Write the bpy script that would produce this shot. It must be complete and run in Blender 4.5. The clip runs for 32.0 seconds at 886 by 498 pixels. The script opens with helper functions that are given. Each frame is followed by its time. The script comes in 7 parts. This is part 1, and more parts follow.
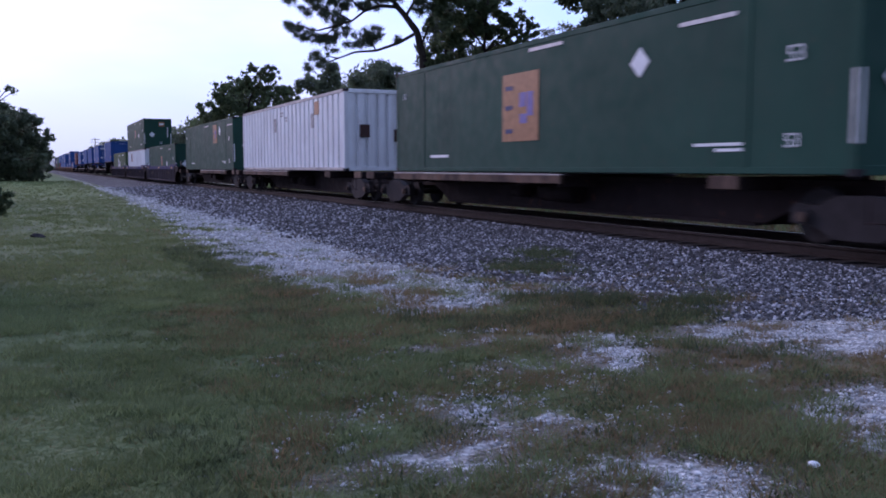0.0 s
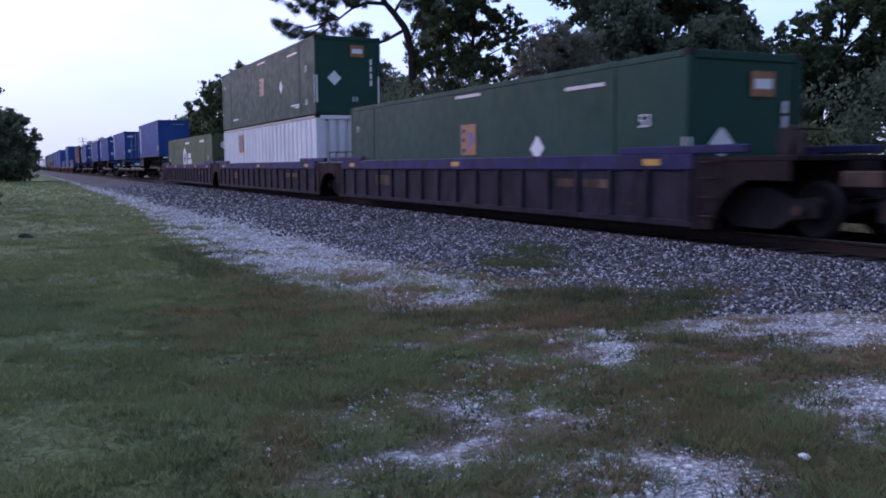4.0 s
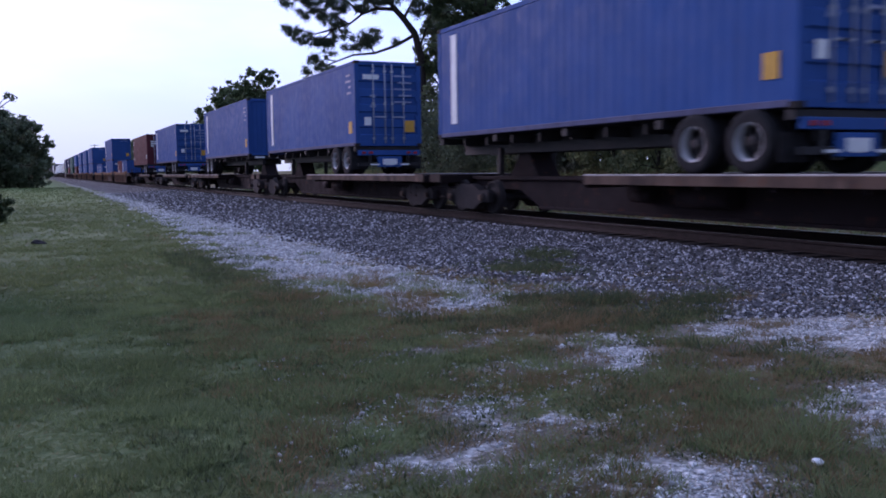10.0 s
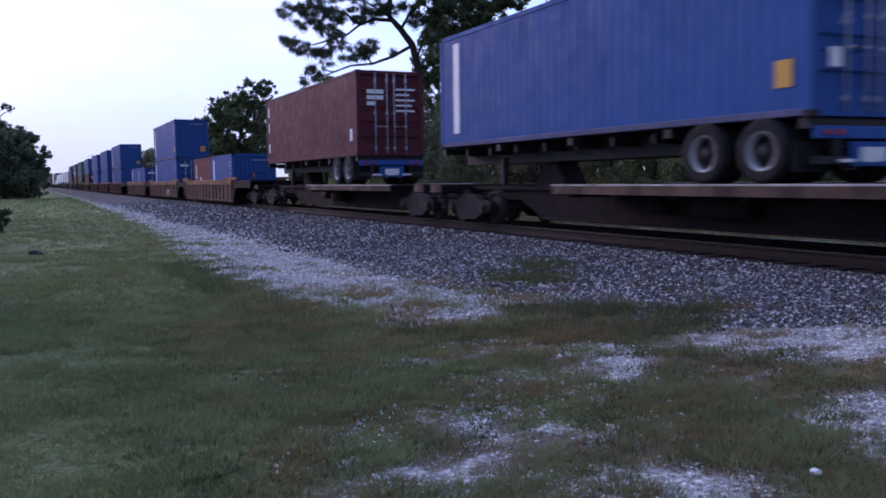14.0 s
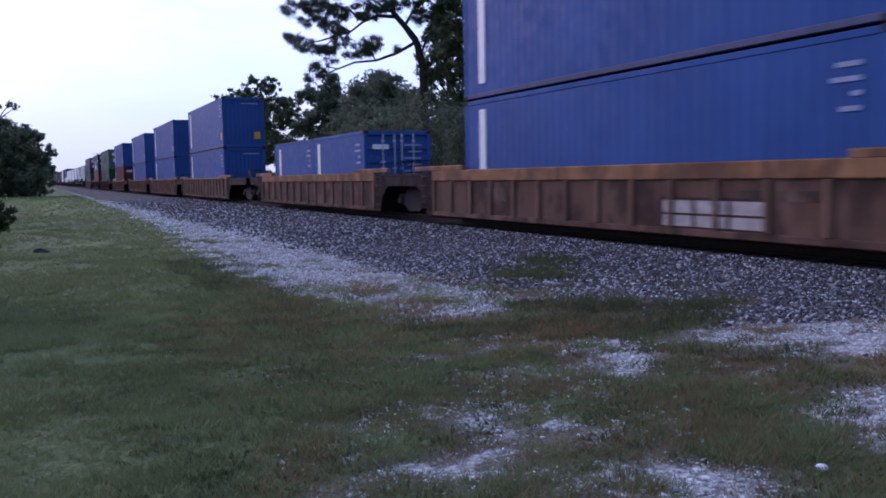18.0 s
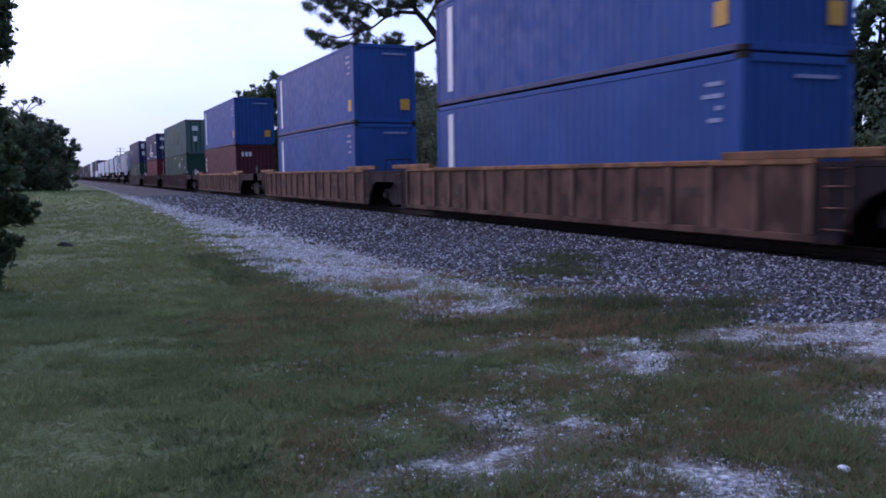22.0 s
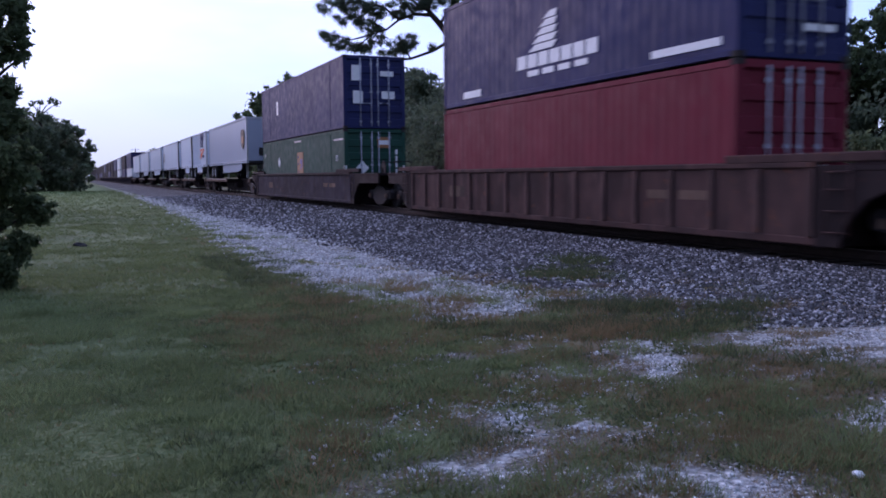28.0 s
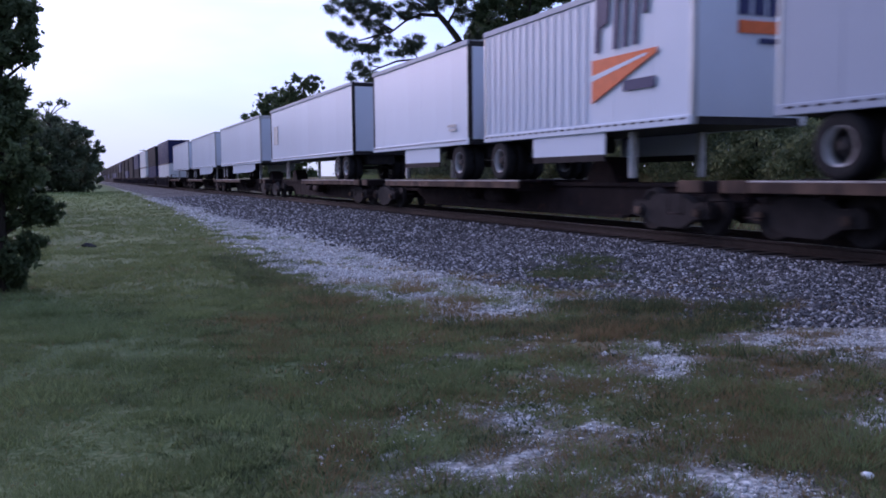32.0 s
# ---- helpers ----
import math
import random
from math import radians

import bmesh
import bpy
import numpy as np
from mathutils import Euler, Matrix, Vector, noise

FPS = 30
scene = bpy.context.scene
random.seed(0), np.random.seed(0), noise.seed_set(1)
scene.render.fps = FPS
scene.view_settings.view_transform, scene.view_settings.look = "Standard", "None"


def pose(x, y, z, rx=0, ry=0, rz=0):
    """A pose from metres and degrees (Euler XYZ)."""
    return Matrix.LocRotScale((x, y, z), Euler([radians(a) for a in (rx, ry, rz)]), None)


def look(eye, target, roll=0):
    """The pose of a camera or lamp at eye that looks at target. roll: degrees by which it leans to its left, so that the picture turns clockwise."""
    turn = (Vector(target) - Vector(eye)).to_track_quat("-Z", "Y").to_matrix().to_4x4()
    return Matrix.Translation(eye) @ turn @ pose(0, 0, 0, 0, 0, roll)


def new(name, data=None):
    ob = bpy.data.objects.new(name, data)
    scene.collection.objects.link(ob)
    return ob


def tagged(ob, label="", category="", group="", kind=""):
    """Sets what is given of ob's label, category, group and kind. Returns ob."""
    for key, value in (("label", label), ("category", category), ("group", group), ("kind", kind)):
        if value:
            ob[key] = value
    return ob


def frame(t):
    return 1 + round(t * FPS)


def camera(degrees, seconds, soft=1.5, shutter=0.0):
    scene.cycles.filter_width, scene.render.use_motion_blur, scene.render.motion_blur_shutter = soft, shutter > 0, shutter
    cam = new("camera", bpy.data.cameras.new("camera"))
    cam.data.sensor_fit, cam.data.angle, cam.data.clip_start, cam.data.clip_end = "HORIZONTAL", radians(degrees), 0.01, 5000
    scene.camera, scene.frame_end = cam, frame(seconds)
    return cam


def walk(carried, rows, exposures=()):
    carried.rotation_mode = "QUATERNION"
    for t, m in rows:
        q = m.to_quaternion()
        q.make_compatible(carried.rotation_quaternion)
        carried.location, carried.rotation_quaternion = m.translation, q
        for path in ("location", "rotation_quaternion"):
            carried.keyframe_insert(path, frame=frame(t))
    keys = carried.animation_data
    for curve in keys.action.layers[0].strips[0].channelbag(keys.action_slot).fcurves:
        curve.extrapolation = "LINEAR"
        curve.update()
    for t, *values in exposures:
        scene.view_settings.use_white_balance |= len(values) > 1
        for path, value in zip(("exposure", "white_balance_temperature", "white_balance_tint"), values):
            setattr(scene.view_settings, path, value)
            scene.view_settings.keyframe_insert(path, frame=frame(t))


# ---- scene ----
# The eye stands still beside the line; it only turns.
EYE = (0.0, 0.0, 1.5)
AIM = (
    (0, 84.64, 0.03, -25.25), (0.5, 85.25, 0.09, -25.76), (1, 85.24, 0.27, -26.18), (1.5, 84.84, 0.57, -26.32),
    (2, 84.65, 0.54, -26.39), (2.5, 84.62, 0.44, -26.31), (3, 84.57, 0.36, -26.23), (3.5, 84.50, 0.35, -26.06),
    (5.5, 84.21, 0.83, -25.62), (6, 84.11, 0.93, -25.68), (6.5, 84.26, 0.93, -25.75), (7, 84.38, 0.82, -25.86),
    (7.5, 84.24, 0.84, -25.91), (8, 84.30, 0.80, -25.88), (8.5, 84.49, 0.80, -25.91), (9, 84.67, 0.75, -25.71),
    (9.5, 84.71, 0.69, -25.42), (10, 84.75, 0.74, -25.27), (10.5, 84.82, 0.75, -25.19), (11, 84.81, 0.67, -25.13),
    (11.5, 84.76, 0.73, -25.17), (12, 84.73, 0.89, -25.26), (12.5, 84.73, 0.95, -25.35), (13, 84.94, 0.91, -25.35),
    (13.5, 85.26, 0.81, -25.44), (14, 85.42, 0.78, -25.45), (14.5, 85.42, 0.73, -25.50), (16.5, 85.22, 0.82, -25.28),
    (17, 85.25, 0.74, -25.13), (17.5, 85.30, 0.83, -25.16), (18, 85.19, 1.01, -25.15), (18.5, 85.22, 1.11, -25.14),
    (19, 85.25, 1.16, -25.18), (19.5, 85.04, 0.98, -24.86), (20, 84.84, 0.82, -24.50), (20.5, 84.84, 0.73, -24.11),
    (21, 84.92, 0.65, -23.89), (21.5, 85.03, 0.57, -23.82), (22, 84.98, 0.72, -23.81), (22.5, 84.86, 0.72, -23.66),
    (23, 84.72, 0.58, -23.42), (23.5, 84.68, 0.62, -22.49), (24, 84.75, 0.55, -21.79), (24.5, 84.76, 0.45, -21.97),
    (25, 84.72, 0.72, -22.14), (25.5, 84.82, 0.55, -22.29), (27.5, 85.08, 0.42, -22.99), (28, 85.12, 0.50, -22.95),
    (28.5, 85.31, 0.68, -22.89), (29, 85.80, 0.71, -23.14), (29.5, 85.84, 0.58, -23.17), (30, 85.52, 0.52, -22.80),
    (30.5, 85.41, 0.45, -22.65), (31, 85.36, 0.40, -22.60), (31.5, 85.21, 0.48, -22.52), (32, 85.15, 0.57, -22.46),
)
cam = camera(54.14, 32.0, soft=1.75, shutter=0.35)
walk(cam, [(t, pose(*EYE, rx, ry, rz)) for t, rx, ry, rz in AIM],
     exposures=((0.0, 0.0), (32.0, 0.0)))

# How far the train has come, in metres, at each time in seconds.
RUN = ((0, 0.0), (4, 57.87), (8, 115.92), (12, 175.02), (16, 234.74), (20, 294.48), (24, 354.58), (28, 414.46), (32, 474.73))

# ---------------------------------------------------------------- light
world = bpy.data.worlds.new("dusk_sky")
scene.world = world
world.use_nodes = True
wn, wl = world.node_tree.nodes, world.node_tree.links
wn.clear()
sky = wn.new("ShaderNodeTexSky")
sky.sky_type, sky.sun_disc = "NISHITA", False
sky.sun_elevation, sky.sun_rotation = radians(21), radians(-19)
sky.air_density, sky.dust_density, sky.ozone_density = 1.2, 6.0, 2.0
clear = wn.new("ShaderNodeVectorMath")
clear.operation = "SCALE"
clear.inputs["Scale"].default_value = 0.09
wl.new(sky.outputs[0], clear.inputs[0])
# thin overcast at dusk: bright where the sun went down, beyond the train, and dimmer behind the eye
tc = wn.new("ShaderNodeTexCoord")
cloud = wn.new("ShaderNodeTexNoise")
cloud.inputs["Scale"].default_value, cloud.inputs["Detail"].default_value = 2.2, 5.0
stretch = wn.new("ShaderNodeMapping")
stretch.inputs["Scale"].default_value = (1.0, 1.0, 3.5)
wl.new(tc.outputs["Generated"], stretch.inputs[0])
wl.new(stretch.outputs[0], cloud.inputs["Vector"])
bank = wn.new("ShaderNodeValToRGB")
bank.color_ramp.elements[0].position, bank.color_ramp.elements[1].position = 0.38, 0.62
bank.color_ramp.elements[0].color = (0.65, 0.90, 1.72, 1)
bank.color_ramp.elements[1].color = (0.90, 1.04, 1.96, 1)
wl.new(cloud.outputs["Fac"], bank.inputs[0])
toward = wn.new("ShaderNodeVectorMath")
toward.operation = "DOT_PRODUCT"
toward.inputs[1].default_value = Vector((0.28, 0.95, 0.12)).normalized()
wl.new(tc.outputs["Generated"], toward.inputs[0])
dusk = wn.new("ShaderNodeMapRange")
dusk.interpolation_type = "SMOOTHSTEP"
dusk.inputs["From Min"].default_value, dusk.inputs["From Max"].default_value = -0.65, 0.75
dusk.inputs["To Min"].default_value, dusk.inputs["To Max"].default_value = 0.42, 1.12
wl.new(toward.outputs["Value"], dusk.inputs["Value"])
shaded = wn.new("ShaderNodeVectorMath")
shaded.operation = "SCALE"
wl.new(bank.outputs[0], shaded.inputs[0])
wl.new(dusk.outputs["Result"], shaded.inputs["Scale"])
sep = wn.new("ShaderNodeSeparateXYZ")
wl.new(tc.outputs["Generated"], sep.inputs[0])
low = wn.new("ShaderNodeValToRGB")
low.color_ramp.elements[0].position, low.color_ramp.elements[1].position = 0.0, 0.14
low.color_ramp.elements[0].color, low.color_ramp.elements[1].color = (1, 1, 1, 1), (0, 0, 0, 1)
wl.new(sep.outputs["Z"], low.inputs[0])
glow = wn.new("ShaderNodeMix")
glow.data_type = "RGBA"
glow.inputs["B"].default_value = (0.83, 0.88, 1.25, 1)
wl.new(low.outputs[0], glow.inputs["Factor"])
wl.new(shaded.outputs[0], glow.inputs["A"])
mixed = wn.new("ShaderNodeMix")
mixed.data_type = "RGBA"
mixed.inputs["Factor"].default_value = 0.85
wl.new(clear.outputs[0], mixed.inputs["A"])
wl.new(glow.outputs["Result"], mixed.inputs["B"])
bg = wn.new("ShaderNodeBackground")
bg.inputs["Strength"].default_value = 1.0
wl.new(mixed.outputs["Result"], bg.inputs[0])
wo = wn.new("ShaderNodeOutputWorld")
wl.new(bg.outputs[0], wo.inputs[0])

sun_data = bpy.data.lights.new("sun", "SUN")
sun_data.energy, sun_data.angle, sun_data.color = 0.95, radians(30), (1.26, 0.90, 1.20)
sun = new("sun", sun_data)
sun.matrix_world = look((-14, 40, 17), (0, 0, 0))
# ---------------------------------------------------------------- materials
def base_mat(name, rough=0.6, metal=0.0):
    m = bpy.data.materials.new(name)
    m.use_nodes = True
    n, l = m.node_tree.nodes, m.node_tree.links
    p = n["Principled BSDF"]
    p.inputs["Roughness"].default_value, p.inputs["Metallic"].default_value = rough, metal
    p.inputs["Specular IOR Level"].default_value = 0.5 if metal > 0.5 else 0.22
    return m, n, l, p


def noise_node(n, l, vec, scale, detail=4.0, stretch_xyz=None):
    t = n.new("ShaderNodeTexNoise")
    t.inputs["Scale"].default_value, t.inputs["Detail"].default_value = scale, detail
    if stretch_xyz:
        mp = n.new("ShaderNodeMapping")
        mp.inputs["Scale"].default_value = stretch_xyz
        l.new(vec, mp.inputs[0])
        vec = mp.outputs[0]
    l.new(vec, t.inputs["Vector"])
    return t.outputs["Fac"]


def ramp(n, l, fac, *stops):
    r = n.new("ShaderNodeValToRGB")
    e = r.color_ramp.elements
    while len(e) < len(stops):
        e.new(0.5)
    for el, (pos, col) in zip(e, stops):
        el.position = pos
        el.color = (*col, 1) if len(col) == 3 else col
    l.new(fac, r.inputs[0])
    return r.outputs[0]


def mix(n, l, fac, a, b, blend="MIX"):
    m = n.new("ShaderNodeMix")
    m.data_type, m.blend_type = "RGBA", blend
    for sock, v in (("Factor", fac), ("A", a), ("B", b)):
        if hasattr(v, "is_output"):
            l.new(v, m.inputs[sock])
        elif sock == "Factor":
            m.inputs[sock].default_value = v
        else:
            m.inputs[sock].default_value = (*v, 1)
    return m.outputs["Result"]


def bump(n, l, p, height, strength=0.3, dist=0.02):
    b = n.new("ShaderNodeBump")
    b.inputs["Strength"].default_value, b.inputs["Distance"].default_value = strength, dist
    l.new(height, b.inputs["Height"])
    l.new(b.outputs[0], p.inputs["Normal"])


def scaled(c, k):
    return tuple(min(1.0, v * k) for v in c)


def paint(name, col, rough=0.5, rust=0.25, fade=1.25, dirt=(0.05, 0.042, 0.04), grime=0.0):
    """Weathered coach paint: faded patches, runs of dirt, specks of rust."""
    m, n, l, p = base_mat(name, rough)
    p.inputs["Specular IOR Level"].default_value = 0.06 if rough > 0.25 else 0.3
    rnd = n.new("ShaderNodeObjectInfo").outputs["Random"]
    shift = n.new("ShaderNodeVectorMath")
    shift.operation = "MULTIPLY_ADD"
    l.new(rnd, shift.inputs[0])
    shift.inputs[1].default_value = (37.0, 53.0, 29.0)
    l.new(n.new("ShaderNodeTexCoord").outputs["Object"], shift.inputs[2])
    co = shift.outputs[0]
    big = noise_node(n, l, co, 0.55, 5.0)
    c = ramp(n, l, big, (0.3, scaled(col, 0.86)), (0.7, scaled(col, fade)))
    c = mix(n, l, ramp(n, l, rnd, (0.0, (0, 0, 0)), (1.0, (0.22, 0.22, 0.22))), c, scaled(col, 0.7))
    runs = noise_node(n, l, co, 1.0, 6.0, (5.5, 5.5, 0.35))
    c = mix(n, l, ramp(n, l, runs, (0.52, (0, 0, 0)), (0.8, (0.55, 0.55, 0.55))), c, dirt)
    if grime:
        patch = noise_node(n, l, co, 1.3, 7.0, (1.0, 1.0, 0.8))
        c = mix(n, l, ramp(n, l, patch, (0.42, (0, 0, 0)), (0.60, (grime, grime, grime))), c, dirt)
        scuff = noise_node(n, l, co, 2.6, 8.0, (1.0, 1.0, 0.5))
        c = mix(n, l, ramp(n, l, scuff, (0.56, (0, 0, 0)), (0.70, (grime * 0.6,) * 3)), c, scaled(col, 2.0))
    spots = noise_node(n, l, co, 7.0, 8.0, (1, 1, 0.6))
    c = mix(n, l, ramp(n, l, spots, (0.63, (0, 0, 0)), (0.72, (rust * 2, rust * 2, rust * 2))), c, (0.16, 0.06, 0.03))
    l.new(c, p.inputs["Base Color"])
    fine = noise_node(n, l, co, 3.0, 6.0)
    l.new(ramp(n, l, fine, (0.3, (rough - 0.08,) * 3), (0.7, (min(1, rough + 0.2),) * 3)), p.inputs["Roughness"])
    bump(n, l, p, fine, 0.12 if rough > 0.25 else 0.02, 0.01)
    return m


def plain(name, col, rough=0.6, metal=0.0, var=0.25, scale=6.0):
    m, n, l, p = base_mat(name, rough, metal)
    co = n.new("ShaderNodeTexCoord").outputs["Object"]
    f = noise_node(n, l, co, scale, 6.0)
    l.new(ramp(n, l, f, (0.3, scaled(col, 1 - var)), (0.7, scaled(col, 1 + var))), p.inputs["Base Color"])
    bump(n, l, p, f, 0.15, 0.01)
    return m


def sheet(name, col):
    """Smooth painted aluminium sheet with a thin film of road dirt."""
    m, n, l, p = base_mat(name, 0.34)
    p.inputs["Specular IOR Level"].default_value = 0.35
    rnd = n.new("ShaderNodeObjectInfo").outputs["Random"]
    c = ramp(n, l, rnd, (0.0, scaled(col, 0.965)), (1.0, scaled(col, 1.02)))
    co = n.new("ShaderNodeTexCoord").outputs["Object"]
    film = noise_node(n, l, co, 0.8, 5.0, (1.0, 0.4, 0.9))
    c = mix(n, l, ramp(n, l, film, (0.45, (0, 0, 0)), (0.75, (0.16, 0.16, 0.16))), c, scaled(col, 0.6))
    l.new(c, p.inputs["Base Color"])
    return m


def leaf_mat(name, dark, light, rough=0.55, drift=0.6):
    m, n, l, p = base_mat(name, rough)
    isl = n.new("ShaderNodeNewGeometry").outputs["Random Per Island"]
    co = n.new("ShaderNodeTexCoord").outputs["Object"]
    big = noise_node(n, l, co, drift, 3.0)
    c = ramp(n, l, isl, (0.0, dark), (1.0, light))
    c = mix(n, l, ramp(n, l, big, (0.35, (0, 0, 0)), (0.65, (0.5, 0.5, 0.5))), c, scaled(dark, 0.9))
    l.new(c, p.inputs["Base Color"])
    tr = n.new("ShaderNodeBsdfTranslucent")
    l.new(c, tr.inputs["Color"])
    ms = n.new("ShaderNodeMixShader")
    ms.inputs[0].default_value = 0.55
    l.new(p.outputs[0], ms.inputs[1])
    l.new(tr.outputs[0], ms.inputs[2])
    l.new(ms.outputs[0], n["Material Output"].inputs["Surface"])
    return m


def stone_mat(name, dark, light, body=0.5):
    m, n, l, p = base_mat(name, 0.85)
    isl = n.new("ShaderNodeNewGeometry").outputs["Random Per Island"]
    co = n.new("ShaderNodeTexCoord").outputs["Object"]
    c = ramp(n, l, isl, (0.0, dark), (0.72, tuple(a + (b - a) * body for a, b in zip(dark, light))), (1.0, light))
    g = noise_node(n, l, co, 40.0, 4.0)
    c = mix(n, l, ramp(n, l, g, (0.4, (0, 0, 0)), (0.7, (0.5, 0.5, 0.5))), c, scaled(dark, 0.7))
    l.new(c, p.inputs["Base Color"])
    bump(n, l, p, g, 0.3, 0.01)
    return m


def bark_mat(name, col):
    m, n, l, p = base_mat(name, 0.9)
    co = n.new("ShaderNodeTexCoord").outputs["Object"]
    f = noise_node(n, l, co, 3.0, 8.0, (4, 4, 0.8))
    l.new(ramp(n, l, f, (0.3, scaled(col, 0.45)), (0.7, scaled(col, 1.4))), p.inputs["Base Color"])
    bump(n, l, p, f, 0.8, 0.05)
    return m


def ground_mat():
    m, n, l, p = base_mat("grassy_ground", 0.95)
    co = n.new("ShaderNodeTexCoord").outputs["Object"]

    def attr(nm):
        a = n.new("ShaderNodeAttribute")
        a.attribute_name = nm
        return a.outputs["Fac"]
    soft_n = noise_node(n, l, co, 0.35, 5.0)
    mid_n = noise_node(n, l, co, 2.2, 6.0)
    fine_n = noise_node(n, l, co, 26.0, 6.0)
    crumb_n = noise_node(n, l, co, 3.4, 10.0)
    turf = ramp(n, l, soft_n, (0.3, (0.084, 0.116, 0.048)), (0.55, (0.122, 0.152, 0.062)), (0.75, (0.168, 0.193, 0.082)))
    turf = mix(n, l, ramp(n, l, mid_n, (0.5, (0, 0, 0)), (0.75, (0.6, 0.6, 0.6))), turf, (0.165, 0.155, 0.085))
    turf = mix(n, l, ramp(n, l, fine_n, (0.35, (0.55, 0.55, 0.55)), (0.6, (0, 0, 0))), turf, (0.075, 0.110, 0.045))
    turf = mix(n, l, attr("mown"), turf, (0.20, 0.28, 0.10))
    turf = mix(n, l, attr("dry"), turf, ramp(n, l, fine_n, (0.35, (0.125, 0.094, 0.052)), (0.65, (0.250, 0.195, 0.115))))
    grit_n = noise_node(n, l, co, 60.0, 5.0)
    soil = ramp(n, l, grit_n, (0.36, (0.080, 0.068, 0.056)), (0.56, (0.170, 0.150, 0.125)), (0.70, (0.42, 0.40, 0.37)))
    turf = mix(n, l, ramp(n, l, attr("dusty"), (0.12, (0, 0, 0)), (0.62, (0.9, 0.9, 0.9))), turf, soil)
    vor = n.new("ShaderNodeTexVoronoi")
    vor.inputs["Scale"].default_value = 22.0
    l.new(co, vor.inputs["Vector"])
    sepc = n.new("ShaderNodeSeparateColor")
    l.new(vor.outputs["Color"], sepc.inputs[0])
    white = ramp(n, l, sepc.outputs[0], (0.0, (0.32, 0.32, 0.31)), (0.5, (0.56, 0.56, 0.54)), (1.0, (0.76, 0.75, 0.72)))
    dark = ramp(n, l, sepc.outputs[0], (0.0, (0.028, 0.027, 0.028)), (0.6, (0.090, 0.086, 0.090)), (1.0, (0.36, 0.35, 0.36)))
    edge = ramp(n, l, vor.outputs["Distance"], (0.2, (0, 0, 0)), (0.75, (0.75, 0.75, 0.75)))
    white = mix(n, l, edge, white, (0.16, 0.15, 0.14))
    dark = mix(n, l, edge, dark, (0.03, 0.028, 0.028))

    def broken(a):
        add = n.new("ShaderNodeMath")
        add.operation = "MULTIPLY_ADD"
        l.new(crumb_n, add.inputs[0])
        add.inputs[1].default_value = 2.4
        l.new(a, add.inputs[2])
        mr = n.new("ShaderNodeMapRange")
        mr.inputs["From Min"].default_value, mr.inputs["From Max"].default_value = 1.62, 1.80
        l.new(add.outputs[0], mr.inputs["Value"])
        return mr.outputs["Result"]
    c = mix(n, l, broken(attr("pale")), turf, white)
    c = mix(n, l, broken(attr("ballast")), c, dark)
    # track bed under and between the rails, taken down to near-black
    c = mix(n, l, attr("bed_dark"), c, (0.016, 0.014, 0.014))
    l.new(c, p.inputs["Base Color"])
    inv = n.new("ShaderNodeMath")
    inv.operation = "SUBTRACT"
    l.new(fine_n, inv.inputs[0])
    l.new(vor.outputs["Distance"], inv.inputs[1])
    bump(n, l, p, inv.outputs[0], 0.7, 0.03)
    return m


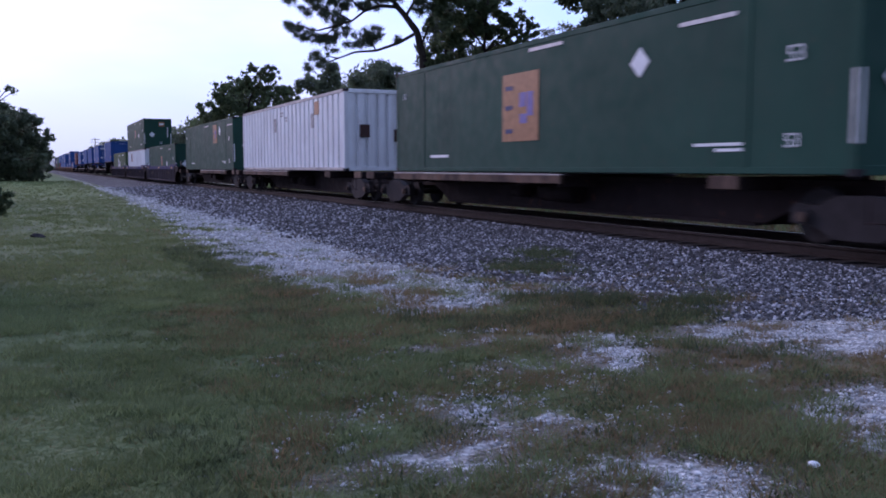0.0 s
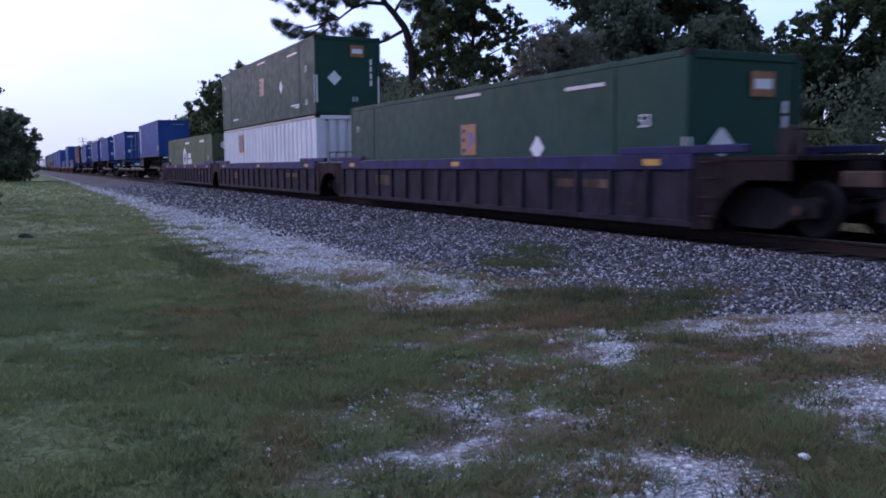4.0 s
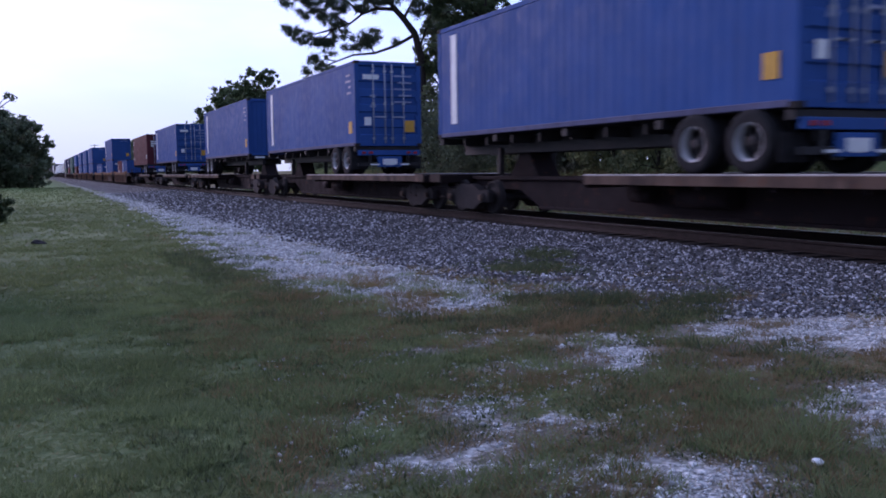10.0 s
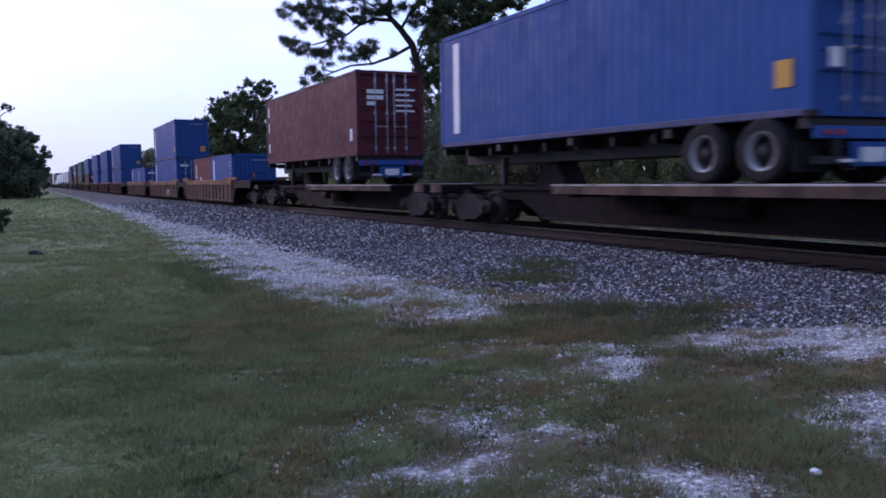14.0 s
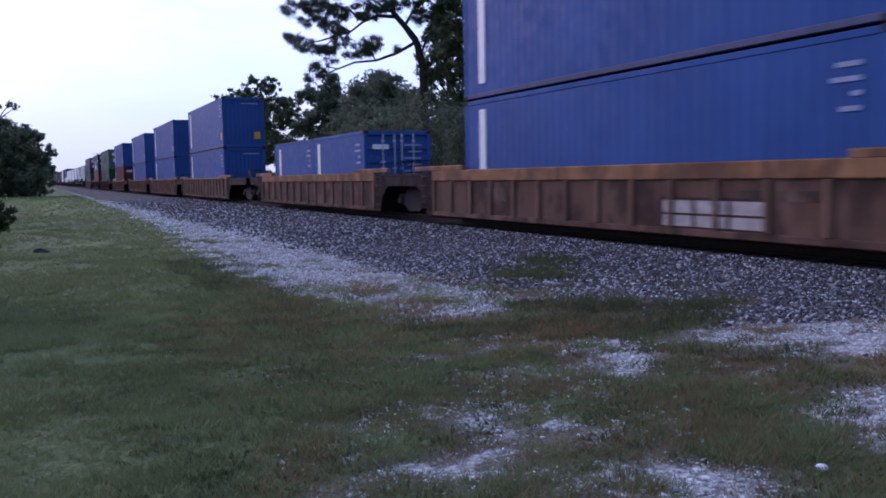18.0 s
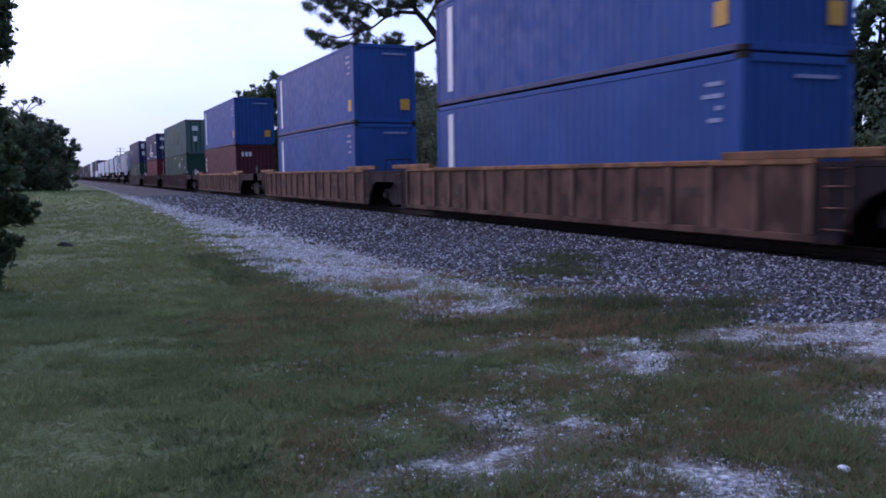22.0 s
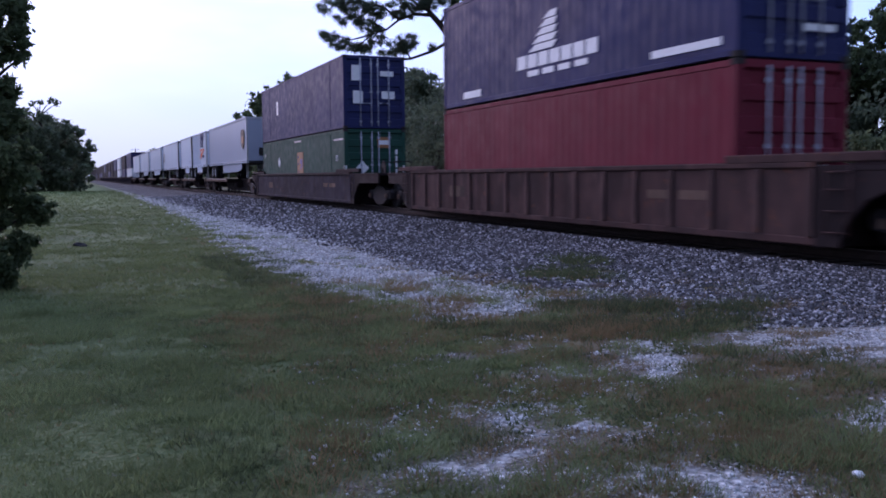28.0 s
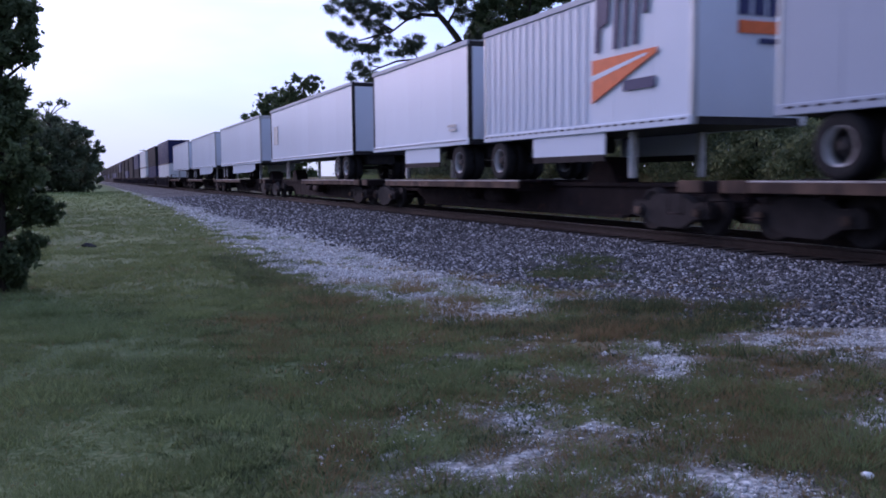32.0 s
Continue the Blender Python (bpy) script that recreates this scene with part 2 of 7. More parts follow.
M = dict(
    blue=paint("blue_container_paint", (0.036, 0.094, 0.29), 0.5, 0.04, 1.12, (0.030, 0.072, 0.21)),
    navy=paint("navy_container_paint", (0.028, 0.034, 0.100), 0.45, 0.04, 1.12, (0.026, 0.028, 0.070)),
    green=paint("dark_green_container_paint", (0.026, 0.072, 0.054), 0.5, 0.05, 1.15, (0.028, 0.056, 0.046)),
    olive=paint("olive_green_container_paint", (0.088, 0.128, 0.070), 0.5, 0.08),
    brown=paint("brown_container_paint", (0.100, 0.029, 0.038), 0.55, 0.08, 1.15, (0.070, 0.027, 0.034)),
    rust=paint("red_brown_container_paint", (0.150, 0.038, 0.042), 0.55, 0.10, 1.15, (0.090, 0.034, 0.038)),
    red=paint("dark_red_container_paint", (0.145, 0.022, 0.036), 0.5, 0.06, 1.15, (0.095, 0.024, 0.036)),
    white=paint("white_container_paint", (0.80, 0.82, 0.84), 0.45, 0.10, 1.04, (0.46, 0.43, 0.42), 0.14),
    trailer=sheet("white_trailer_panel", (0.62, 0.68, 0.78)),
    trailer_grey=sheet("greyed_trailer_panel", (0.36, 0.40, 0.49)),
    black=paint("black_container_paint", (0.022, 0.024, 0.032), 0.7, 0.05),
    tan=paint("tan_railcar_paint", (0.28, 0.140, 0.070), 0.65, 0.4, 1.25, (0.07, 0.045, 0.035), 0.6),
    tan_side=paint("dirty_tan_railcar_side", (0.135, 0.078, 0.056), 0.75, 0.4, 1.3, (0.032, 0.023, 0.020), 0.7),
    maroon=paint("maroon_brown_railcar_paint", (0.074, 0.043, 0.040), 0.75, 0.3, 1.25, (0.03, 0.022, 0.022), 0.6),
    slate=paint("grey_blue_railcar_side", (0.034, 0.030, 0.042), 0.75, 0.25, 1.3, (0.02, 0.017, 0.02), 0.6),
    indigo=paint("indigo_railcar_sill", (0.036, 0.037, 0.115), 0.6, 0.2, 1.25, (0.03, 0.028, 0.045), 0.6),
    frame=paint("dark_brown_railcar_steel", (0.026, 0.019, 0.020), 0.7, 0.2, 1.25, (0.02, 0.016, 0.016)),
    deck=paint("worn_brown_deck_edge", (0.130, 0.086, 0.066), 0.7, 0.35, 1.25, (0.04, 0.03, 0.028), 0.8),
    worn=plain("scuffed_bare_edge", (0.40, 0.36, 0.34), 0.6, 0, 0.4, 1.5),
    logo_pale=plain("dull_pale_film", (0.40, 0.35, 0.33), 0.7, 0, 0.25),
    zinc=plain("galvanised_rod", (0.36, 0.38, 0.44), 0.55, 0, 0.2),
    rail_grey=paint("scuffed_grey_blue_rail", (0.105, 0.108, 0.185), 0.6, 0.2),
    steel=plain("grimy_bogie_steel", (0.026, 0.022, 0.023), 0.85, 0.0),
    tread=plain("polished_wheel_steel", (0.35, 0.34, 0.33), 0.35, 0.9, 0.1),
    rubber=plain("tyre_rubber", (0.022, 0.021, 0.023), 0.95),
    hub=plain("pale_wheel_rim", (0.45, 0.45, 0.46), 0.5, 0.3),
    trailer_rail=plain("oxidised_aluminium_rail", (0.42, 0.45, 0.52), 0.6, 0.1, 0.12),
    old_film=plain("weathered_grey_film", (0.36, 0.33, 0.33), 0.7, 0, 0.3),
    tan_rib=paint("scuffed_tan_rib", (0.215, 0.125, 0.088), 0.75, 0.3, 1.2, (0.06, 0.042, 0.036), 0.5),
    maroon_rib=paint("scuffed_maroon_rib", (0.110, 0.066, 0.060), 0.75, 0.3, 1.2, (0.04, 0.03, 0.03), 0.5),
    rim=plain("dirty_grey_wheel_rim", (0.40, 0.40, 0.41), 0.5, 0.1, 0.15),
    chassis=plain("black_chassis_steel", (0.028, 0.026, 0.028), 0.6, 0.2),
    alu=plain("dull_aluminium_trim", (0.45, 0.46, 0.48), 0.4, 0.7, 0.1),
    mark=plain("white_marking_film", (0.75, 0.76, 0.77), 0.5, 0, 0.06),
    amber=plain("amber_marking_film", (0.60, 0.33, 0.06), 0.5, 0, 0.1),
    orange=plain("orange_marking_film", (0.75, 0.17, 0.055), 0.5, 0, 0.1),
    logo_orange=plain("ochre_panel_film", (0.33, 0.16, 0.075), 0.5, 0, 0.2),
    ink=plain("dark_blue_film", (0.028, 0.035, 0.11), 0.5, 0, 0.1),
    violet=plain("violet_film", (0.16, 0.13, 0.34), 0.5, 0, 0.15),
    umber=plain("brown_shield_film", (0.085, 0.042, 0.025), 0.5, 0, 0.1),
    lamp_red=plain("red_lens", (0.35, 0.02, 0.02), 0.3),
    rail=plain("rail_steel_rusty_web", (0.030, 0.020, 0.017), 0.8, 0.0),
    tie=bark_mat("weathered_tie_timber", (0.026, 0.021, 0.019)),
    bark=bark_mat("grey_brown_bark", (0.040, 0.032, 0.027)),
    leaf=leaf_mat("broad_leaf_green", (0.064, 0.094, 0.050), (0.155, 0.200, 0.098)),
    leaf_dark=leaf_mat("oak_leaf_dark_green", (0.076, 0.102, 0.068), (0.165, 0.202, 0.122)),
    leaf_light=leaf_mat("shrub_leaf_light_green", (0.098, 0.122, 0.062), (0.225, 0.250, 0.125)),
    leaf_vine=leaf_mat("vine_leaf_grey_green", (0.122, 0.130, 0.096), (0.250, 0.255, 0.190)),
    needle=leaf_mat("pine_needle_green", (0.060, 0.086, 0.062), (0.125, 0.160, 0.106)),
    blade=leaf_mat("grass_blade_green", (0.116, 0.150, 0.062), (0.226, 0.258, 0.108), 0.75, 1.3),
    fresh=leaf_mat("fresh_grass_blade", (0.142, 0.188, 0.080), (0.270, 0.318, 0.145), 0.75, 1.3),
    straw=leaf_mat("dry_grass_blade", (0.165, 0.118, 0.060), (0.300, 0.222, 0.118), 0.75, 1.5),
    weed=leaf_mat("dark_weed_leaf", (0.050, 0.070, 0.032), (0.120, 0.148, 0.062)),
    faint=plain("worn_pale_print", (0.27, 0.31, 0.46), 0.6, 0, 0.15),
    faded=paint("faded_green_container_paint", (0.098, 0.160, 0.150), 0.6, 0.10, 1.2, (0.06, 0.10, 0.095)),
    pale_stone=stone_mat("pale_limestone_gravel", (0.30, 0.30, 0.30), (0.86, 0.86, 0.85), 0.52),
    dark_stone=stone_mat("grey_ballast_stone", (0.028, 0.027, 0.029), (0.62, 0.61, 0.64), 0.19),
    soil=ground_mat(),
)


# ---------------------------------------------------------------- mesh helpers
MESHES = {}


def part(name, bm, material, parent, label="", at=None):
    """Links a bmesh (or a ready mesh) as one mesh object under a thing or a part."""
    if isinstance(bm, bmesh.types.BMesh):
        me = bpy.data.meshes.new(name)
        bm.to_mesh(me)
        bm.free()
    else:
        me = bm
    if not me.materials:
        me.materials.append(material)
    ob = new(name, me)
    ob.parent = parent
    if at is not None:
        ob.location = at
    if label:
        ob["label"] = label
    return ob


def shared(key, build, material):
    """One mesh per key, built once."""
    if key not in MESHES:
        bm = build()
        me = bpy.data.meshes.new("shared_piece")
        bm.to_mesh(me)
        bm.free()
        me.materials.append(material)
        MESHES[key] = me
    return MESHES[key]


def box(bm, x0, x1, y0, y1, z0, z1, bevel=0.0):
    vs = [bm.verts.new((x, y, z)) for x in (x0, x1) for y in (y0, y1) for z in (z0, z1)]
    fs = [bm.faces.new([vs[i] for i in f]) for f in ((0, 1, 3, 2), (4, 6, 7, 5), (0, 4, 5, 1), (2, 3, 7, 6), (0, 2, 6, 4), (1, 5, 7, 3))]
    if bevel:
        es = list({e for f in fs for e in f.edges})
        bmesh.ops.bevel(bm, geom=es, offset=bevel, segments=1, affect="EDGES", profile=0.5)
    return bm


def boxes(*specs, bevel=0.0):
    bm = bmesh.new()
    for s in specs:
        box(bm, *s, bevel=bevel)
    return bm


def tube(bm, p0, p1, r0, r1=None, n=8, caps=True):
    p0, p1 = Vector(p0), Vector(p1)
    r1 = r0 if r1 is None else r1
    q = (p1 - p0).to_track_quat("Z", "Y")
    rings = []
    for p, r in ((p0, r0), (p1, r1)):
        rings.append([bm.verts.new(p + q @ Vector((r * math.cos(6.28318 * k / n), r * math.sin(6.28318 * k / n), 0))) for k in range(n)])
    for k in range(n):
        bm.faces.new((rings[0][k], rings[0][(k + 1) % n], rings[1][(k + 1) % n], rings[1][k])).smooth = True
    if caps:
        bm.faces.new(rings[0][::-1])
        bm.faces.new(rings[1])
    return bm


def tubes(*specs, n=8):
    bm = bmesh.new()
    for s in specs:
        tube(bm, *s, n=n)
    return bm


def lathe_x(bm, profile, n=24, cx=0.0, cy=0.0, cz=0.0, caps=True):
    """Turns a profile of (x, radius) about the x axis."""
    rings = [[bm.verts.new((cx + x, cy + r * math.cos(6.28318 * k / n), cz + r * math.sin(6.28318 * k / n))) for k in range(n)] for x, r in profile]
    for a, b in zip(rings, rings[1:]):
        for k in range(n):
            bm.faces.new((a[k], a[(k + 1) % n], b[(k + 1) % n], b[k])).smooth = True
    if caps:
        bm.faces.new(rings[0][::-1])
        bm.faces.new(rings[-1])
    return bm


def prism(pts, x0, x1):
    """A flat outline in (y, z), given thickness along x."""
    bm = bmesh.new()
    a = [bm.verts.new((x0, y, z)) for y, z in pts]
    b = [bm.verts.new((x1, y, z)) for y, z in pts]
    n = len(pts)
    bm.faces.new(a)
    bm.faces.new(b[::-1])
    for k in range(n):
        bm.faces.new((a[k], b[k], b[(k + 1) % n], a[(k + 1) % n]))
    bmesh.ops.recalc_face_normals(bm, faces=bm.faces)
    return bm


def corrugated(length, height, pitch, depth, axis, flat=0.3, thick=0.02, slope=0.2):
    """A folded sheet: trapezoid waves along y (or x), standing upright, outer face towards minus."""
    n = max(2, round(length / pitch))
    pitch = length / n
    prof = []
    for k in range(n):
        s = -length / 2 + k * pitch
        w = pitch * slope
        prof += [(s, 0.0), (s + pitch * flat, 0.0), (s + pitch * flat + w, depth), (s + pitch - w, depth)]
    prof.append((length / 2, 0.0))
    bm = bmesh.new()
    rows = []
    for z in (0.0, height):
        rows.append([bm.verts.new((d, s, z) if axis == "y" else (s, d, z) if axis == "x" else (z, d, s)) for s, d in prof])
    b = depth + thick
    back = [[bm.verts.new((b, s, z) if axis == "y" else (s, b, z) if axis == "x" else (z, b, s)) for s in (-length / 2, length / 2)] for z in (0.0, height)]
    for i in range(len(prof) - 1):
        bm.faces.new((rows[0][i], rows[0][i + 1], rows[1][i + 1], rows[1][i]))
    bm.faces.new((back[0][0], back[1][0], back[1][1], back[0][1]))
    bmesh.ops.recalc_face_normals(bm, faces=bm.faces)
    return bm


def text_mesh(body, size):
    key = ("text", body, size)
    if key not in MESHES:
        cu = bpy.data.curves.new("lettering", "FONT")
        cu.body, cu.size, cu.extrude, cu.resolution_u = body, size, 0.004, 2
        ob = bpy.data.objects.new("lettering", cu)
        me = bpy.data.meshes.new_from_object(ob)
        bpy.data.objects.remove(ob)
        bpy.data.curves.remove(cu)
        MESHES[key] = me
    return MESHES[key]


def quads_object(name, verts, faces_n, material, corners):
    """A mesh of many separate little faces: verts is (count * corners, 3)."""
    me = bpy.data.meshes.new(name)
    nf = len(verts) // corners
    me.vertices.add(len(verts))
    me.vertices.foreach_set("co", np.ascontiguousarray(verts, dtype=np.float32).ravel())
    me.loops.add(len(verts))
    me.loops.foreach_set("vertex_index", np.arange(len(verts), dtype=np.int32))
    me.polygons.add(nf)
    me.polygons.foreach_set("loop_start", np.arange(0, len(verts), corners, dtype=np.int32))
    me.polygons.foreach_set("loop_total", np.full(nf, corners, dtype=np.int32))
    me.update(calc_edges=True)
    me.materials.append(material)
    return me


def indexed_mesh(name, verts, tris, material):
    me = bpy.data.meshes.new(name)
    me.vertices.add(len(verts))
    me.vertices.foreach_set("co", np.ascontiguousarray(verts, dtype=np.float32).ravel())
    k = tris.shape[1]
    me.loops.add(tris.size)
    me.loops.foreach_set("vertex_index", np.ascontiguousarray(tris, dtype=np.int32).ravel())
    me.polygons.add(len(tris))
    me.polygons.foreach_set("loop_start", np.arange(0, tris.size, k, dtype=np.int32))
    me.polygons.foreach_set("loop_total", np.full(len(tris), k, dtype=np.int32))
    me.update(calc_edges=True)
    me.materials.append(material)
    return me


# ---------------------------------------------------------------- ground
XC = 11.21          # centre line of the track
RAIL_TOP = 0.37
rng = np.random.default_rng(7)


def vnoise(x, y, cell, seed=0):
    """Smooth value noise, 0 to 1."""
    x, y = np.asarray(x, float) / cell, np.asarray(y, float) / cell
    xi, yi = np.floor(x), np.floor(y)
    fx, fy = x - xi, y - yi
    fx, fy = fx * fx * (3 - 2 * fx), fy * fy * (3 - 2 * fy)

    def h(a, b):
        v = np.sin(a * 127.1 + b * 311.7 + seed * 74.7) * 43758.5453
        return v - np.floor(v)
    return (h(xi, yi) * (1 - fx) + h(xi + 1, yi) * fx) * (1 - fy) + (h(xi, yi + 1) * (1 - fx) + h(xi + 1, yi + 1) * fx) * fy


def step(a, b, v):
    s = np.clip((v - a) / (b - a), 0, 1)
    return s * s * (3 - 2 * s)


def gz(x, y):
    """Height of the ground: flat verge, ballast shoulder, rising bank beyond the line."""
    x, y = np.asarray(x, float), np.asarray(y, float)
    z = np.interp(x, [-60, -8, 0, 4.5, 6.5, 8.9, 9.6, 12.8, 13.6, 15.0, 17.0, 19.0, 24, 60], [0.5, 0.1, 0.0, 0.0, 0.03, 0.12, 0.17, 0.17, 0.12, 0.04, 0.1, 1.0, 1.4, 1.6])
    lump = (vnoise(x, y, 1.7, 1) - 0.5) * 0.05 + (vnoise(x, y, 0.45, 2) - 0.5) * 0.025
    return z + lump * (1 - step(8.8, 9.5, x) * (1 - step(13.2, 14.5, x)))


NEAR_SPOTS = ((1.47, 4.83, 0.10, 0.08), (1.60, 3.99, 0.22, 0.10), (1.80, 3.92, 0.20, 0.09), (1.31, 3.87, 0.14, 0.08), (2.37, 4.61, 0.15, 0.12), (2.33, 4.24, 0.17, 0.12), (2.58, 4.23, 0.18, 0.09), (2.10, 4.02, 0.17, 0.11), (1.88, 3.84, 0.20, 0.12), (2.80, 3.98, 0.17, 0.09), (3.04, 3.98, 0.12, 0.07), (3.02, 3.75, 0.14, 0.07),
              (2.26, 3.54, 0.20, 0.09), (2.34, 3.37, 0.20, 0.10), (2.55, 3.39, 0.26, 0.16), (2.72, 3.24, 0.34, 0.20), (2.83, 3.08, 0.38, 0.22), (2.92, 3.32, 0.18, 0.12), (2.62, 2.88, 0.46, 0.20))
MID_SPOTS = ((2.83, 6.52, 0.14, 0.11), (3.39, 6.47, 0.18, 0.12), (3.34, 5.64, 0.13, 0.12), (3.95, 6.02, 0.14, 0.10), (3.87, 5.57, 0.12, 0.12), (4.46, 6.00, 0.24, 0.38), (4.28, 5.70, 0.20, 0.30), (3.98, 5.30, 0.17, 0.15), (5.03, 5.96, 0.30, 0.09), (4.21, 5.38, 0.13, 0.11), (4.59, 5.05, 0.20, 0.07), (4.80, 4.80, 0.30, 0.06))
RIGHT_SPOTS = ((5.64, 5.91, 0.42, 0.30), (5.60, 5.45, 0.42, 0.28), (6.12, 5.33, 0.50, 0.34), (6.60, 5.15, 0.60, 0.36), (6.90, 5.70, 0.80, 0.50), (7.40, 5.00, 0.80, 0.60), (4.37, 3.80, 0.20, 0.16), (4.32, 3.55, 0.26, 0.17), (4.94, 3.80, 0.42, 0.30), (4.10, 3.20, 0.20, 0.12), (4.75, 3.90, 0.30, 0.16), (4.70, 3.40, 0.50, 0.30), (5.75, 4.98, 0.38, 0.20), (6.10, 4.85, 0.42, 0.25), (6.50, 4.70, 0.50, 0.28))
PATCHES = NEAR_SPOTS + MID_SPOTS + RIGHT_SPOTS
ISLES = ((3.84, 10.5, 0.25, 0.3), (3.2, 18.2, 0.25, 0.8), (3.65, 14.8, 0.2, 0.4), (4.54, 13.2, 0.2, 0.3), (4.3, 9.2, 0.25, 0.3), (3.69, 20.9, 0.2, 0.7))
WEEDY = ((6.6, 11.0, 0.55, 1.0), (7.5, 12.0, 0.4, 0.6), (4.15, 7.4, 0.8, 0.35), (5.6, 7.9, 0.55, 0.45), (5.7, 6.8, 0.60, 0.40), (5.0, 8.3, 0.4, 0.40), (4.8, 7.2, 0.6, 0.35), (5.1, 6.5, 0.5, 0.22), (4.95, 5.5, 0.32, 0.16), (5.2, 5.1, 0.4, 0.10), (6.5, 7.3, 0.5, 0.3))


def blob_field(x, y, blobs):
    v = np.zeros_like(np.asarray(x, float))
    for cx, cy, rx, ry in blobs:
        v = np.maximum(v, 1 - step(0.1, 1.55, np.hypot((x - cx) / rx, (y - cy) / ry)))
    return v


def pale_field(x, y):
    wob = (vnoise(x, y, 0.9, 5) - 0.5) * 0.9 + (vnoise(x, y, 0.3, 6) - 0.5) * 0.5
    left = np.interp(y, [0, 7.2, 7.6, 8.2, 9.8, 12.4, 18, 26, 50, 170, 400], [12, 12, 4.2, 3.25, 3.0, 2.75, 2.98, 3.4, 4.0, 4.7, 5.0])
    strip = step(-0.5, 0.5, x - left + wob * 0.6) * (1 - step(-0.9, 1.3, x - 5.45 + wob)) * step(7.2, 8.4, y + wob)
    spots = np.maximum(blob_field(x + wob * 0.3, y + wob * 0.22, PATCHES) * 0.54, blob_field(x + wob * 0.3, y + wob * 0.22, RIGHT_SPOTS) * 0.74) + 0.31 * step(0.35, 0.70, 0.6 * vnoise(x, y, 0.5, 14) + 0.4 * vnoise(x, y, 0.19, 15)) * step(0.5, 1.7, x + 0.30 * (4 - y)) * (1 - step(2.9, 3.6, x - 0.55 * (y - 3.4))) * (1 - step(6.8, 7.8, y))
    loose = 0.40 * step(5.2, 6.2, x) * (1 - step(6.6, 8.6, x)) * step(5.6, 6.6, y + 0.4 * (x - 5)) * (1 - step(10, 20, y))
    strip = np.maximum(strip * (0.92 - 0.22 * step(12, 30, y)) * (0.80 + 0.28 * vnoise(x, y, 0.8, 17)), loose) * (1 - 0.7 * blob_field(x, y, ISLES)) * (1 - 0.8 * blob_field(x, y, WEEDY))
    beyond = step(13.4, 14.0, x + wob * 0.3) * (1 - step(16.4, 17.2, x + wob * 0.5)) * 0.26
    return np.maximum(np.maximum(strip, spots), beyond)


def dust_field(x, y):
    """Thin bare soil round the gravel patches, 0 to 1."""
    v = blob_field(x, y, [(cx, cy, rx * 1.7 + 0.06, ry * 1.7 + 0.05) for cx, cy, rx, ry in PATCHES])
    return np.clip(v * 1.3 * (0.35 + 0.9 * vnoise(x, y, 0.22, 71)), 0, 1)


def ballast_field(x, y):
    wob = (vnoise(x, y, 1.1, 8) - 0.5) * 1.1 + (vnoise(x, y, 0.35, 9) - 0.5) * 0.4
    left = np.interp(y, [0, 3, 5.0, 6.4, 7, 9, 10.5, 13], [9.0, 8.4, 7.6, 6.3, 5.9, 5.6, 5.2, 5.05])
    b = step(-0.8, 0.7, x - left + wob * 0.7) * (1 - step(13.4, 13.9, x))
    return b * (1 - 0.85 * blob_field(x + wob * 0.3, y, WEEDY))


def crumble(x, y):
    """Break-up of the patch edges, about -0.5 to 0.5."""
    return 1.9 * (0.30 * vnoise(x, y, 0.42, 60) + 0.34 * vnoise(x, y, 0.15, 61) + 0.36 * vnoise(x, y, 0.06, 62) - 0.5)


def green_share(x, y):
    return np.clip(0.25 + 0.75 * vnoise(x, y, 0.8, 21) - 0.62 * step(1.6, 3.4, x - 0.10 * y + (vnoise(x, y, 1.5, 30) - 0.5) * 2), 0.06, 1)


def dry_share(x, y):
    side = step(1.3, 3.0, x - 0.10 * y + (vnoise(x, y, 1.5, 30) - 0.5) * 1.8)
    fringe = np.exp(-((x - np.interp(y, [6, 8, 10, 13, 20, 30], [4.0, 3.1, 2.75, 2.55, 2.7, 3.0])) / 0.35) ** 2) * step(6.5, 8, y) * (1 - step(18, 30, y))
    return np.clip(0.04 + 0.9 * side * (0.25 + vnoise(x, y, 0.7, 31)) + 0.45 * fringe * (0.3 + vnoise(x, y, 0.5, 34)) + 0.14 * step(0.68, 0.82, vnoise(x, y, 1.6, 33)), 0, 1)


def spread(*runs):
    out = []
    for a, b, n in runs:
        out += list(np.linspace(a, b, n, endpoint=False))
    return np.array(out + [runs[-1][1]])


gx = spread((-2500, -200, 8), (-200, -30, 12), (-30, -3, 24), (-3, 9, 90), (9, 19, 40), (19, 60, 16), (60, 300, 10), (300, 2500, 8))
gy = spread((-2500, -100, 8), (-100, 0, 12), (0, 2, 6), (2, 16, 110), (16, 50, 100), (50, 200, 60), (200, 900, 30), (900, 3500, 8))
GX, GY = np.meshgrid(gx, gy, indexing="ij")
GZ = gz(GX, GY)
nx, ny = GX.shape
idx = np.arange(nx * ny).reshape(nx, ny)
cells = np.stack([idx[:-1, :-1], idx[1:, :-1], idx[1:, 1:], idx[:-1, 1:]], -1).reshape(-1, 4)
gme = indexed_mesh("ground", np.stack([GX, GY, GZ], -1).reshape(-1, 3), cells, M["soil"])
for nm, field in (("pale", pale_field(GX, GY)), ("ballast", ballast_field(GX, GY)), ("dry", 0.9 * dry_share(GX, GY)), ("dusty", dust_field(GX, GY)), ("mown", 0.5 * step(32, 70, GY + 2 * GX) * (1 - step(1.5, 4.5, GX))), ("bed_dark", 0.85 * step(9.75, 10.1, GX) * (1 - step(12.3, 12.7, GX)))):
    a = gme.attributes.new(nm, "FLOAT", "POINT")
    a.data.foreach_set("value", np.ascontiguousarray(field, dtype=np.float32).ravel())
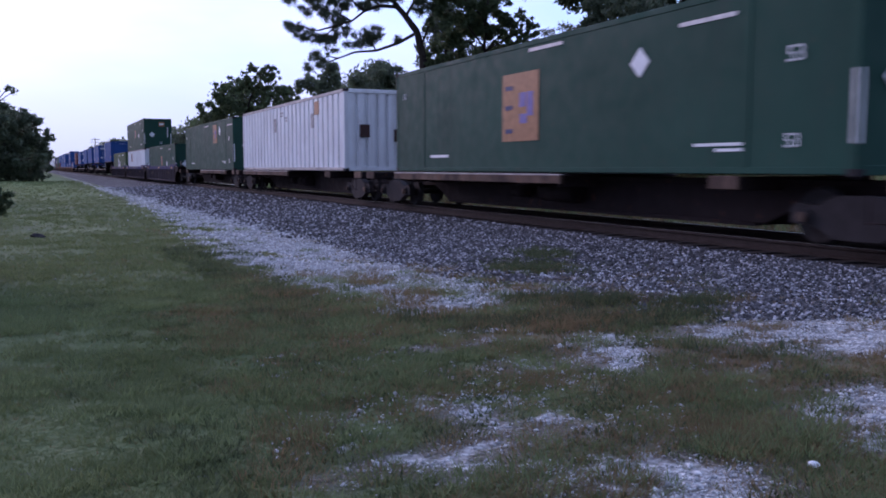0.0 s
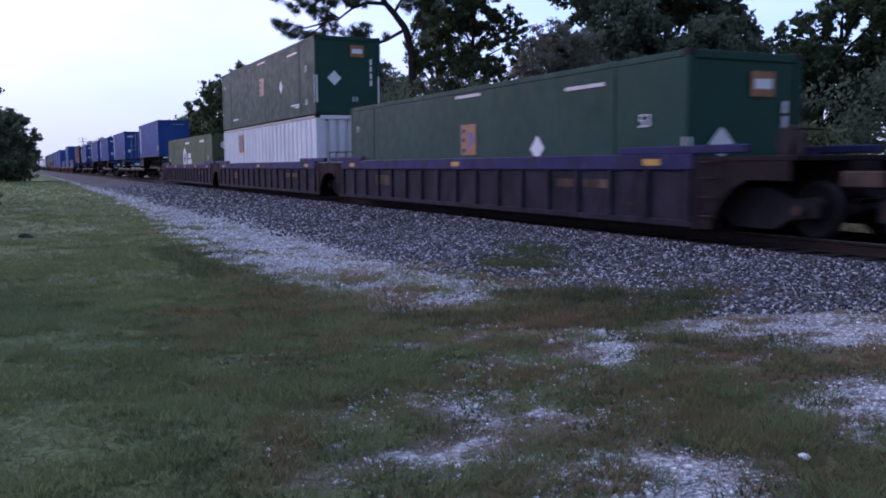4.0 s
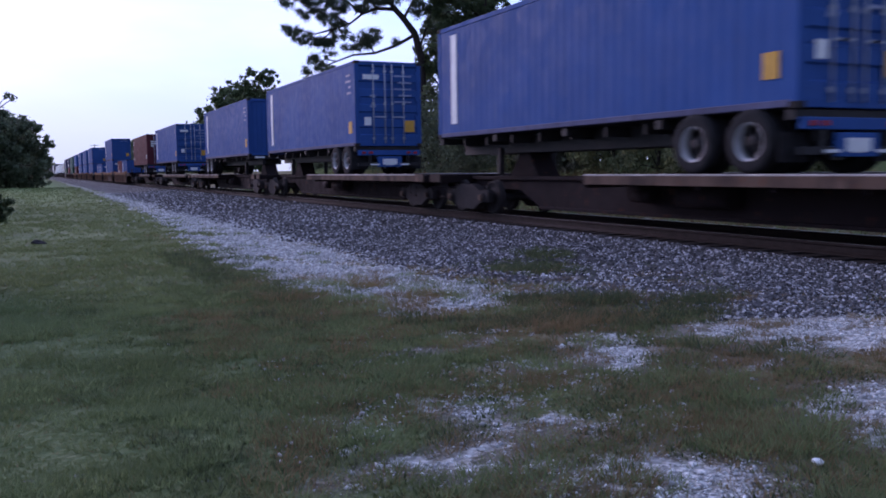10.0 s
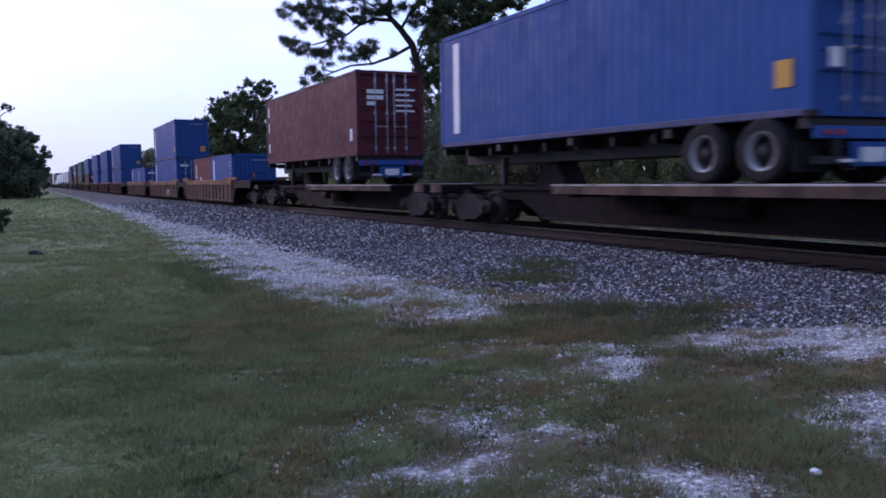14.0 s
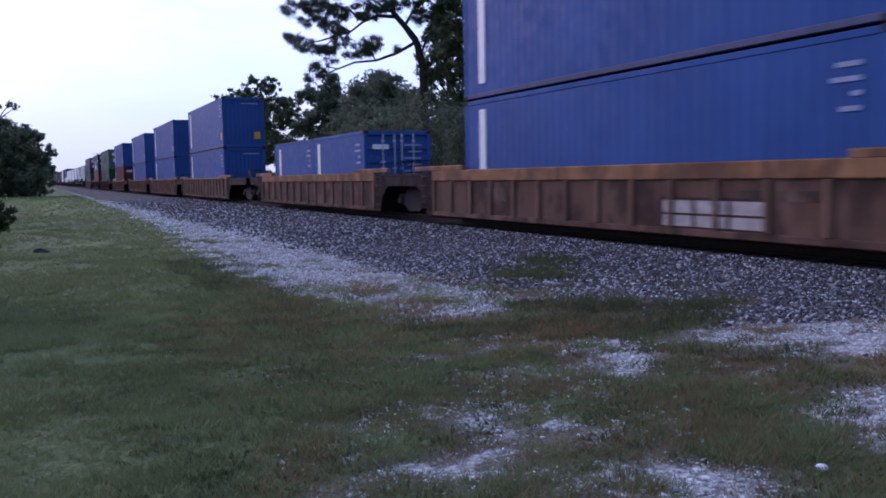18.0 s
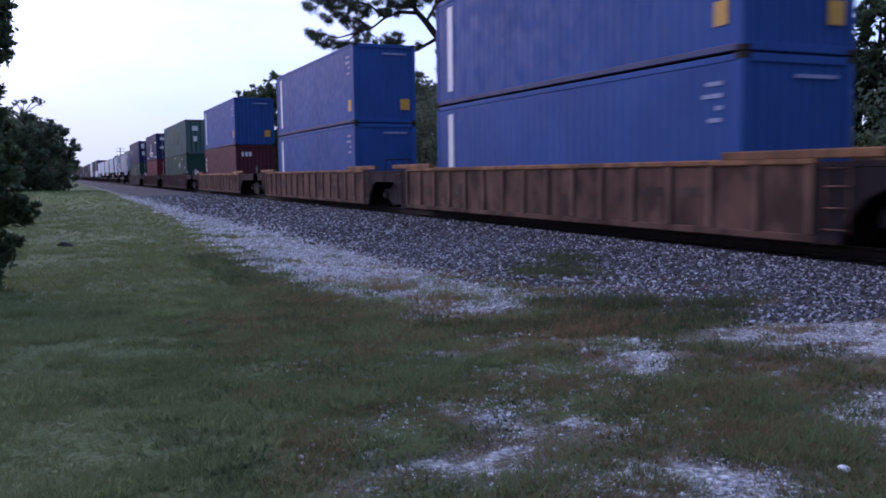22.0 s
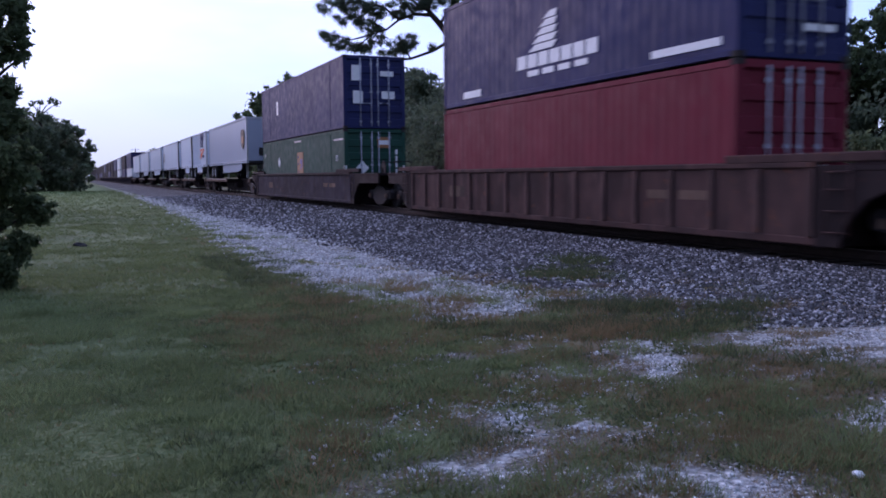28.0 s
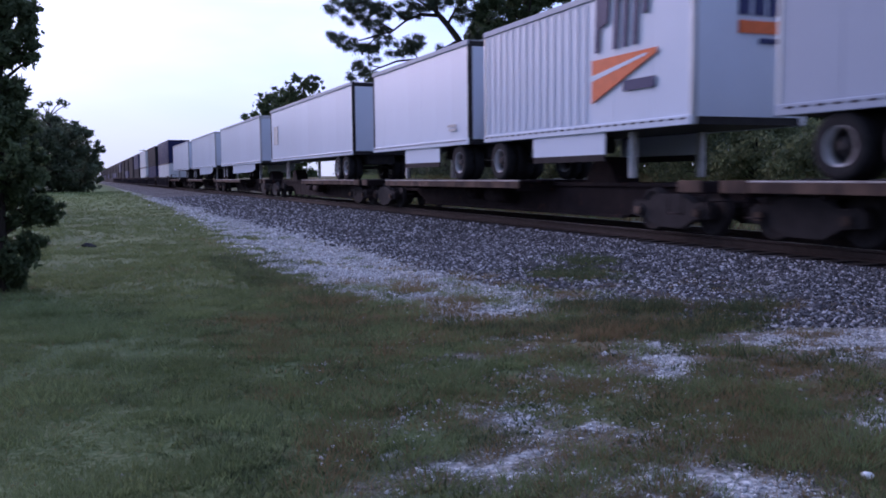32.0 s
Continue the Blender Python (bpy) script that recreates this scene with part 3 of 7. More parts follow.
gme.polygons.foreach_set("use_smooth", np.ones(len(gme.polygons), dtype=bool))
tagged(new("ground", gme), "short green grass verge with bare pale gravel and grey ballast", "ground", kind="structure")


# ---------------------------------------------------------------- loose stones
OCT = np.array([(1, 0, 0), (-1, 0, 0), (0, 1, 0), (0, -1, 0), (0, 0, 1), (0, 0, -1)], float)
OCT_T = np.array([(0, 2, 4), (2, 1, 4), (1, 3, 4), (3, 0, 4), (2, 0, 5), (1, 2, 5), (3, 1, 5), (0, 3, 5)])


def stones(name, areas, field, material, label, flat=0.7):
    """Scatters angular stones: areas of (x0, x1, y0, y1, count, size)."""
    vs, ts, off = [], [], 0
    for x0, x1, y0, y1, count, size in areas:
        x, y = rng.uniform(x0, x1, count), rng.uniform(y0, y1, count)
        f = field(x, y)
        keep = rng.random(count) < step(0.35, 0.65, f + crumble(x, y)) * (0.3 + 0.7 * f) + (0.09 if size < 0.02 else 0.0) * (f > 0.1)
        x, y = x[keep], y[keep]
        n = len(x)
        r = size * rng.uniform(0.45, 1.25, n)
        v = OCT[None] * rng.uniform(0.6, 1.25, (n, 6, 1)) * r[:, None, None]
        v[:, :, 2] *= flat
        a = rng.uniform(0, 6.283, n)
        tilt = rng.uniform(-0.7, 0.7, n)
        c, s = np.cos(tilt)[:, None], np.sin(tilt)[:, None]
        v[:, :, 1], v[:, :, 2] = v[:, :, 1] * c - v[:, :, 2] * s, v[:, :, 1] * s + v[:, :, 2] * c
        c, s = np.cos(a)[:, None], np.sin(a)[:, None]
        v[:, :, 0], v[:, :, 1] = v[:, :, 0] * c - v[:, :, 1] * s, v[:, :, 0] * s + v[:, :, 1] * c
        v += np.stack([x, y, gz(x, y) + r * 0.25], -1)[:, None]
        vs.append(v.reshape(-1, 3))
        ts.append((OCT_T[None] + (np.arange(n) * 6)[:, None, None]).reshape(-1, 3) + off)
        off += n * 6
    ob = new(name, indexed_mesh(name, np.concatenate(vs), np.concatenate(ts), material))
    return tagged(ob, label, "gravel", kind="stuff")


stones("ballast_stones", ((5, 9.95, 3.5, 9, 26000, 0.027), (5, 9.95, 9, 18, 24000, 0.032), (4.8, 9.95, 18, 34, 13000, 0.046), (4.8, 9.95, 34, 70, 9000, 0.07), (12.6, 14.0, 4, 30, 3000, 0.038)),
       ballast_field, M["dark_stone"], "grey crushed ballast stones beside the rails")
stones("pale_gravel", ((1, 8.6, 2.4, 8, 95000, 0.010), (1, 8.6, 2.4, 8, 16000, 0.018), (1, 8.2, 2.4, 7, 1500, 0.028), (2.3, 8.6, 8, 18, 24000, 0.026), (2.3, 6, 18, 34, 10000, 0.038), (3, 6, 34, 70, 6000, 0.055)),
       pale_field, M["pale_stone"], "pale crushed limestone gravel on the verge")


# ---------------------------------------------------------------- grass
def tufts(name, areas, material, label, thin=0.0, lush=None, shy=1.0):
    """Grass in tufts of bent blades: areas of (x0, x1, y0, y1, count, height, width)."""
    vs = []
    for x0, x1, y0, y1, count, hgt, wid in areas:
        x, y = rng.uniform(x0, x1, count), rng.uniform(y0, y1, count)
        bare = shy * np.clip(np.maximum(pale_field(x, y) * 1.1, ballast_field(x, y)), 0, 1)
        dens = 0.35 + 0.65 * vnoise(x, y, 0.8, 21)
        if lush is not None:
            dens = lush(x, y)
        keep = rng.random(count) < (1 - 0.84 * step(0.34, 0.62, bare + crumble(x, y))) * dens * (1 - 0.5 * bare) * (1 - 0.75 * dust_field(x, y)) + thin
        x, y = x[keep], y[keep]
        n = len(x)
        z = gz(x, y)
        tall = hgt * (0.5 + vnoise(x, y, 1.3, 22)) * rng.uniform(0.6, 1.3, n)
        for k in range(5):
            a = rng.uniform(0, 6.283, n)
            lean = rng.uniform(0.5, 1.7, n) * tall
            ox, oy = rng.normal(0, wid * 2.5, n), rng.normal(0, wid * 2.5, n)
            dx, dy = np.cos(a), np.sin(a)
            w = wid * rng.uniform(0.6, 1.3, n)
            p0 = np.stack([x + ox - dy * w, y + oy + dx * w, z - 0.01], -1)
            p1 = np.stack([x + ox + dy * w, y + oy - dx * w, z - 0.01], -1)
            p2 = np.stack([x + ox + dx * lean, y + oy + dy * lean, z + tall * rng.uniform(0.6, 1.0, n)], -1)
            vs.append(np.stack([p0, p1, p2], 1).reshape(-1, 3))
    ob = new(name, quads_object(name, np.concatenate(vs), 0, material, 3))
    return tagged(ob, label, "grass", kind="stuff")


tufts("lawn_grass", ((-9, -2.5, -1, 11, 14000, 0.036, 0.007), (-7, 7, -6, 2.2, 16000, 0.034, 0.007), (-2.5, 6.5, 2.2, 6, 46000, 0.030, 0.0035), (-2.5, 6.5, 6, 11, 40000, 0.036, 0.005), (-4, 4.2, 11, 22, 28000, 0.045, 0.008), (-7, 4.5, 22, 45, 14000, 0.06, 0.014), (-12, 5, 45, 110, 10000, 0.08, 0.03)),
      M["blade"], "short green lawn grass on the verge", lush=green_share)
tufts("dry_grass", ((-2.5, 8, 2.2, 6, 44000, 0.032, 0.003), (-2.5, 8, 6, 11, 28000, 0.038, 0.0045), (-4, 5.2, 11, 22, 8000, 0.05, 0.007)),
      M["straw"], "dry brownish grass thinning out over gravel", lush=dry_share)
tufts("verge_weeds", ((3.2, 8.2, 4.6, 13, 12000, 0.10, 0.007), (1.2, 5, 2.4, 8, 900, 0.07, 0.006)),
      M["weed"], "dark low weeds growing through the ballast", shy=0.3, lush=lambda x, y: blob_field(x, y, WEEDY) * 1.2 + 0.08 * step(0.6, 0.75, vnoise(x, y, 0.9, 41)))
tufts("bank_grass", ((15.2, 25, 4, 70, 15000, 0.42, 0.02),), M["fresh"], "rough long light green grass on the far bank", lush=lambda x, y: 0.9 + 0 * x)
tufts("bank_straw", ((15.0, 20, 4, 60, 6000, 0.45, 0.015),), M["straw"], "dry straw-coloured grass on the far bank", lush=lambda x, y: 0.9 + 0 * x)



def clumps(name, count, box_xy, hgt, wid, blades, material, label, seed):
    """Uneven clumps of longer grass standing out of the short turf."""
    g = np.random.default_rng(seed)
    x0, x1, y0, y1 = box_xy
    cx, cy = g.uniform(x0, x1, count), g.uniform(y0, y1, count)
    ok = g.random(count) < np.clip(1.2 - np.maximum(pale_field(cx, cy), ballast_field(cx, cy) * 0.9) - 0.5 * dust_field(cx, cy), 0, 1) * (0.2 + vnoise(cx, cy, 1.1, seed))
    cx, cy = cx[ok], cy[ok]
    size = g.uniform(0.05, 0.20, len(cx))
    k = np.repeat(np.arange(len(cx)), (blades * (size / 0.12) ** 1.5).astype(int) + 8)
    n = len(k)
    a, d = g.uniform(0, 6.283, n), np.sqrt(g.random(n)) * size[k]
    x, y = cx[k] + np.cos(a) * d * 1.3, cy[k] + np.sin(a) * d
    tall = hgt * (0.5 + size[k] * 4) * g.uniform(0.4, 1.1, n)
    b = a + g.normal(0, 0.9, n)
    lean = tall * g.uniform(0.6, 1.8, n)
    w = wid * g.uniform(0.6, 1.4, n)
    z = gz(x, y)
    p0 = np.stack([x - np.sin(b) * w, y + np.cos(b) * w, z - 0.01], -1)
    p1 = np.stack([x + np.sin(b) * w, y - np.cos(b) * w, z - 0.01], -1)
    p2 = np.stack([x + np.cos(b) * lean, y + np.sin(b) * lean, z + tall], -1)
    ob = new(name, quads_object(name, np.stack([p0, p1, p2], 1).reshape(-1, 3), 0, material, 3))
    return tagged(ob, label, "grass", kind="stuff")


clumps("grass_clumps", 650, (-1.5, 6.0, 2.3, 11), 0.06, 0.0035, 100, M["blade"], "uneven clumps of longer green grass", 3)
clumps("straw_clumps", 760, (1.0, 7.5, 2.3, 9.5), 0.055, 0.003, 100, M["straw"], "uneven clumps of brownish dry grass", 4)
clumps("weed_clumps", 1000, (0.2, 7.8, 2.3, 12), 0.046, 0.0045, 44, M["weed"], "small dark weed clumps", 5)
clumps("edge_weeds", 260, (2.0, 3.5, 7.6, 17), 0.08, 0.006, 50, M["weed"], "straggling weeds along the gravel edge", 8)
clumps("edge_straw", 240, (2.0, 5.5, 6.4, 12), 0.09, 0.004, 70, M["straw"], "brown straggling grass along the gravel edge", 9)
clumps("broadleaf_weeds", 480, (0.6, 5.2, 2.6, 9.5), 0.030, 0.012, 30, M["weed"], "broad-leaved dark weeds in the short grass", 12)
clumps("fresh_clumps", 620, (-2.0, 5.0, 2.3, 12), 0.075, 0.003, 130, M["fresh"], "soft mounds of fresh light green grass", 13)
clumps("far_clumps", 500, (-5, 4.5, 11, 30), 0.07, 0.007, 60, M["blade"], "uneven clumps of longer grass on the lawn", 6)

# a pale stone and a dark clod lying on the grass
bm = bmesh.new()
bmesh.ops.create_icosphere(bm, subdivisions=2, radius=0.040)
for v in bm.verts:
    v.co *= 0.8 + 0.35 * noise.noise(v.co * 14)
    v.co.z *= 0.6
ob = part("pebble", bm, M["pale_stone"], None)
ob.location = (3.47, 3.02, float(gz(3.47, 3.02)) + 0.022)
tagged(ob, "single white stone lying in the grass", "stone")
bm = bmesh.new()
bmesh.ops.create_icosphere(bm, subdivisions=3, radius=0.20)
for v in bm.verts:
    v.co *= 0.75 + 0.5 * noise.noise(v.co * 5)
    v.co.z = max(-0.03, v.co.z * 0.42)
ob = part("dirt_clod", bm, M["rubber"], None)
ob.location = (0.05, 20.9, float(gz(0.05, 20.9)) + 0.03)
tagged(ob, "dark low clod lying on the lawn", "clod")


# ---------------------------------------------------------------- track
track = tagged(new("railway_track"), "single railway line on grey ballast with timber ties", "track", kind="structure")
track.location = (XC, 0, 0)


def rail_bm():
    prof = [(-0.07, 0), (0.07, 0), (0.07, 0.02), (0.012, 0.045), (0.012, 0.125), (0.037, 0.14), (0.037, 0.168), (0.028, 0.175), (-0.028, 0.175), (-0.037, 0.168), (-0.037, 0.14), (-0.012, 0.125), (-0.012, 0.045), (-0.07, 0.02)]
    b = bmesh.new()
    rings = [[b.verts.new((x, y, z + RAIL_TOP - 0.175)) for x, z in prof] for y in (-120, 0, 30, 80, 200, 500, 1200)]
    for r0, r1 in zip(rings, rings[1:]):
        for k in range(len(prof)):
            b.faces.new((r0[k], r0[(k + 1) % len(prof)], r1[(k + 1) % len(prof)], r1[k]))
    b.faces.new(rings[0])
    b.faces.new(rings[-1][::-1])
    bmesh.ops.recalc_face_normals(b, faces=b.faces)
    return b


for side in (-0.7525, 0.7525):
    part("rail", rail_bm(), M["rail"], track, "rusty steel rail with worn head", at=(side, 0, 0))
    part("running_surface", boxes((-0.026, 0.026, -120, 1200, RAIL_TOP, RAIL_TOP + 0.002)), M["tread"], track, "bright worn top of the rail", at=(side, 0, 0))
tie_me = shared("tie", lambda: boxes((-1.3, 1.3, -0.115, 0.115, 0.02, 0.195), bevel=0.012), M["tie"])
for k in range(110):
    part("tie", tie_me, M["tie"], track, at=(random.uniform(-0.03, 0.03), 2.0 + 0.5 * k, random.uniform(-0.008, 0.004)))
bm = bmesh.new()
for k in range(-60, 700):
    if not 0 <= k < 110:
        box(bm, -1.3, 1.3, 2.0 + 0.5 * k - 0.115, 2.0 + 0.5 * k + 0.115, 0.02, 0.195)
tagged(part("tie_row", bm, M["tie"], track), kind="stuff")


# ---------------------------------------------------------------- trees
def leaves(blobs, count, size, seed, narrow=0.45, shell=0.55):
    """Leaf blades spread through lumpy clumps: blobs of (x, y, z, radius)."""
    g = np.random.default_rng(seed)
    b = np.array(blobs, float)
    share = b[:, 3] ** 2
    pick = g.choice(len(b), count, p=share / share.sum())
    d = g.normal(size=(count, 3))
    d /= np.linalg.norm(d, axis=1)[:, None]
    rad = b[pick, 3] * (shell + (1 - shell) * g.random(count)) * (0.75 + 0.5 * g.random(count) ** 2)
    c = b[pick, :3] + d * rad[:, None] * np.array([1, 1, 0.8])
    a1 = g.normal(size=(count, 3)) + d * 0.6
    a1[:, 2] -= 0.3
    a1 /= np.linalg.norm(a1, axis=1)[:, None]
    a2 = np.cross(a1, g.normal(size=(count, 3)))
    a2 /= np.linalg.norm(a2, axis=1)[:, None] + 1e-9
    s = size * g.uniform(0.6, 1.4, count)[:, None]
    v = np.stack([c - a1 * s, c + a2 * s * narrow, c + a1 * s, c - a2 * s * narrow], 1)
    return v.reshape(-1, 3)


def limb_tube(bm, pts, r0, r1, n=6):
    """A bent tapering limb through the points."""
    m = len(pts) - 1
    for k in range(m):
        tube(bm, pts[k], pts[k + 1], r0 + (r1 - r0) * k / m, r0 + (r1 - r0) * (k + 1) / m, n=n, caps=(k in (0, m - 1)))


def tree(name, x, y, height, spread_r, trunk_r, count, leaf_size, mat, label, seed, low=0.3, nblob=16, category="tree", shell=0.55):
    g = np.random.default_rng(seed)
    root = tagged(new(name), label, category)
    zb = float(gz(x, y)) - 0.05
    root.location = (x, y, zb)
    top = Vector((g.normal(0, 0.05) * height, g.normal(0, 0.05) * height, height * 0.8))
    bm = bmesh.new()
    mid = top * 0.5 + Vector((g.normal(0, 0.04) * height, g.normal(0, 0.04) * height, 0))
    limb_tube(bm, [Vector((0, 0, -0.1)), mid * 0.4, mid, top * 0.8, top], trunk_r, trunk_r * 0.25, 8)
    blobs = []
    for k in range(nblob):
        h = low + (0.97 - low) * (k + 0.5) / nblob
        fat = math.sin(math.pi * min(1, max(0.08, (h - low + 0.12) / (1.1 - low)))) ** 0.6
        a = k * 2.4 + g.uniform(-0.5, 0.5)
        rr = spread_r * fat * g.uniform(0.35, 0.85)
        br = spread_r * g.uniform(0.24, 0.42) * (16 / nblob) ** 0.4
        blobs.append((math.cos(a) * rr + top.x * h, math.sin(a) * rr + top.y * h, h * height - br * 0.4, br))
        for j in range(3):
            q = g.normal(size=3)
            q /= np.linalg.norm(q)
            blobs.append((blobs[-1 - j][0] + q[0] * br, blobs[-1 - j][1] + q[1] * br, max(br * 0.3, blobs[-1 - j][2] + q[2] * br * 0.8), br * g.uniform(0.3, 0.6)))
    for k in range(0, len(blobs), 4):
        bx, by, bz, br = blobs[k]
        s = max(0.15, bz / height - 0.22)
        start = mid * (s / 0.5) * 0.95 if s < 0.5 else top * min(0.95, s / 0.8)
        end = Vector((bx, by, bz))
        limb_tube(bm, [start, (start + end) / 2 + Vector((0, 0, 0.06 * height)), end], trunk_r * 0.35, trunk_r * 0.08, 5)
    part("trunk", bm, M["bark"], root, "grey-brown trunk and limbs")
    part("crown", quads_object("crown", leaves(blobs, count, leaf_size, seed, 0.45, shell), 0, mat, 4), mat, root)
    return root


def lobed_tree(name, x, y, lobes, trunk_r, count, leaf_size, mat, label, seed, group, fill=10, clump=0.30, narrow=0.45, droop=0.0):
    """A tree whose crown is a set of leafy lobes: (right of the trunk, height, radius), each of many small clumps on twigs."""
    g = np.random.default_rng(seed)
    root = tagged(new(name), label, "tree", group)
    zb = float(gz(x, y)) - 0.05
    root.location = (x, y, zb)
    right = Vector((y, -x, 0)).normalized()
    away = Vector((x, y, 0)).normalized()
    top = max(z for _, z, _ in lobes) - zb
    lean = sum(a for a, _, _ in lobes) / len(lobes)
    spine = [Vector((0, 0, -0.1)), right * lean * 0.1 + Vector((0, 0, top * 0.3)), right * lean * 0.5 + Vector((0, 0, top * 0.6)), right * lean + Vector((0, 0, top * 0.92))]
    bm = bmesh.new()
    limb_tube(bm, spine, trunk_r, trunk_r * 0.2, 8)
    blobs = []
    for a, z, r in lobes:
        c = right * a + away * g.uniform(-0.8, 0.8) * r + Vector((0, 0, z - zb))
        f = min(0.9, max(0.12, (c.z - 0.8 * r) / top))
        k = f * 3
        i = min(2, int(k))
        start = spine[i].lerp(spine[i + 1], k - i)
        limb_tube(bm, [start, start.lerp(c, 0.5) + Vector((0, 0, 0.12 * r)), c], trunk_r * 0.3, trunk_r * 0.08, 5)
        for j in range(max(6, int(fill * (3 if r > 1.2 else 2)))):
            q = g.normal(size=3)
            q /= np.linalg.norm(q)
            d = r * g.uniform(0.25, 1.0) ** 0.6
            p = c + Vector((q[0] * d, q[1] * d, q[2] * d * 0.85 - droop * r * abs(q[0])))
            blobs.append((p.x, p.y, max(0.05, p.z), r * clump * g.uniform(0.55, 1.15)))
            if j % 5 == 0:
                limb_tube(bm, [c, c.lerp(p, 0.9)], trunk_r * 0.07, trunk_r * 0.03, 4)
    part("trunk", bm, M["bark"], root, "grey-brown trunk and limbs")
    part("crown", quads_object("crown", leaves(blobs, count, leaf_size, seed, narrow, 0.15), 0, mat, 4), mat, root)
    return root


FAR = "trees behind the railway line"
NEAR_ROW = "trees along the lawn"
lobed_tree("broadleaf_tree", 25.0, 47.9, ((-1.7, 10.9, 1.6), (0.3, 11.2, 1.8), (2.0, 10.2, 1.3), (-0.4, 9.2, 1.9), (-2.1, 8.2, 1.4), (1.3, 8.1, 1.5), (2.7, 8.8, 0.9), (0.3, 6.8, 1.5), (-1.5, 5.8, 1.8), (-1.5, 3.7, 1.9), (0.9, 4.2, 1.7), (2.2, 3.3, 1.5), (0.2, 13.2, 2.1), (2.4, 12.8, 1.3), (-2.4, 12.6, 1.6), (3.2, 7.6, 0.8), (3.0, 10.0, 0.8), (2.3, 6.9, 0.8)),
           0.24, 50000, 0.13, M["leaf"], "tall green broadleaf tree with a lacy crown behind the track", 3, FAR, 12, 0.27)
lobed_tree("vine_tree", 20.75, 31.35, ((-0.1, 6.8, 1.2), (-0.95, 6.3, 1.0), (1.0, 6.5, 1.1), (0.1, 6.0, 1.3), (-0.8, 5.3, 1.25), (1.2, 5.3, 1.3), (0.1, 4.1, 1.5), (-1.2, 3.8, 1.0), (1.6, 3.6, 1.3), (-0.1, 2.5, 1.5), (1.0, 2.0, 1.3), (-1.1, 2.2, 1.1)),
           0.25, 62000, 0.075, M["leaf_vine"], "rounded tree smothered in grey-green vines", 5, FAR, 34, 0.26, 0.35, 0.15)
lobed_tree("oak_tree", 33.9, 40.7, ((-4.8, 12.1, 1.9), (-2.0, 12.9, 3.1), (0.8, 12.4, 3.1), (3.0, 11.0, 2.4), (4.4, 9.6, 1.0), (-2.7, 9.4, 2.8), (0.6, 8.9, 3.1), (3.4, 8.4, 1.9), (5.0, 8.3, 0.9), (-1.0, 6.4, 3.1), (2.2, 6.3, 2.8), (4.6, 6.5, 1.7), (-4.0, 7.5, 2.1), (-3.2, 4.5, 2.2), (0.5, 3.8, 2.6), (3.6, 3.8, 2.2)),
           0.45, 80000, 0.17, M["leaf_dark"], "large dark oak tree towering over the shrubs", 6, FAR, 26, 0.27)
lobed_tree("broadleaf_tree", 35.4, 29.4, ((-2.3, 7.5, 1.0), (-1.2, 8.0, 1.1), (0.0, 8.6, 1.3), (1.3, 8.9, 1.6), (-1.4, 6.2, 1.5), (0.3, 6.6, 1.8), (-2.7, 5.7, 1.3), (2.6, 8.7, 2.1), (2.0, 6.5, 2.1), (-0.6, 4.3, 1.8), (1.3, 4.2, 1.8), (-2.6, 3.6, 1.5), (3.0, 4.0, 1.8)),
           0.28, 34000, 0.14, M["leaf"], "medium broadleaf tree beyond the bank", 8, FAR, 14, 0.27)
lobed_tree("broadleaf_tree", 22.9, 108.6, ((-0.1, 10.5, 2.9), (2.7, 12.2, 2.2), (4.1, 13.0, 1.5), (-2.9, 8.8, 2.0), (1.1, 7.4, 3.6), (5.3, 9.8, 2.5), (-2.3, 6.0, 2.5), (3.8, 5.6, 3.3), (7.4, 9.1, 2.9), (8.7, 6.3, 2.9), (0.5, 4.0, 2.8)),
           0.30, 24000, 0.22, M["leaf"], "broad green tree crown rising over the train", 10, FAR, 12, 0.26)
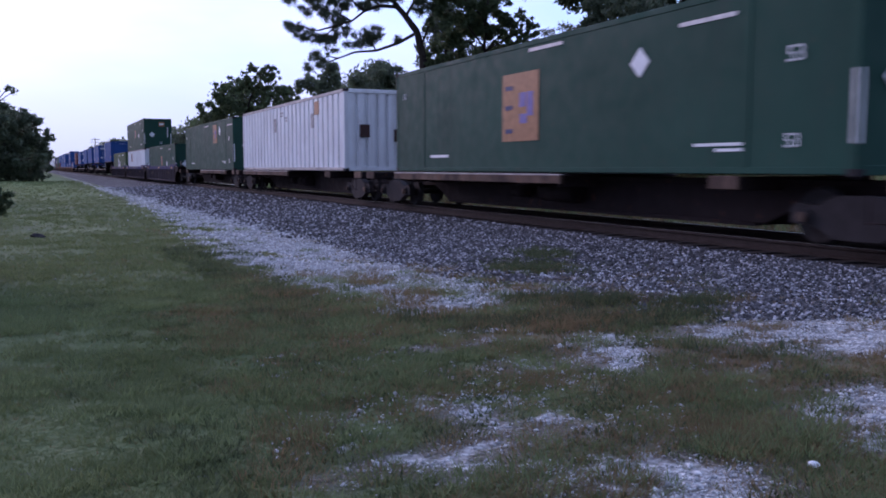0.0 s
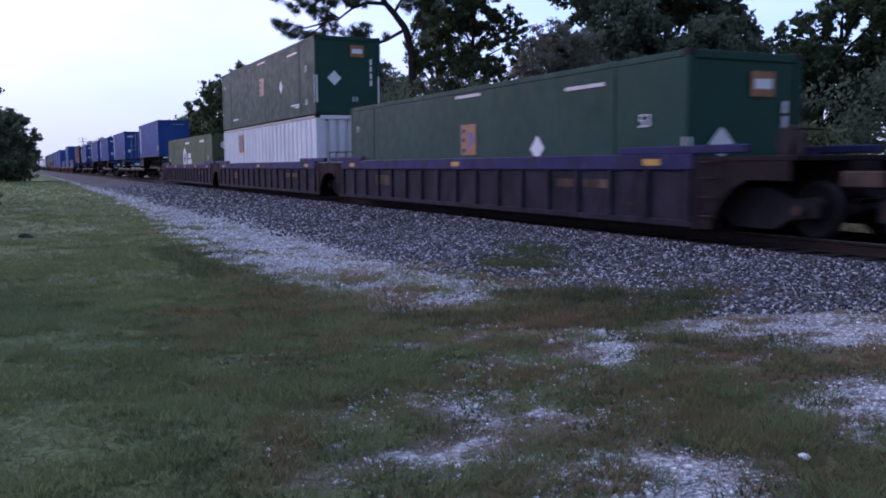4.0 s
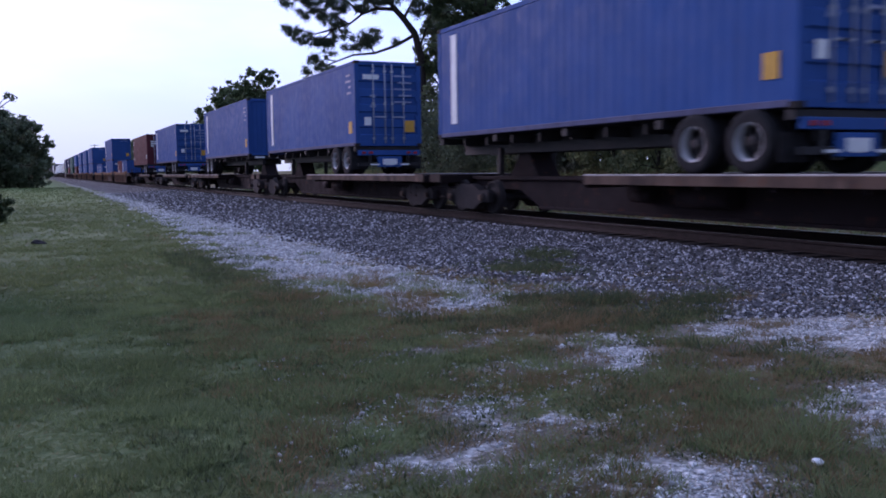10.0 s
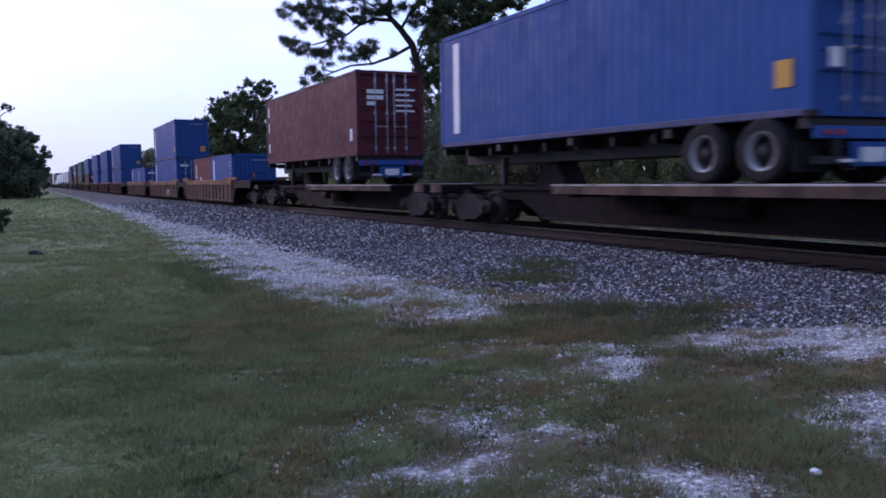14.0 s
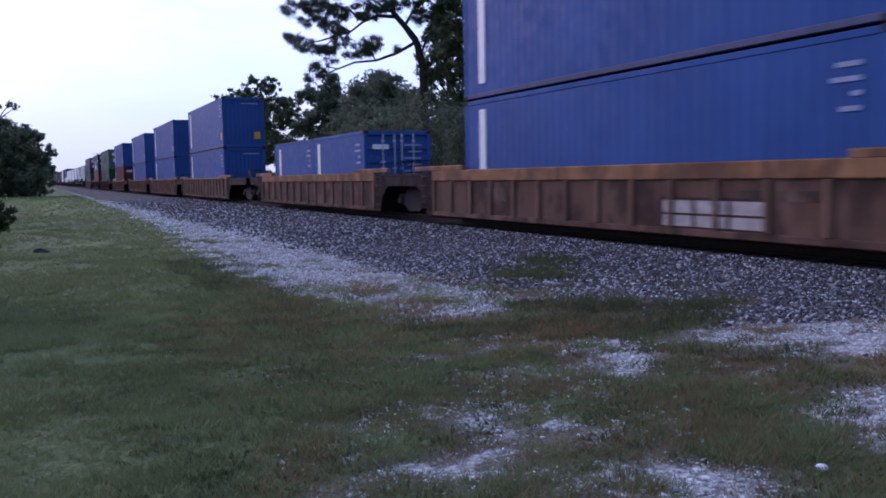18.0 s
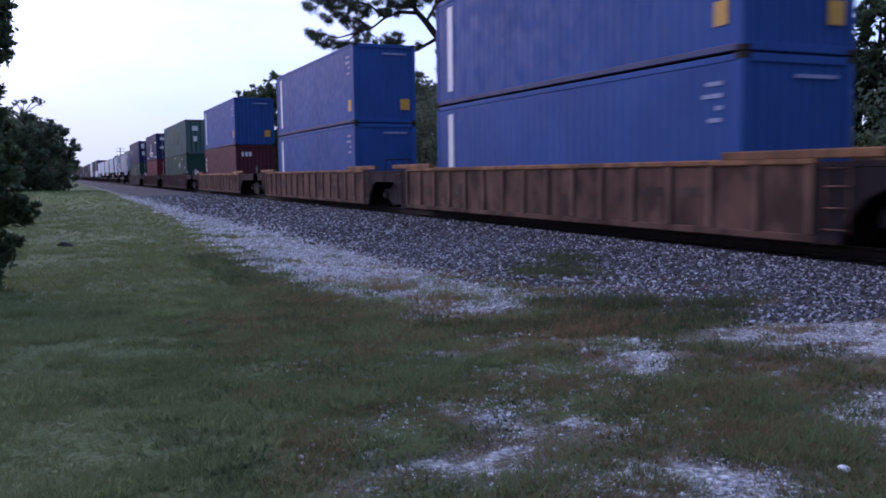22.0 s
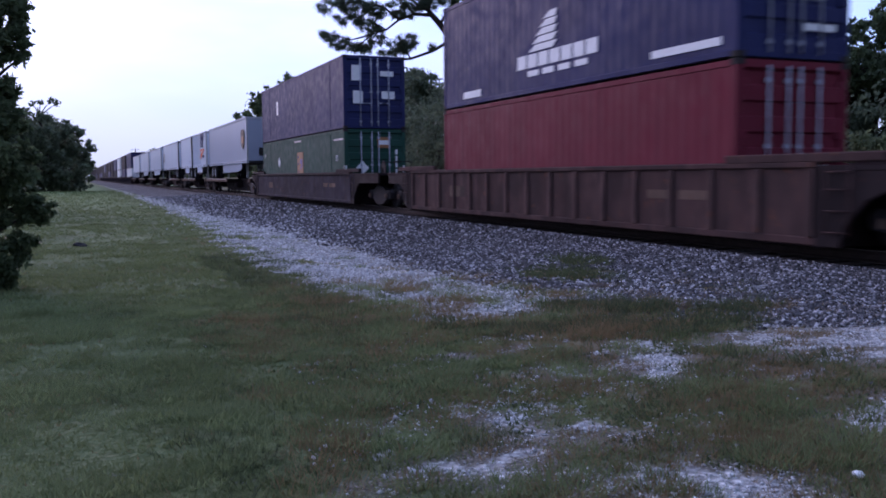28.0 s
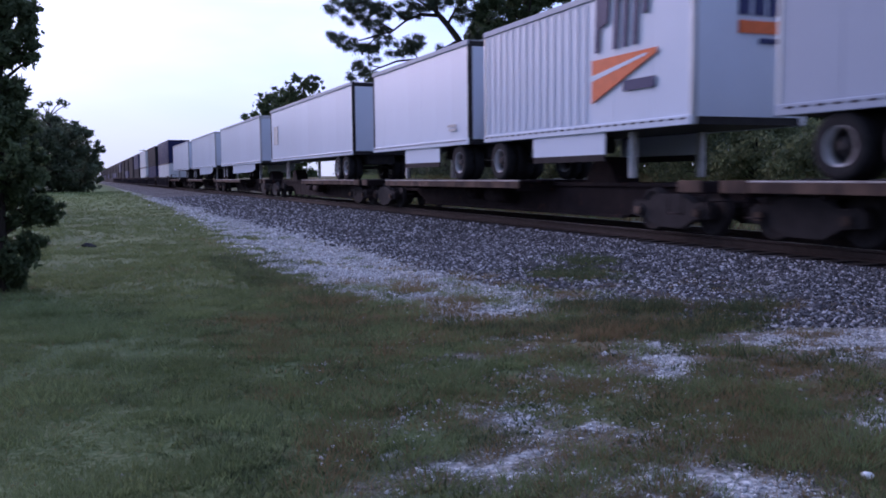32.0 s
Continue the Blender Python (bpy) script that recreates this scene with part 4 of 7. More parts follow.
for nm, x, y, h, r, tr, cnt, ls, mt, lb, sd, lw in (
        ("broadleaf_tree", 29.0, 60.0, 13.0, 3.4, 0.26, 10000, 0.15, "leaf_dark", "dark green broadleaf tree behind the pine", 4, 0.10),
        ("oak_tree", 35.5, 35.5, 6.6, 3.8, 0.30, 14000, 0.17, "leaf_dark", "dark oak tree with an uneven crown", 7, 0.04),
        ("broadleaf_tree", 29.5, 37.5, 9.0, 3.4, 0.25, 12000, 0.16, "leaf_dark", "dark tree filling the space under the oak", 22, 0.03),
        ("broadleaf_tree", 31.0, 33.5, 7.5, 3.2, 0.25, 10000, 0.16, "leaf_dark", "dark tree filling the space under the oak", 23, 0.03),
        ("broadleaf_tree", 36.0, 31.0, 6.2, 4.0, 0.25, 9000, 0.15, "leaf_dark", "low dark tree beyond the bank", 20, 0.04),
        ("broadleaf_tree", 32.0, 21.0, 8.5, 3.6, 0.28, 9000, 0.16, "leaf", "medium broadleaf tree beyond the bank", 9, 0.05),
        ("broadleaf_tree", 27.5, 124.0, 12.8, 5.6, 0.30, 9000, 0.28, "leaf", "broad green tree crown rising over the train", 11, 0.06),
        ("broadleaf_tree", 27.0, 143.0, 9.5, 5.5, 0.30, 7000, 0.30, "leaf", "broad green tree crown rising over the train", 21, 0.06),
        ("broadleaf_tree", 29.5, 92.0, 11.0, 5.0, 0.28, 14000, 0.24, "leaf_dark", "low dark tree behind the line", 12, 0.06),
        ("broadleaf_tree", 28.5, 80.0, 9.8, 5.0, 0.28, 14000, 0.22, "leaf_dark", "low dark tree behind the line", 13, 0.06),
        ("broadleaf_tree", 26.5, 68.0, 8.8, 4.6, 0.28, 14000, 0.20, "leaf_dark", "low dark tree behind the line", 14, 0.06),
        ("broadleaf_tree", 28.0, 165.0, 8.5, 7.0, 0.28, 5500, 0.36, "leaf_dark", "distant green tree beside the line", 15, 0.06),
        ("broadleaf_tree", 28.0, 198.0, 8.0, 7.0, 0.28, 4500, 0.42, "leaf_dark", "distant green tree beside the line", 16, 0.06),
        ("broadleaf_tree", 29.0, 240.0, 9.0, 8.0, 0.28, 4000, 0.5, "leaf_dark", "distant green tree beside the line", 17, 0.06),
        ("broadleaf_tree", 29.0, 300.0, 9.5, 9.0, 0.28, 3500, 0.6, "leaf_dark", "distant green tree beside the line", 18, 0.06),
        ("broadleaf_tree", 30.0, 380.0, 11.0, 10.0, 0.28, 3500, 0.7, "leaf_dark", "distant green tree beside the line", 19, 0.06)):
    tree(nm, x, y, h, r, tr, cnt, ls, M[mt], lb, sd, lw, 90 if y < 31.5 and x < 22 else 46 if y < 46 else 44 if y < 62 else 16, shell=0.25 if y < 46 else 0.45)["group"] = FAR
for k, (x, y, h, r) in enumerate(((20.5, 36.0, 4.4, 2.6), (20.0, 27.0, 3.6, 2.0), (20.0, 24.6, 3.4, 1.9), (20.2, 22.2, 2.6, 1.8), (20.2, 19.8, 1.9, 1.7), (20.6, 17.8, 1.2, 1.3), (24.5, 27.0, 4.0, 2.6), (21.5, 41.0, 5.0, 2.8), (22.0, 47.0, 5.4, 3.0),
                                  (22.5, 54.0, 6.0, 3.2), (23.5, 62.0, 6.0, 3.2), (27, 13.0, 3.2, 3.0), (28.0, 20.5, 3.6, 3.2), (19.8, 33.5, 3.4, 2.0), (19.8, 38.5, 3.6, 2.2), (20.5, 43.5, 4.2, 2.4), (21.0, 50.5, 4.6, 2.6), (21.5, 58.0, 4.8, 2.8))):
    tree("shrub", x, y, h, r, 0.08, 6500 if k < 7 or k in (13, 14) else 3500, 0.085 if k < 7 or k in (13, 14) else 0.12, M["leaf_light" if k in (1, 2, 3, 4, 5, 13) else "leaf_dark"], "dense light green shrub on the far bank" if k in (1, 2, 3, 4, 5, 13) else "dense green shrub on the far bank", 40 + k, 0.04, 12, "shrub")["group"] = "shrubs on the far bank"

lobed_tree("broadleaf_tree", -2.62, 109.97, ((-0.23, 6.3, 3.0), (1.68, 5.7, 2.6), (3.5, 4.7, 1.6), (-1.6, 6.8, 2.7), (-4.0, 5.8, 3.6), (1.5, 2.6, 2.6), (3.6, 2.9, 1.3), (-0.9, 2.6, 2.9), (-3.8, 2.6, 3.2), (-6.6, 5.8, 4.3), (-6.7, 2.6, 3.6), (-6.0, 1.0, 2.0), (-3.6, 0.9, 1.8), (-1.6, 0.9, 1.8), (0.4, 0.9, 1.7), (2.2, 0.9, 1.6), (3.6, 1.0, 1.3), (-1.4, 10.0, 0.4), (-0.64, 10.2, 0.4), (0.4, 10.4, 0.5), (1.1, 10.1, 0.45), (-2.1, 9.0, 0.7)),
           0.30, 34000, 0.22, M["leaf_dark"], "dark leafy tree with stray twigs at the edge of the lawn", 63, NEAR_ROW, 12, 0.26)
lobed_tree("broadleaf_tree", -1.06, 12.81, ((0.31, 3.62, 0.32), (0.18, 3.18, 0.35), (0.49, 3.33, 0.09), (0.5, 3.11, 0.08), (0.09, 2.66, 0.35), (0.3, 2.6, 0.17), (0.17, 2.15, 0.39), (0.45, 2.21, 0.11), (0.18, 1.63, 0.42), (0.46, 1.21, 0.22), (0.62, 1.05, 0.2), (0.22, 1.1, 0.39), (0.35, 0.64, 0.2), (0.05, 0.43, 0.39), (0.1, 0.15, 0.25), (-0.27, 3.3, 0.54), (-0.38, 2.43, 0.54), (-0.42, 1.56, 0.59), (-0.47, 0.6, 0.5), (-0.17, 4.02, 0.54), (0.3, 4.2, 0.38), (0.51, 3.64, 0.08)),
           0.10, 50000, 0.048, M["leaf"], "young leafy tree with branches down to the lawn", 60, NEAR_ROW, 16, 0.36)
for nm, x, y, h, r, tr, cnt, ls, mt, lb, sd, lw in (
        ("broadleaf_tree", -4.7, 46.0, 7.2, 2.4, 0.22, 9000, 0.16, "leaf", "leafy tree at the edge of the lawn", 61, 0.06),
        ("broadleaf_tree", -3.0, 140.0, 10.8, 5.2, 0.25, 7000, 0.34, "leaf_dark", "dark leafy tree at the edge of the lawn", 64, 0.05),
        ("broadleaf_tree", -1.9, 175.0, 10.0, 5.2, 0.25, 7000, 0.36, "leaf_dark", "dark leafy tree at the edge of the lawn", 65, 0.05),
        ("broadleaf_tree", -0.8, 215.0, 8.8, 4.8, 0.25, 6000, 0.40, "leaf_dark", "dark leafy tree beside the line", 66, 0.05),
        ("broadleaf_tree", -14.0, 120.0, 11.0, 6.0, 0.3, 7000, 0.34, "leaf_dark", "tall dark tree behind the row", 67, 0.05),
        ("broadleaf_tree", -11.0, 170.0, 11.0, 6.0, 0.3, 6000, 0.40, "leaf_dark", "tall dark tree behind the row", 68, 0.05),
        ("broadleaf_tree", -4.0, 280.0, 10.0, 8.0, 0.25, 5000, 0.50, "leaf_dark", "distant dark tree beside the line", 69, 0.05)):
    tree(nm, x, y, h, r, tr, cnt, ls, M[mt], lb, sd, lw, 64 if y < 20 else 18)["group"] = NEAR_ROW


def pine(x, y):
    """A tall pine: bare trunk, long bent limbs, tufts of needles at their ends."""
    root = tagged(new("pine_tree"), "tall pine with long bent limbs and tufted needles", "tree", FAR)
    zb = float(gz(x, y)) - 0.05
    root.location = (x, y, zb)
    left = Vector((-y, x, 0)).normalized()
    deep = Vector((x, y, 0)).normalized()
    up = 11.7 - zb

    def at(a, b, d=0.0):       # a: right of the trunk, b: above the reference height, d: away, in tenths of a metre
        return -left * (a * 0.0353) + Vector((0, 0, up - b * 0.0353)) + deep * d
    bm = bmesh.new()
    limb_tube(bm, [at(2, 420), at(2, 280), at(0, 100), at(-10, 55), at(-30, 28), at(-50, 5), at(-45, -60), at(-20, -150)], 0.30, 0.10, 10)
    for pts, r in ((((-45, 12, 0), (-75, 12, -0.4), (-100, 22, -0.6), (-122, 40, -0.8), (-145, 48, -1)), 0.13), (((-10, 55, 0), (-45, 72, 0.5), (-82, 84, 0.6), (-120, 86, 0.8), (-150, 96, 1), (-172, 92, 1)), 0.11),
                   (((-100, 22, -0.6), (-125, 2, -0.8), (-165, -8, -1), (-200, -4, -1)), 0.08), (((-122, 40, -0.8), (-150, 26, -1.2), (-185, 18, -1.4)), 0.06), (((-145, 48, -1), (-180, 58, -1.2), (-218, 48, -1.4)), 0.07),
                   (((-145, 48, -1), (-170, 66, -0.8), (-195, 64, -0.6)), 0.05), (((-150, 96, 1), (-178, 106, 1.1), (-196, 112, 1)), 0.05), (((-2, 75, 0), (12, 40, -0.8), (20, 20, -1)), 0.08),
                   (((-30, 28, 0), (-10, -10, 0.6), (30, -30, 1)), 0.10), (((-50, 5, 0), (-85, -20, 0.5), (-140, -40, 0.8)), 0.10), (((-45, -50, 0), (-100, -70, -0.5), (-160, -75, -0.8)), 0.08), (((-82, 84, 0.6), (-95, 66, 0.4), (-100, 56, 0.3)), 0.05),
                   (((-75, 12, -0.4), (-88, -4, -0.4), (-100, -10, -0.4)), 0.05)):
        limb_tube(bm, [at(*p) for p in pts], r, r * 0.3, 6)
    part("trunk", bm, M["bark"], root, "dark bare trunk and bent limbs")
    # sprays of needles: place, and half width and half height of the spray
    sprays = ((-216, -4, 24, 10), (-181, -8, 28, 12), (-140, 2, 26, 13), (-182, 17, 30, 9), (-152, 32, 22, 9), (-221, 46, 18, 10), (-196, 62, 26, 9), (-166, 67, 22, 9), (-141, 52, 16, 8), (-101, 62, 24, 9), (-78, 54, 10, 10), (-112, 74, 24, 6), (-191, 97, 12, 9), (-176, 107, 12, 7), (-200, 114, 6, 5),
              (-160, 88, 12, 5), (-92, 8, 24, 9), (-52, -8, 34, 10), (0, 12, 20, 12), (20, 42, 16, 10), (-100, -8, 16, 7), (-42, 68, 9, 4),)
    upper = ((-160, -34, 44, 14), (-92, -40, 52, 16), (-20, -50, 52, 18), (48, -30, 36, 14), (-60, -100, 70, 26), (-10, -150, 60, 30), (-130, -90, 50, 18))
    g = np.random.default_rng(5)
    blobs = []
    for a, b, wide, high in sprays + upper:
        for k in range(max(6, int(wide * high / 9))):
            q = g.uniform(0, 6.283)
            d = math.sqrt(g.random())
            p = at(a + wide * d * math.cos(q), b + high * d * math.sin(q), g.normal(0, 0.5))
            blobs.append((p.x, p.y, p.z, g.uniform(0.20, 0.42)))
    part("needles", quads_object("needles", leaves(blobs, 100000, 0.15, 6, 0.09, 0.0), 0, M["needle"], 4), M["needle"], root, "dark green needle tufts")


pine(22.0, 49.5)

# utility pole far down the line
pole = tagged(new("utility_pole"), "wooden utility pole with two crossarms far down the line", "pole")
pole.location = (18.5, 300, 1.0)
part("post", tubes(((0, 0, -0.5), (0, 0, 10.0), 0.16, 0.11)), M["bark"], pole)
for z in (9.5, 8.6):
    part("crossarm", boxes((-1.3, 1.3, -0.06, 0.06, z, z + 0.12)), M["bark"], pole)
    for xx in (-1.15, -0.5, 0.5, 1.15):
        part("insulator", tubes(((xx, 0, z + 0.12), (xx, 0, z + 0.28), 0.05, 0.03)), M["mark"], pole)


# ---------------------------------------------------------------- train: what is loaded
MOVERS = []           # (thing, place along the train, height of its base)
WHEELS = []           # turning wheelsets


def ride(root, u, z):
    root.location = (XC, u, z)
    MOVERS.append((root, u, z))
    return root


def sticker(root, name, mat, face, a0, a1, z0, z1, W, L, label=""):
    """A thin film on the near side ('side': a along y) or on the leading end ('end': a along x)."""
    if face == "side":
        bm = boxes((-W / 2 - 0.004, -W / 2 + 0.02, a0, a1, z0, z1))
    else:
        bm = boxes((a0, a1, -L / 2 - 0.004, -L / 2 + 0.02, z0, z1))
    return part(name, bm, M[mat], root, label)


def letters(root, body, size, face, a, z, W, L, mat="mark"):
    ob = part("lettering", text_mesh(body, size), M[mat], root)
    ob.rotation_euler = (radians(90), 0, radians(-90 if face == "side" else 0))
    ob.location = (-W / 2 - 0.008, a, z) if face == "side" else (a, -L / 2 - 0.008, z)
    return ob


def print_bars(root, face, a, z, rows, W, L, mat="mark", h=0.07, gap=0.12):
    """Lines of small unreadable print, as bars."""
    for k, w in enumerate(rows):
        sticker(root, "print_bar", mat, face, a, a + w, z - k * gap - h, z - k * gap, W, L)


def door_leaf(root, xa, xb, L, H, mat, key):
    w = xb - xa

    def build():
        bm = corrugated(H - 0.32, w, (H - 0.32) / 5, 0.05, "z", 0.45, slope=0.06)
        bmesh.ops.translate(bm, verts=bm.verts, vec=(0, -0.02, (H - 0.32) / 2))
        return bm
    leaf = part("door", shared((key, "door"), build, M[mat]), M[mat], root, at=(xa, -L / 2 + 0.03, 0.16))
    rod = shared(("rod", H), lambda: tubes(((0, 0, -0.06), (0, 0, H - 0.26), 0.021), n=8), M["zinc"])
    keep = shared("rod_keeper", lambda: boxes((-0.05, 0.05, -0.02, 0.03, -0.04, 0.04), bevel=0.008), M["zinc"])
    hinge = shared((key, "hinge"), lambda: boxes((-0.05, 0.05, -0.02, 0.03, -0.07, 0.07), bevel=0.01), M[mat])
    handle = shared("door_handle", lambda: boxes((0, 0.36, -0.03, -0.01, -0.02, 0.02), bevel=0.006), M["zinc"])
    for f in ((0.48, 0.88) if xa < 0 else (0.12, 0.52)):
        part("lock_rod", rod, M["alu"], leaf, "bare metal rod", at=(w * f, -0.05, 0))
        for z in (0.12, H * 0.45, H - 0.5):
            part("rod_keeper", keep, M["alu"], leaf, at=(w * f, -0.04, z))
        part("handle", handle, M["alu"], leaf, at=(w * f - 0.02 - (0.3 if f > 0.5 else 0), -0.05, 0.85))
    for z in (0.2, 0.85, 1.5, H - 0.55):
        part("hinge", hinge, M[mat], leaf, at=(0.02 if xa < 0 else w - 0.02, -0.01, z))
    return leaf


def container(u_lead, z, mat, label, L=12.19, H=2.896, W=2.438, lead="front", skin="iso", group="containers on the train", name="shipping_container"):
    root = tagged(new(name), label, "container", group)
    key = (mat, round(L, 2), round(H, 2), skin)
    post = 0.15
    pm = shared((key, "post"), lambda: boxes((-post / 2, post / 2, -post / 2, post / 2, 0.0, H), bevel=0.012), M[mat])
    for sx in (-1, 1):
        for sy in (-1, 1):
            part("corner_post", pm, M[mat], root, at=(sx * (W - post) / 2, sy * (L - post) / 2, 0))
    cm = shared("corner_casting", lambda: boxes((-0.09, 0.09, -0.09, 0.09, -0.06, 0.06), bevel=0.015), M["steel"])
    for sx in (-1, 1):
        for sy in (-1, 1):
            for zz in (0.058, H - 0.058):
                part("corner_casting", cm, M["steel"], root, at=(sx * (W / 2 - 0.084), sy * (L / 2 - 0.084), zz))
    rm = shared((key, "rail"), lambda: boxes((-0.045, 0.045, -L / 2 + post, L / 2 - post, 0, 0.11), bevel=0.01), M["worn" if mat == "white" else mat])
    for sx in (-1, 1):
        part("bottom_rail", shared((key, "low_rail"), lambda: boxes((-0.045, 0.045, -L / 2 + post, L / 2 - post, 0, 0.11), bevel=0.01), M["rail_grey" if mat == "blue" else "worn" if mat == "white" else mat]), M[mat], root, at=(sx * (W / 2 - 0.047), 0, 0.03))
        part("top_rail", rm, M[mat], root, at=(sx * (W / 2 - 0.047), 0, H - 0.125))
    body_l, body_h = L - 2 * post, H - 0.26
    if skin == "iso":
        side = shared((key, "side"), lambda: corrugated(body_l, body_h, 0.28, 0.004, "y"), M[mat])
    elif skin == "shallow":
        side = shared((key, "side"), lambda: corrugated(body_l, body_h, 0.62, 0.035, "y", 0.72, slope=0.06), M[mat])
    elif skin == "wide":
        side = shared((key, "side"), lambda: corrugated(body_l, body_h, 0.62, 0.13, "y", 0.72, slope=0.03), M[mat])
    else:
        side = shared((key, "side"), lambda: boxes((0, 0.05, -body_l / 2, body_l / 2, 0, body_h)), M[mat])
        rib = shared((key, "rib"), lambda: boxes((-0.012, 0.03, -0.06, 0.06, 0, body_h), bevel=0.006), M[mat])
        for yy in (-6.06, 6.06):
            part("side_post", rib, M[mat], root, at=(-W / 2 + 0.006, yy, 0.13))
    part("side_panel", side, M[mat], root, at=(-W / 2 + (0.008 if skin == "flat" else 0.012), 0, 0.13))
    far = part("side_panel", side, M[mat], root, at=(W / 2 - 0.012, 0, 0.13))
    far.rotation_euler = (0, 0, math.pi)
    part("roof", shared((key, "roof"), lambda: boxes((-W / 2 + 0.09, W / 2 - 0.09, -L / 2 + post, L / 2 - post, H - 0.05, H - 0.015)), M[mat]), M[mat], root)
    part("underframe", shared((key, "base"), lambda: boxes((-W / 2 + 0.1, W / 2 - 0.1, -L / 2 + 0.1, L / 2 - 0.1, 0.02, 0.15)), M["steel"]), M["steel"], root)
    for sy in (-1, 1):
        part("end_header", shared((key, "header"), lambda: boxes((-W / 2 + post, W / 2 - post, -0.05, 0.05, 0, 0.14), bevel=0.01), M[mat]), M[mat], root, at=(0, sy * (L / 2 - 0.055), H - 0.15))
        part("end_sill", shared((key, "sill"), lambda: boxes((-W / 2 + post, W / 2 - post, -0.05, 0.05, 0, 0.14), bevel=0.01), M[mat]), M[mat], root, at=(0, sy * (L / 2 - 0.055), 0.02))
    if skin in ("wide", "shallow"):
        wall = shared((key, "end"), lambda: corrugated(W - 2 * post, H - 0.3, 0.38, 0.11, "x", 0.60, slope=0.05), M[mat])
    elif skin == "flat":
        wall = shared((key, "end"), lambda: boxes((-W / 2 + post, W / 2 - post, 0, 0.05, 0, H - 0.3)), M[mat])
    else:
        wall = shared((key, "end"), lambda: corrugated(W - 2 * post, H - 0.3, 0.25, 0.03, "x"), M[mat])
    if lead == "doors":
        door_leaf(root, -W / 2 + post + 0.005, -0.006, L, H, mat, key)
        door_leaf(root, 0.006, W / 2 - post - 0.005, L, H, mat, key)
    else:
        part("front_wall", wall, M[mat], root, at=(0, -L / 2 + 0.04, 0.15))
    back = part("rear_wall", wall, M[mat], root, at=(0, L / 2 - 0.04, 0.15))
    back.rotation_euler = (0, 0, math.pi)
    ride(root, u_lead + L / 2, z)
    root["L"], root["W"], root["H"] = L, W, H
    return root


def size_of(root):
    return root["L"], root["W"], root["H"]


def mark_blue(root, door=False, amber=True):
    """Upright white name bar, small print, amber plates."""
    L, W, H = size_of(root)
    sticker(root, "name_bar", "mark", "side", L / 2 - 1.12, L / 2 - 0.80, 0.36, H - 0.26, W, L, "upright white name bar")
    print_bars(root, "side", -L / 2 + 0.45, H - 0.42, (0.42, 0.5, 0.16, 0.34), W, L, "faint", h=0.07, gap=0.20)
    if amber:
        sticker(root, "amber_plate", "amber", "side", -L / 2 + 0.36, -L / 2 + 0.68, 0.46, 0.86, W, L, "amber warning plate")
        sticker(root, "amber_plate", "amber", "end", 0.60, 0.96, 0.50, 0.90, W, L, "amber warning plate")
    if door:
        sticker(root, "name_plate", "mark", "end", -0.92, -0.34, H - 0.62, H - 0.46, W, L, "white name plate")
        sticker(root, "notice_plate", "mark", "end", -0.88, -0.64, 0.72, 1.0, W, L, "pale notice plate")
        for k in range(5):
            sticker(root, "print_bar", "faint", "end", 0.22 + 0.16 * (k % 2), 0.86, H - 0.51 - 0.22 * k, H - 0.46 - 0.22 * k, W, L)
        for zz in (H * 0.58, H * 0.46):
            sticker(root, "print_bar", "faint", "end", -0.66, -0.46, zz, zz + 0.08, W, L)
    else:
        print_bars(root, "end", -0.1, H - 0.32, (0.95,), W, L, "faint", h=0.06)
    return root


def mark_panel(root, mid=3.6, zc=1.9, s=1.0):
    """Square ochre company panel with violet shapes and dark bars."""
    L, W, H = size_of(root)
    sticker(root, "company_panel", "logo_orange", "side", mid - 0.75 * s, mid + 0.75 * s, zc - 0.72 * s, zc + 0.72 * s, W + 0.006, L, "square ochre company panel")
    for dy, dz, w, h in ((-0.12, 0.15, 0.26, 0.3), (-0.42, 0.05, 0.24, 0.5), (-0.15, -0.25, 0.3, 0.2)):
        sticker(root, "panel_shape", "violet", "side", mid + dy * s - w * s / 2, mid + dy * s + w * s / 2, zc + (dz - h / 2) * s, zc + (dz + h / 2) * s, W + 0.018, L, "violet shape")
    for dz in (-0.5, 0.0, 0.42):
        sticker(root, "panel_bar", "ink", "side", mid + 0.30 * s, mid + 0.62 * s, zc + dz * s - 0.05, zc + dz * s + 0.05, W + 0.018, L, "dark bar")


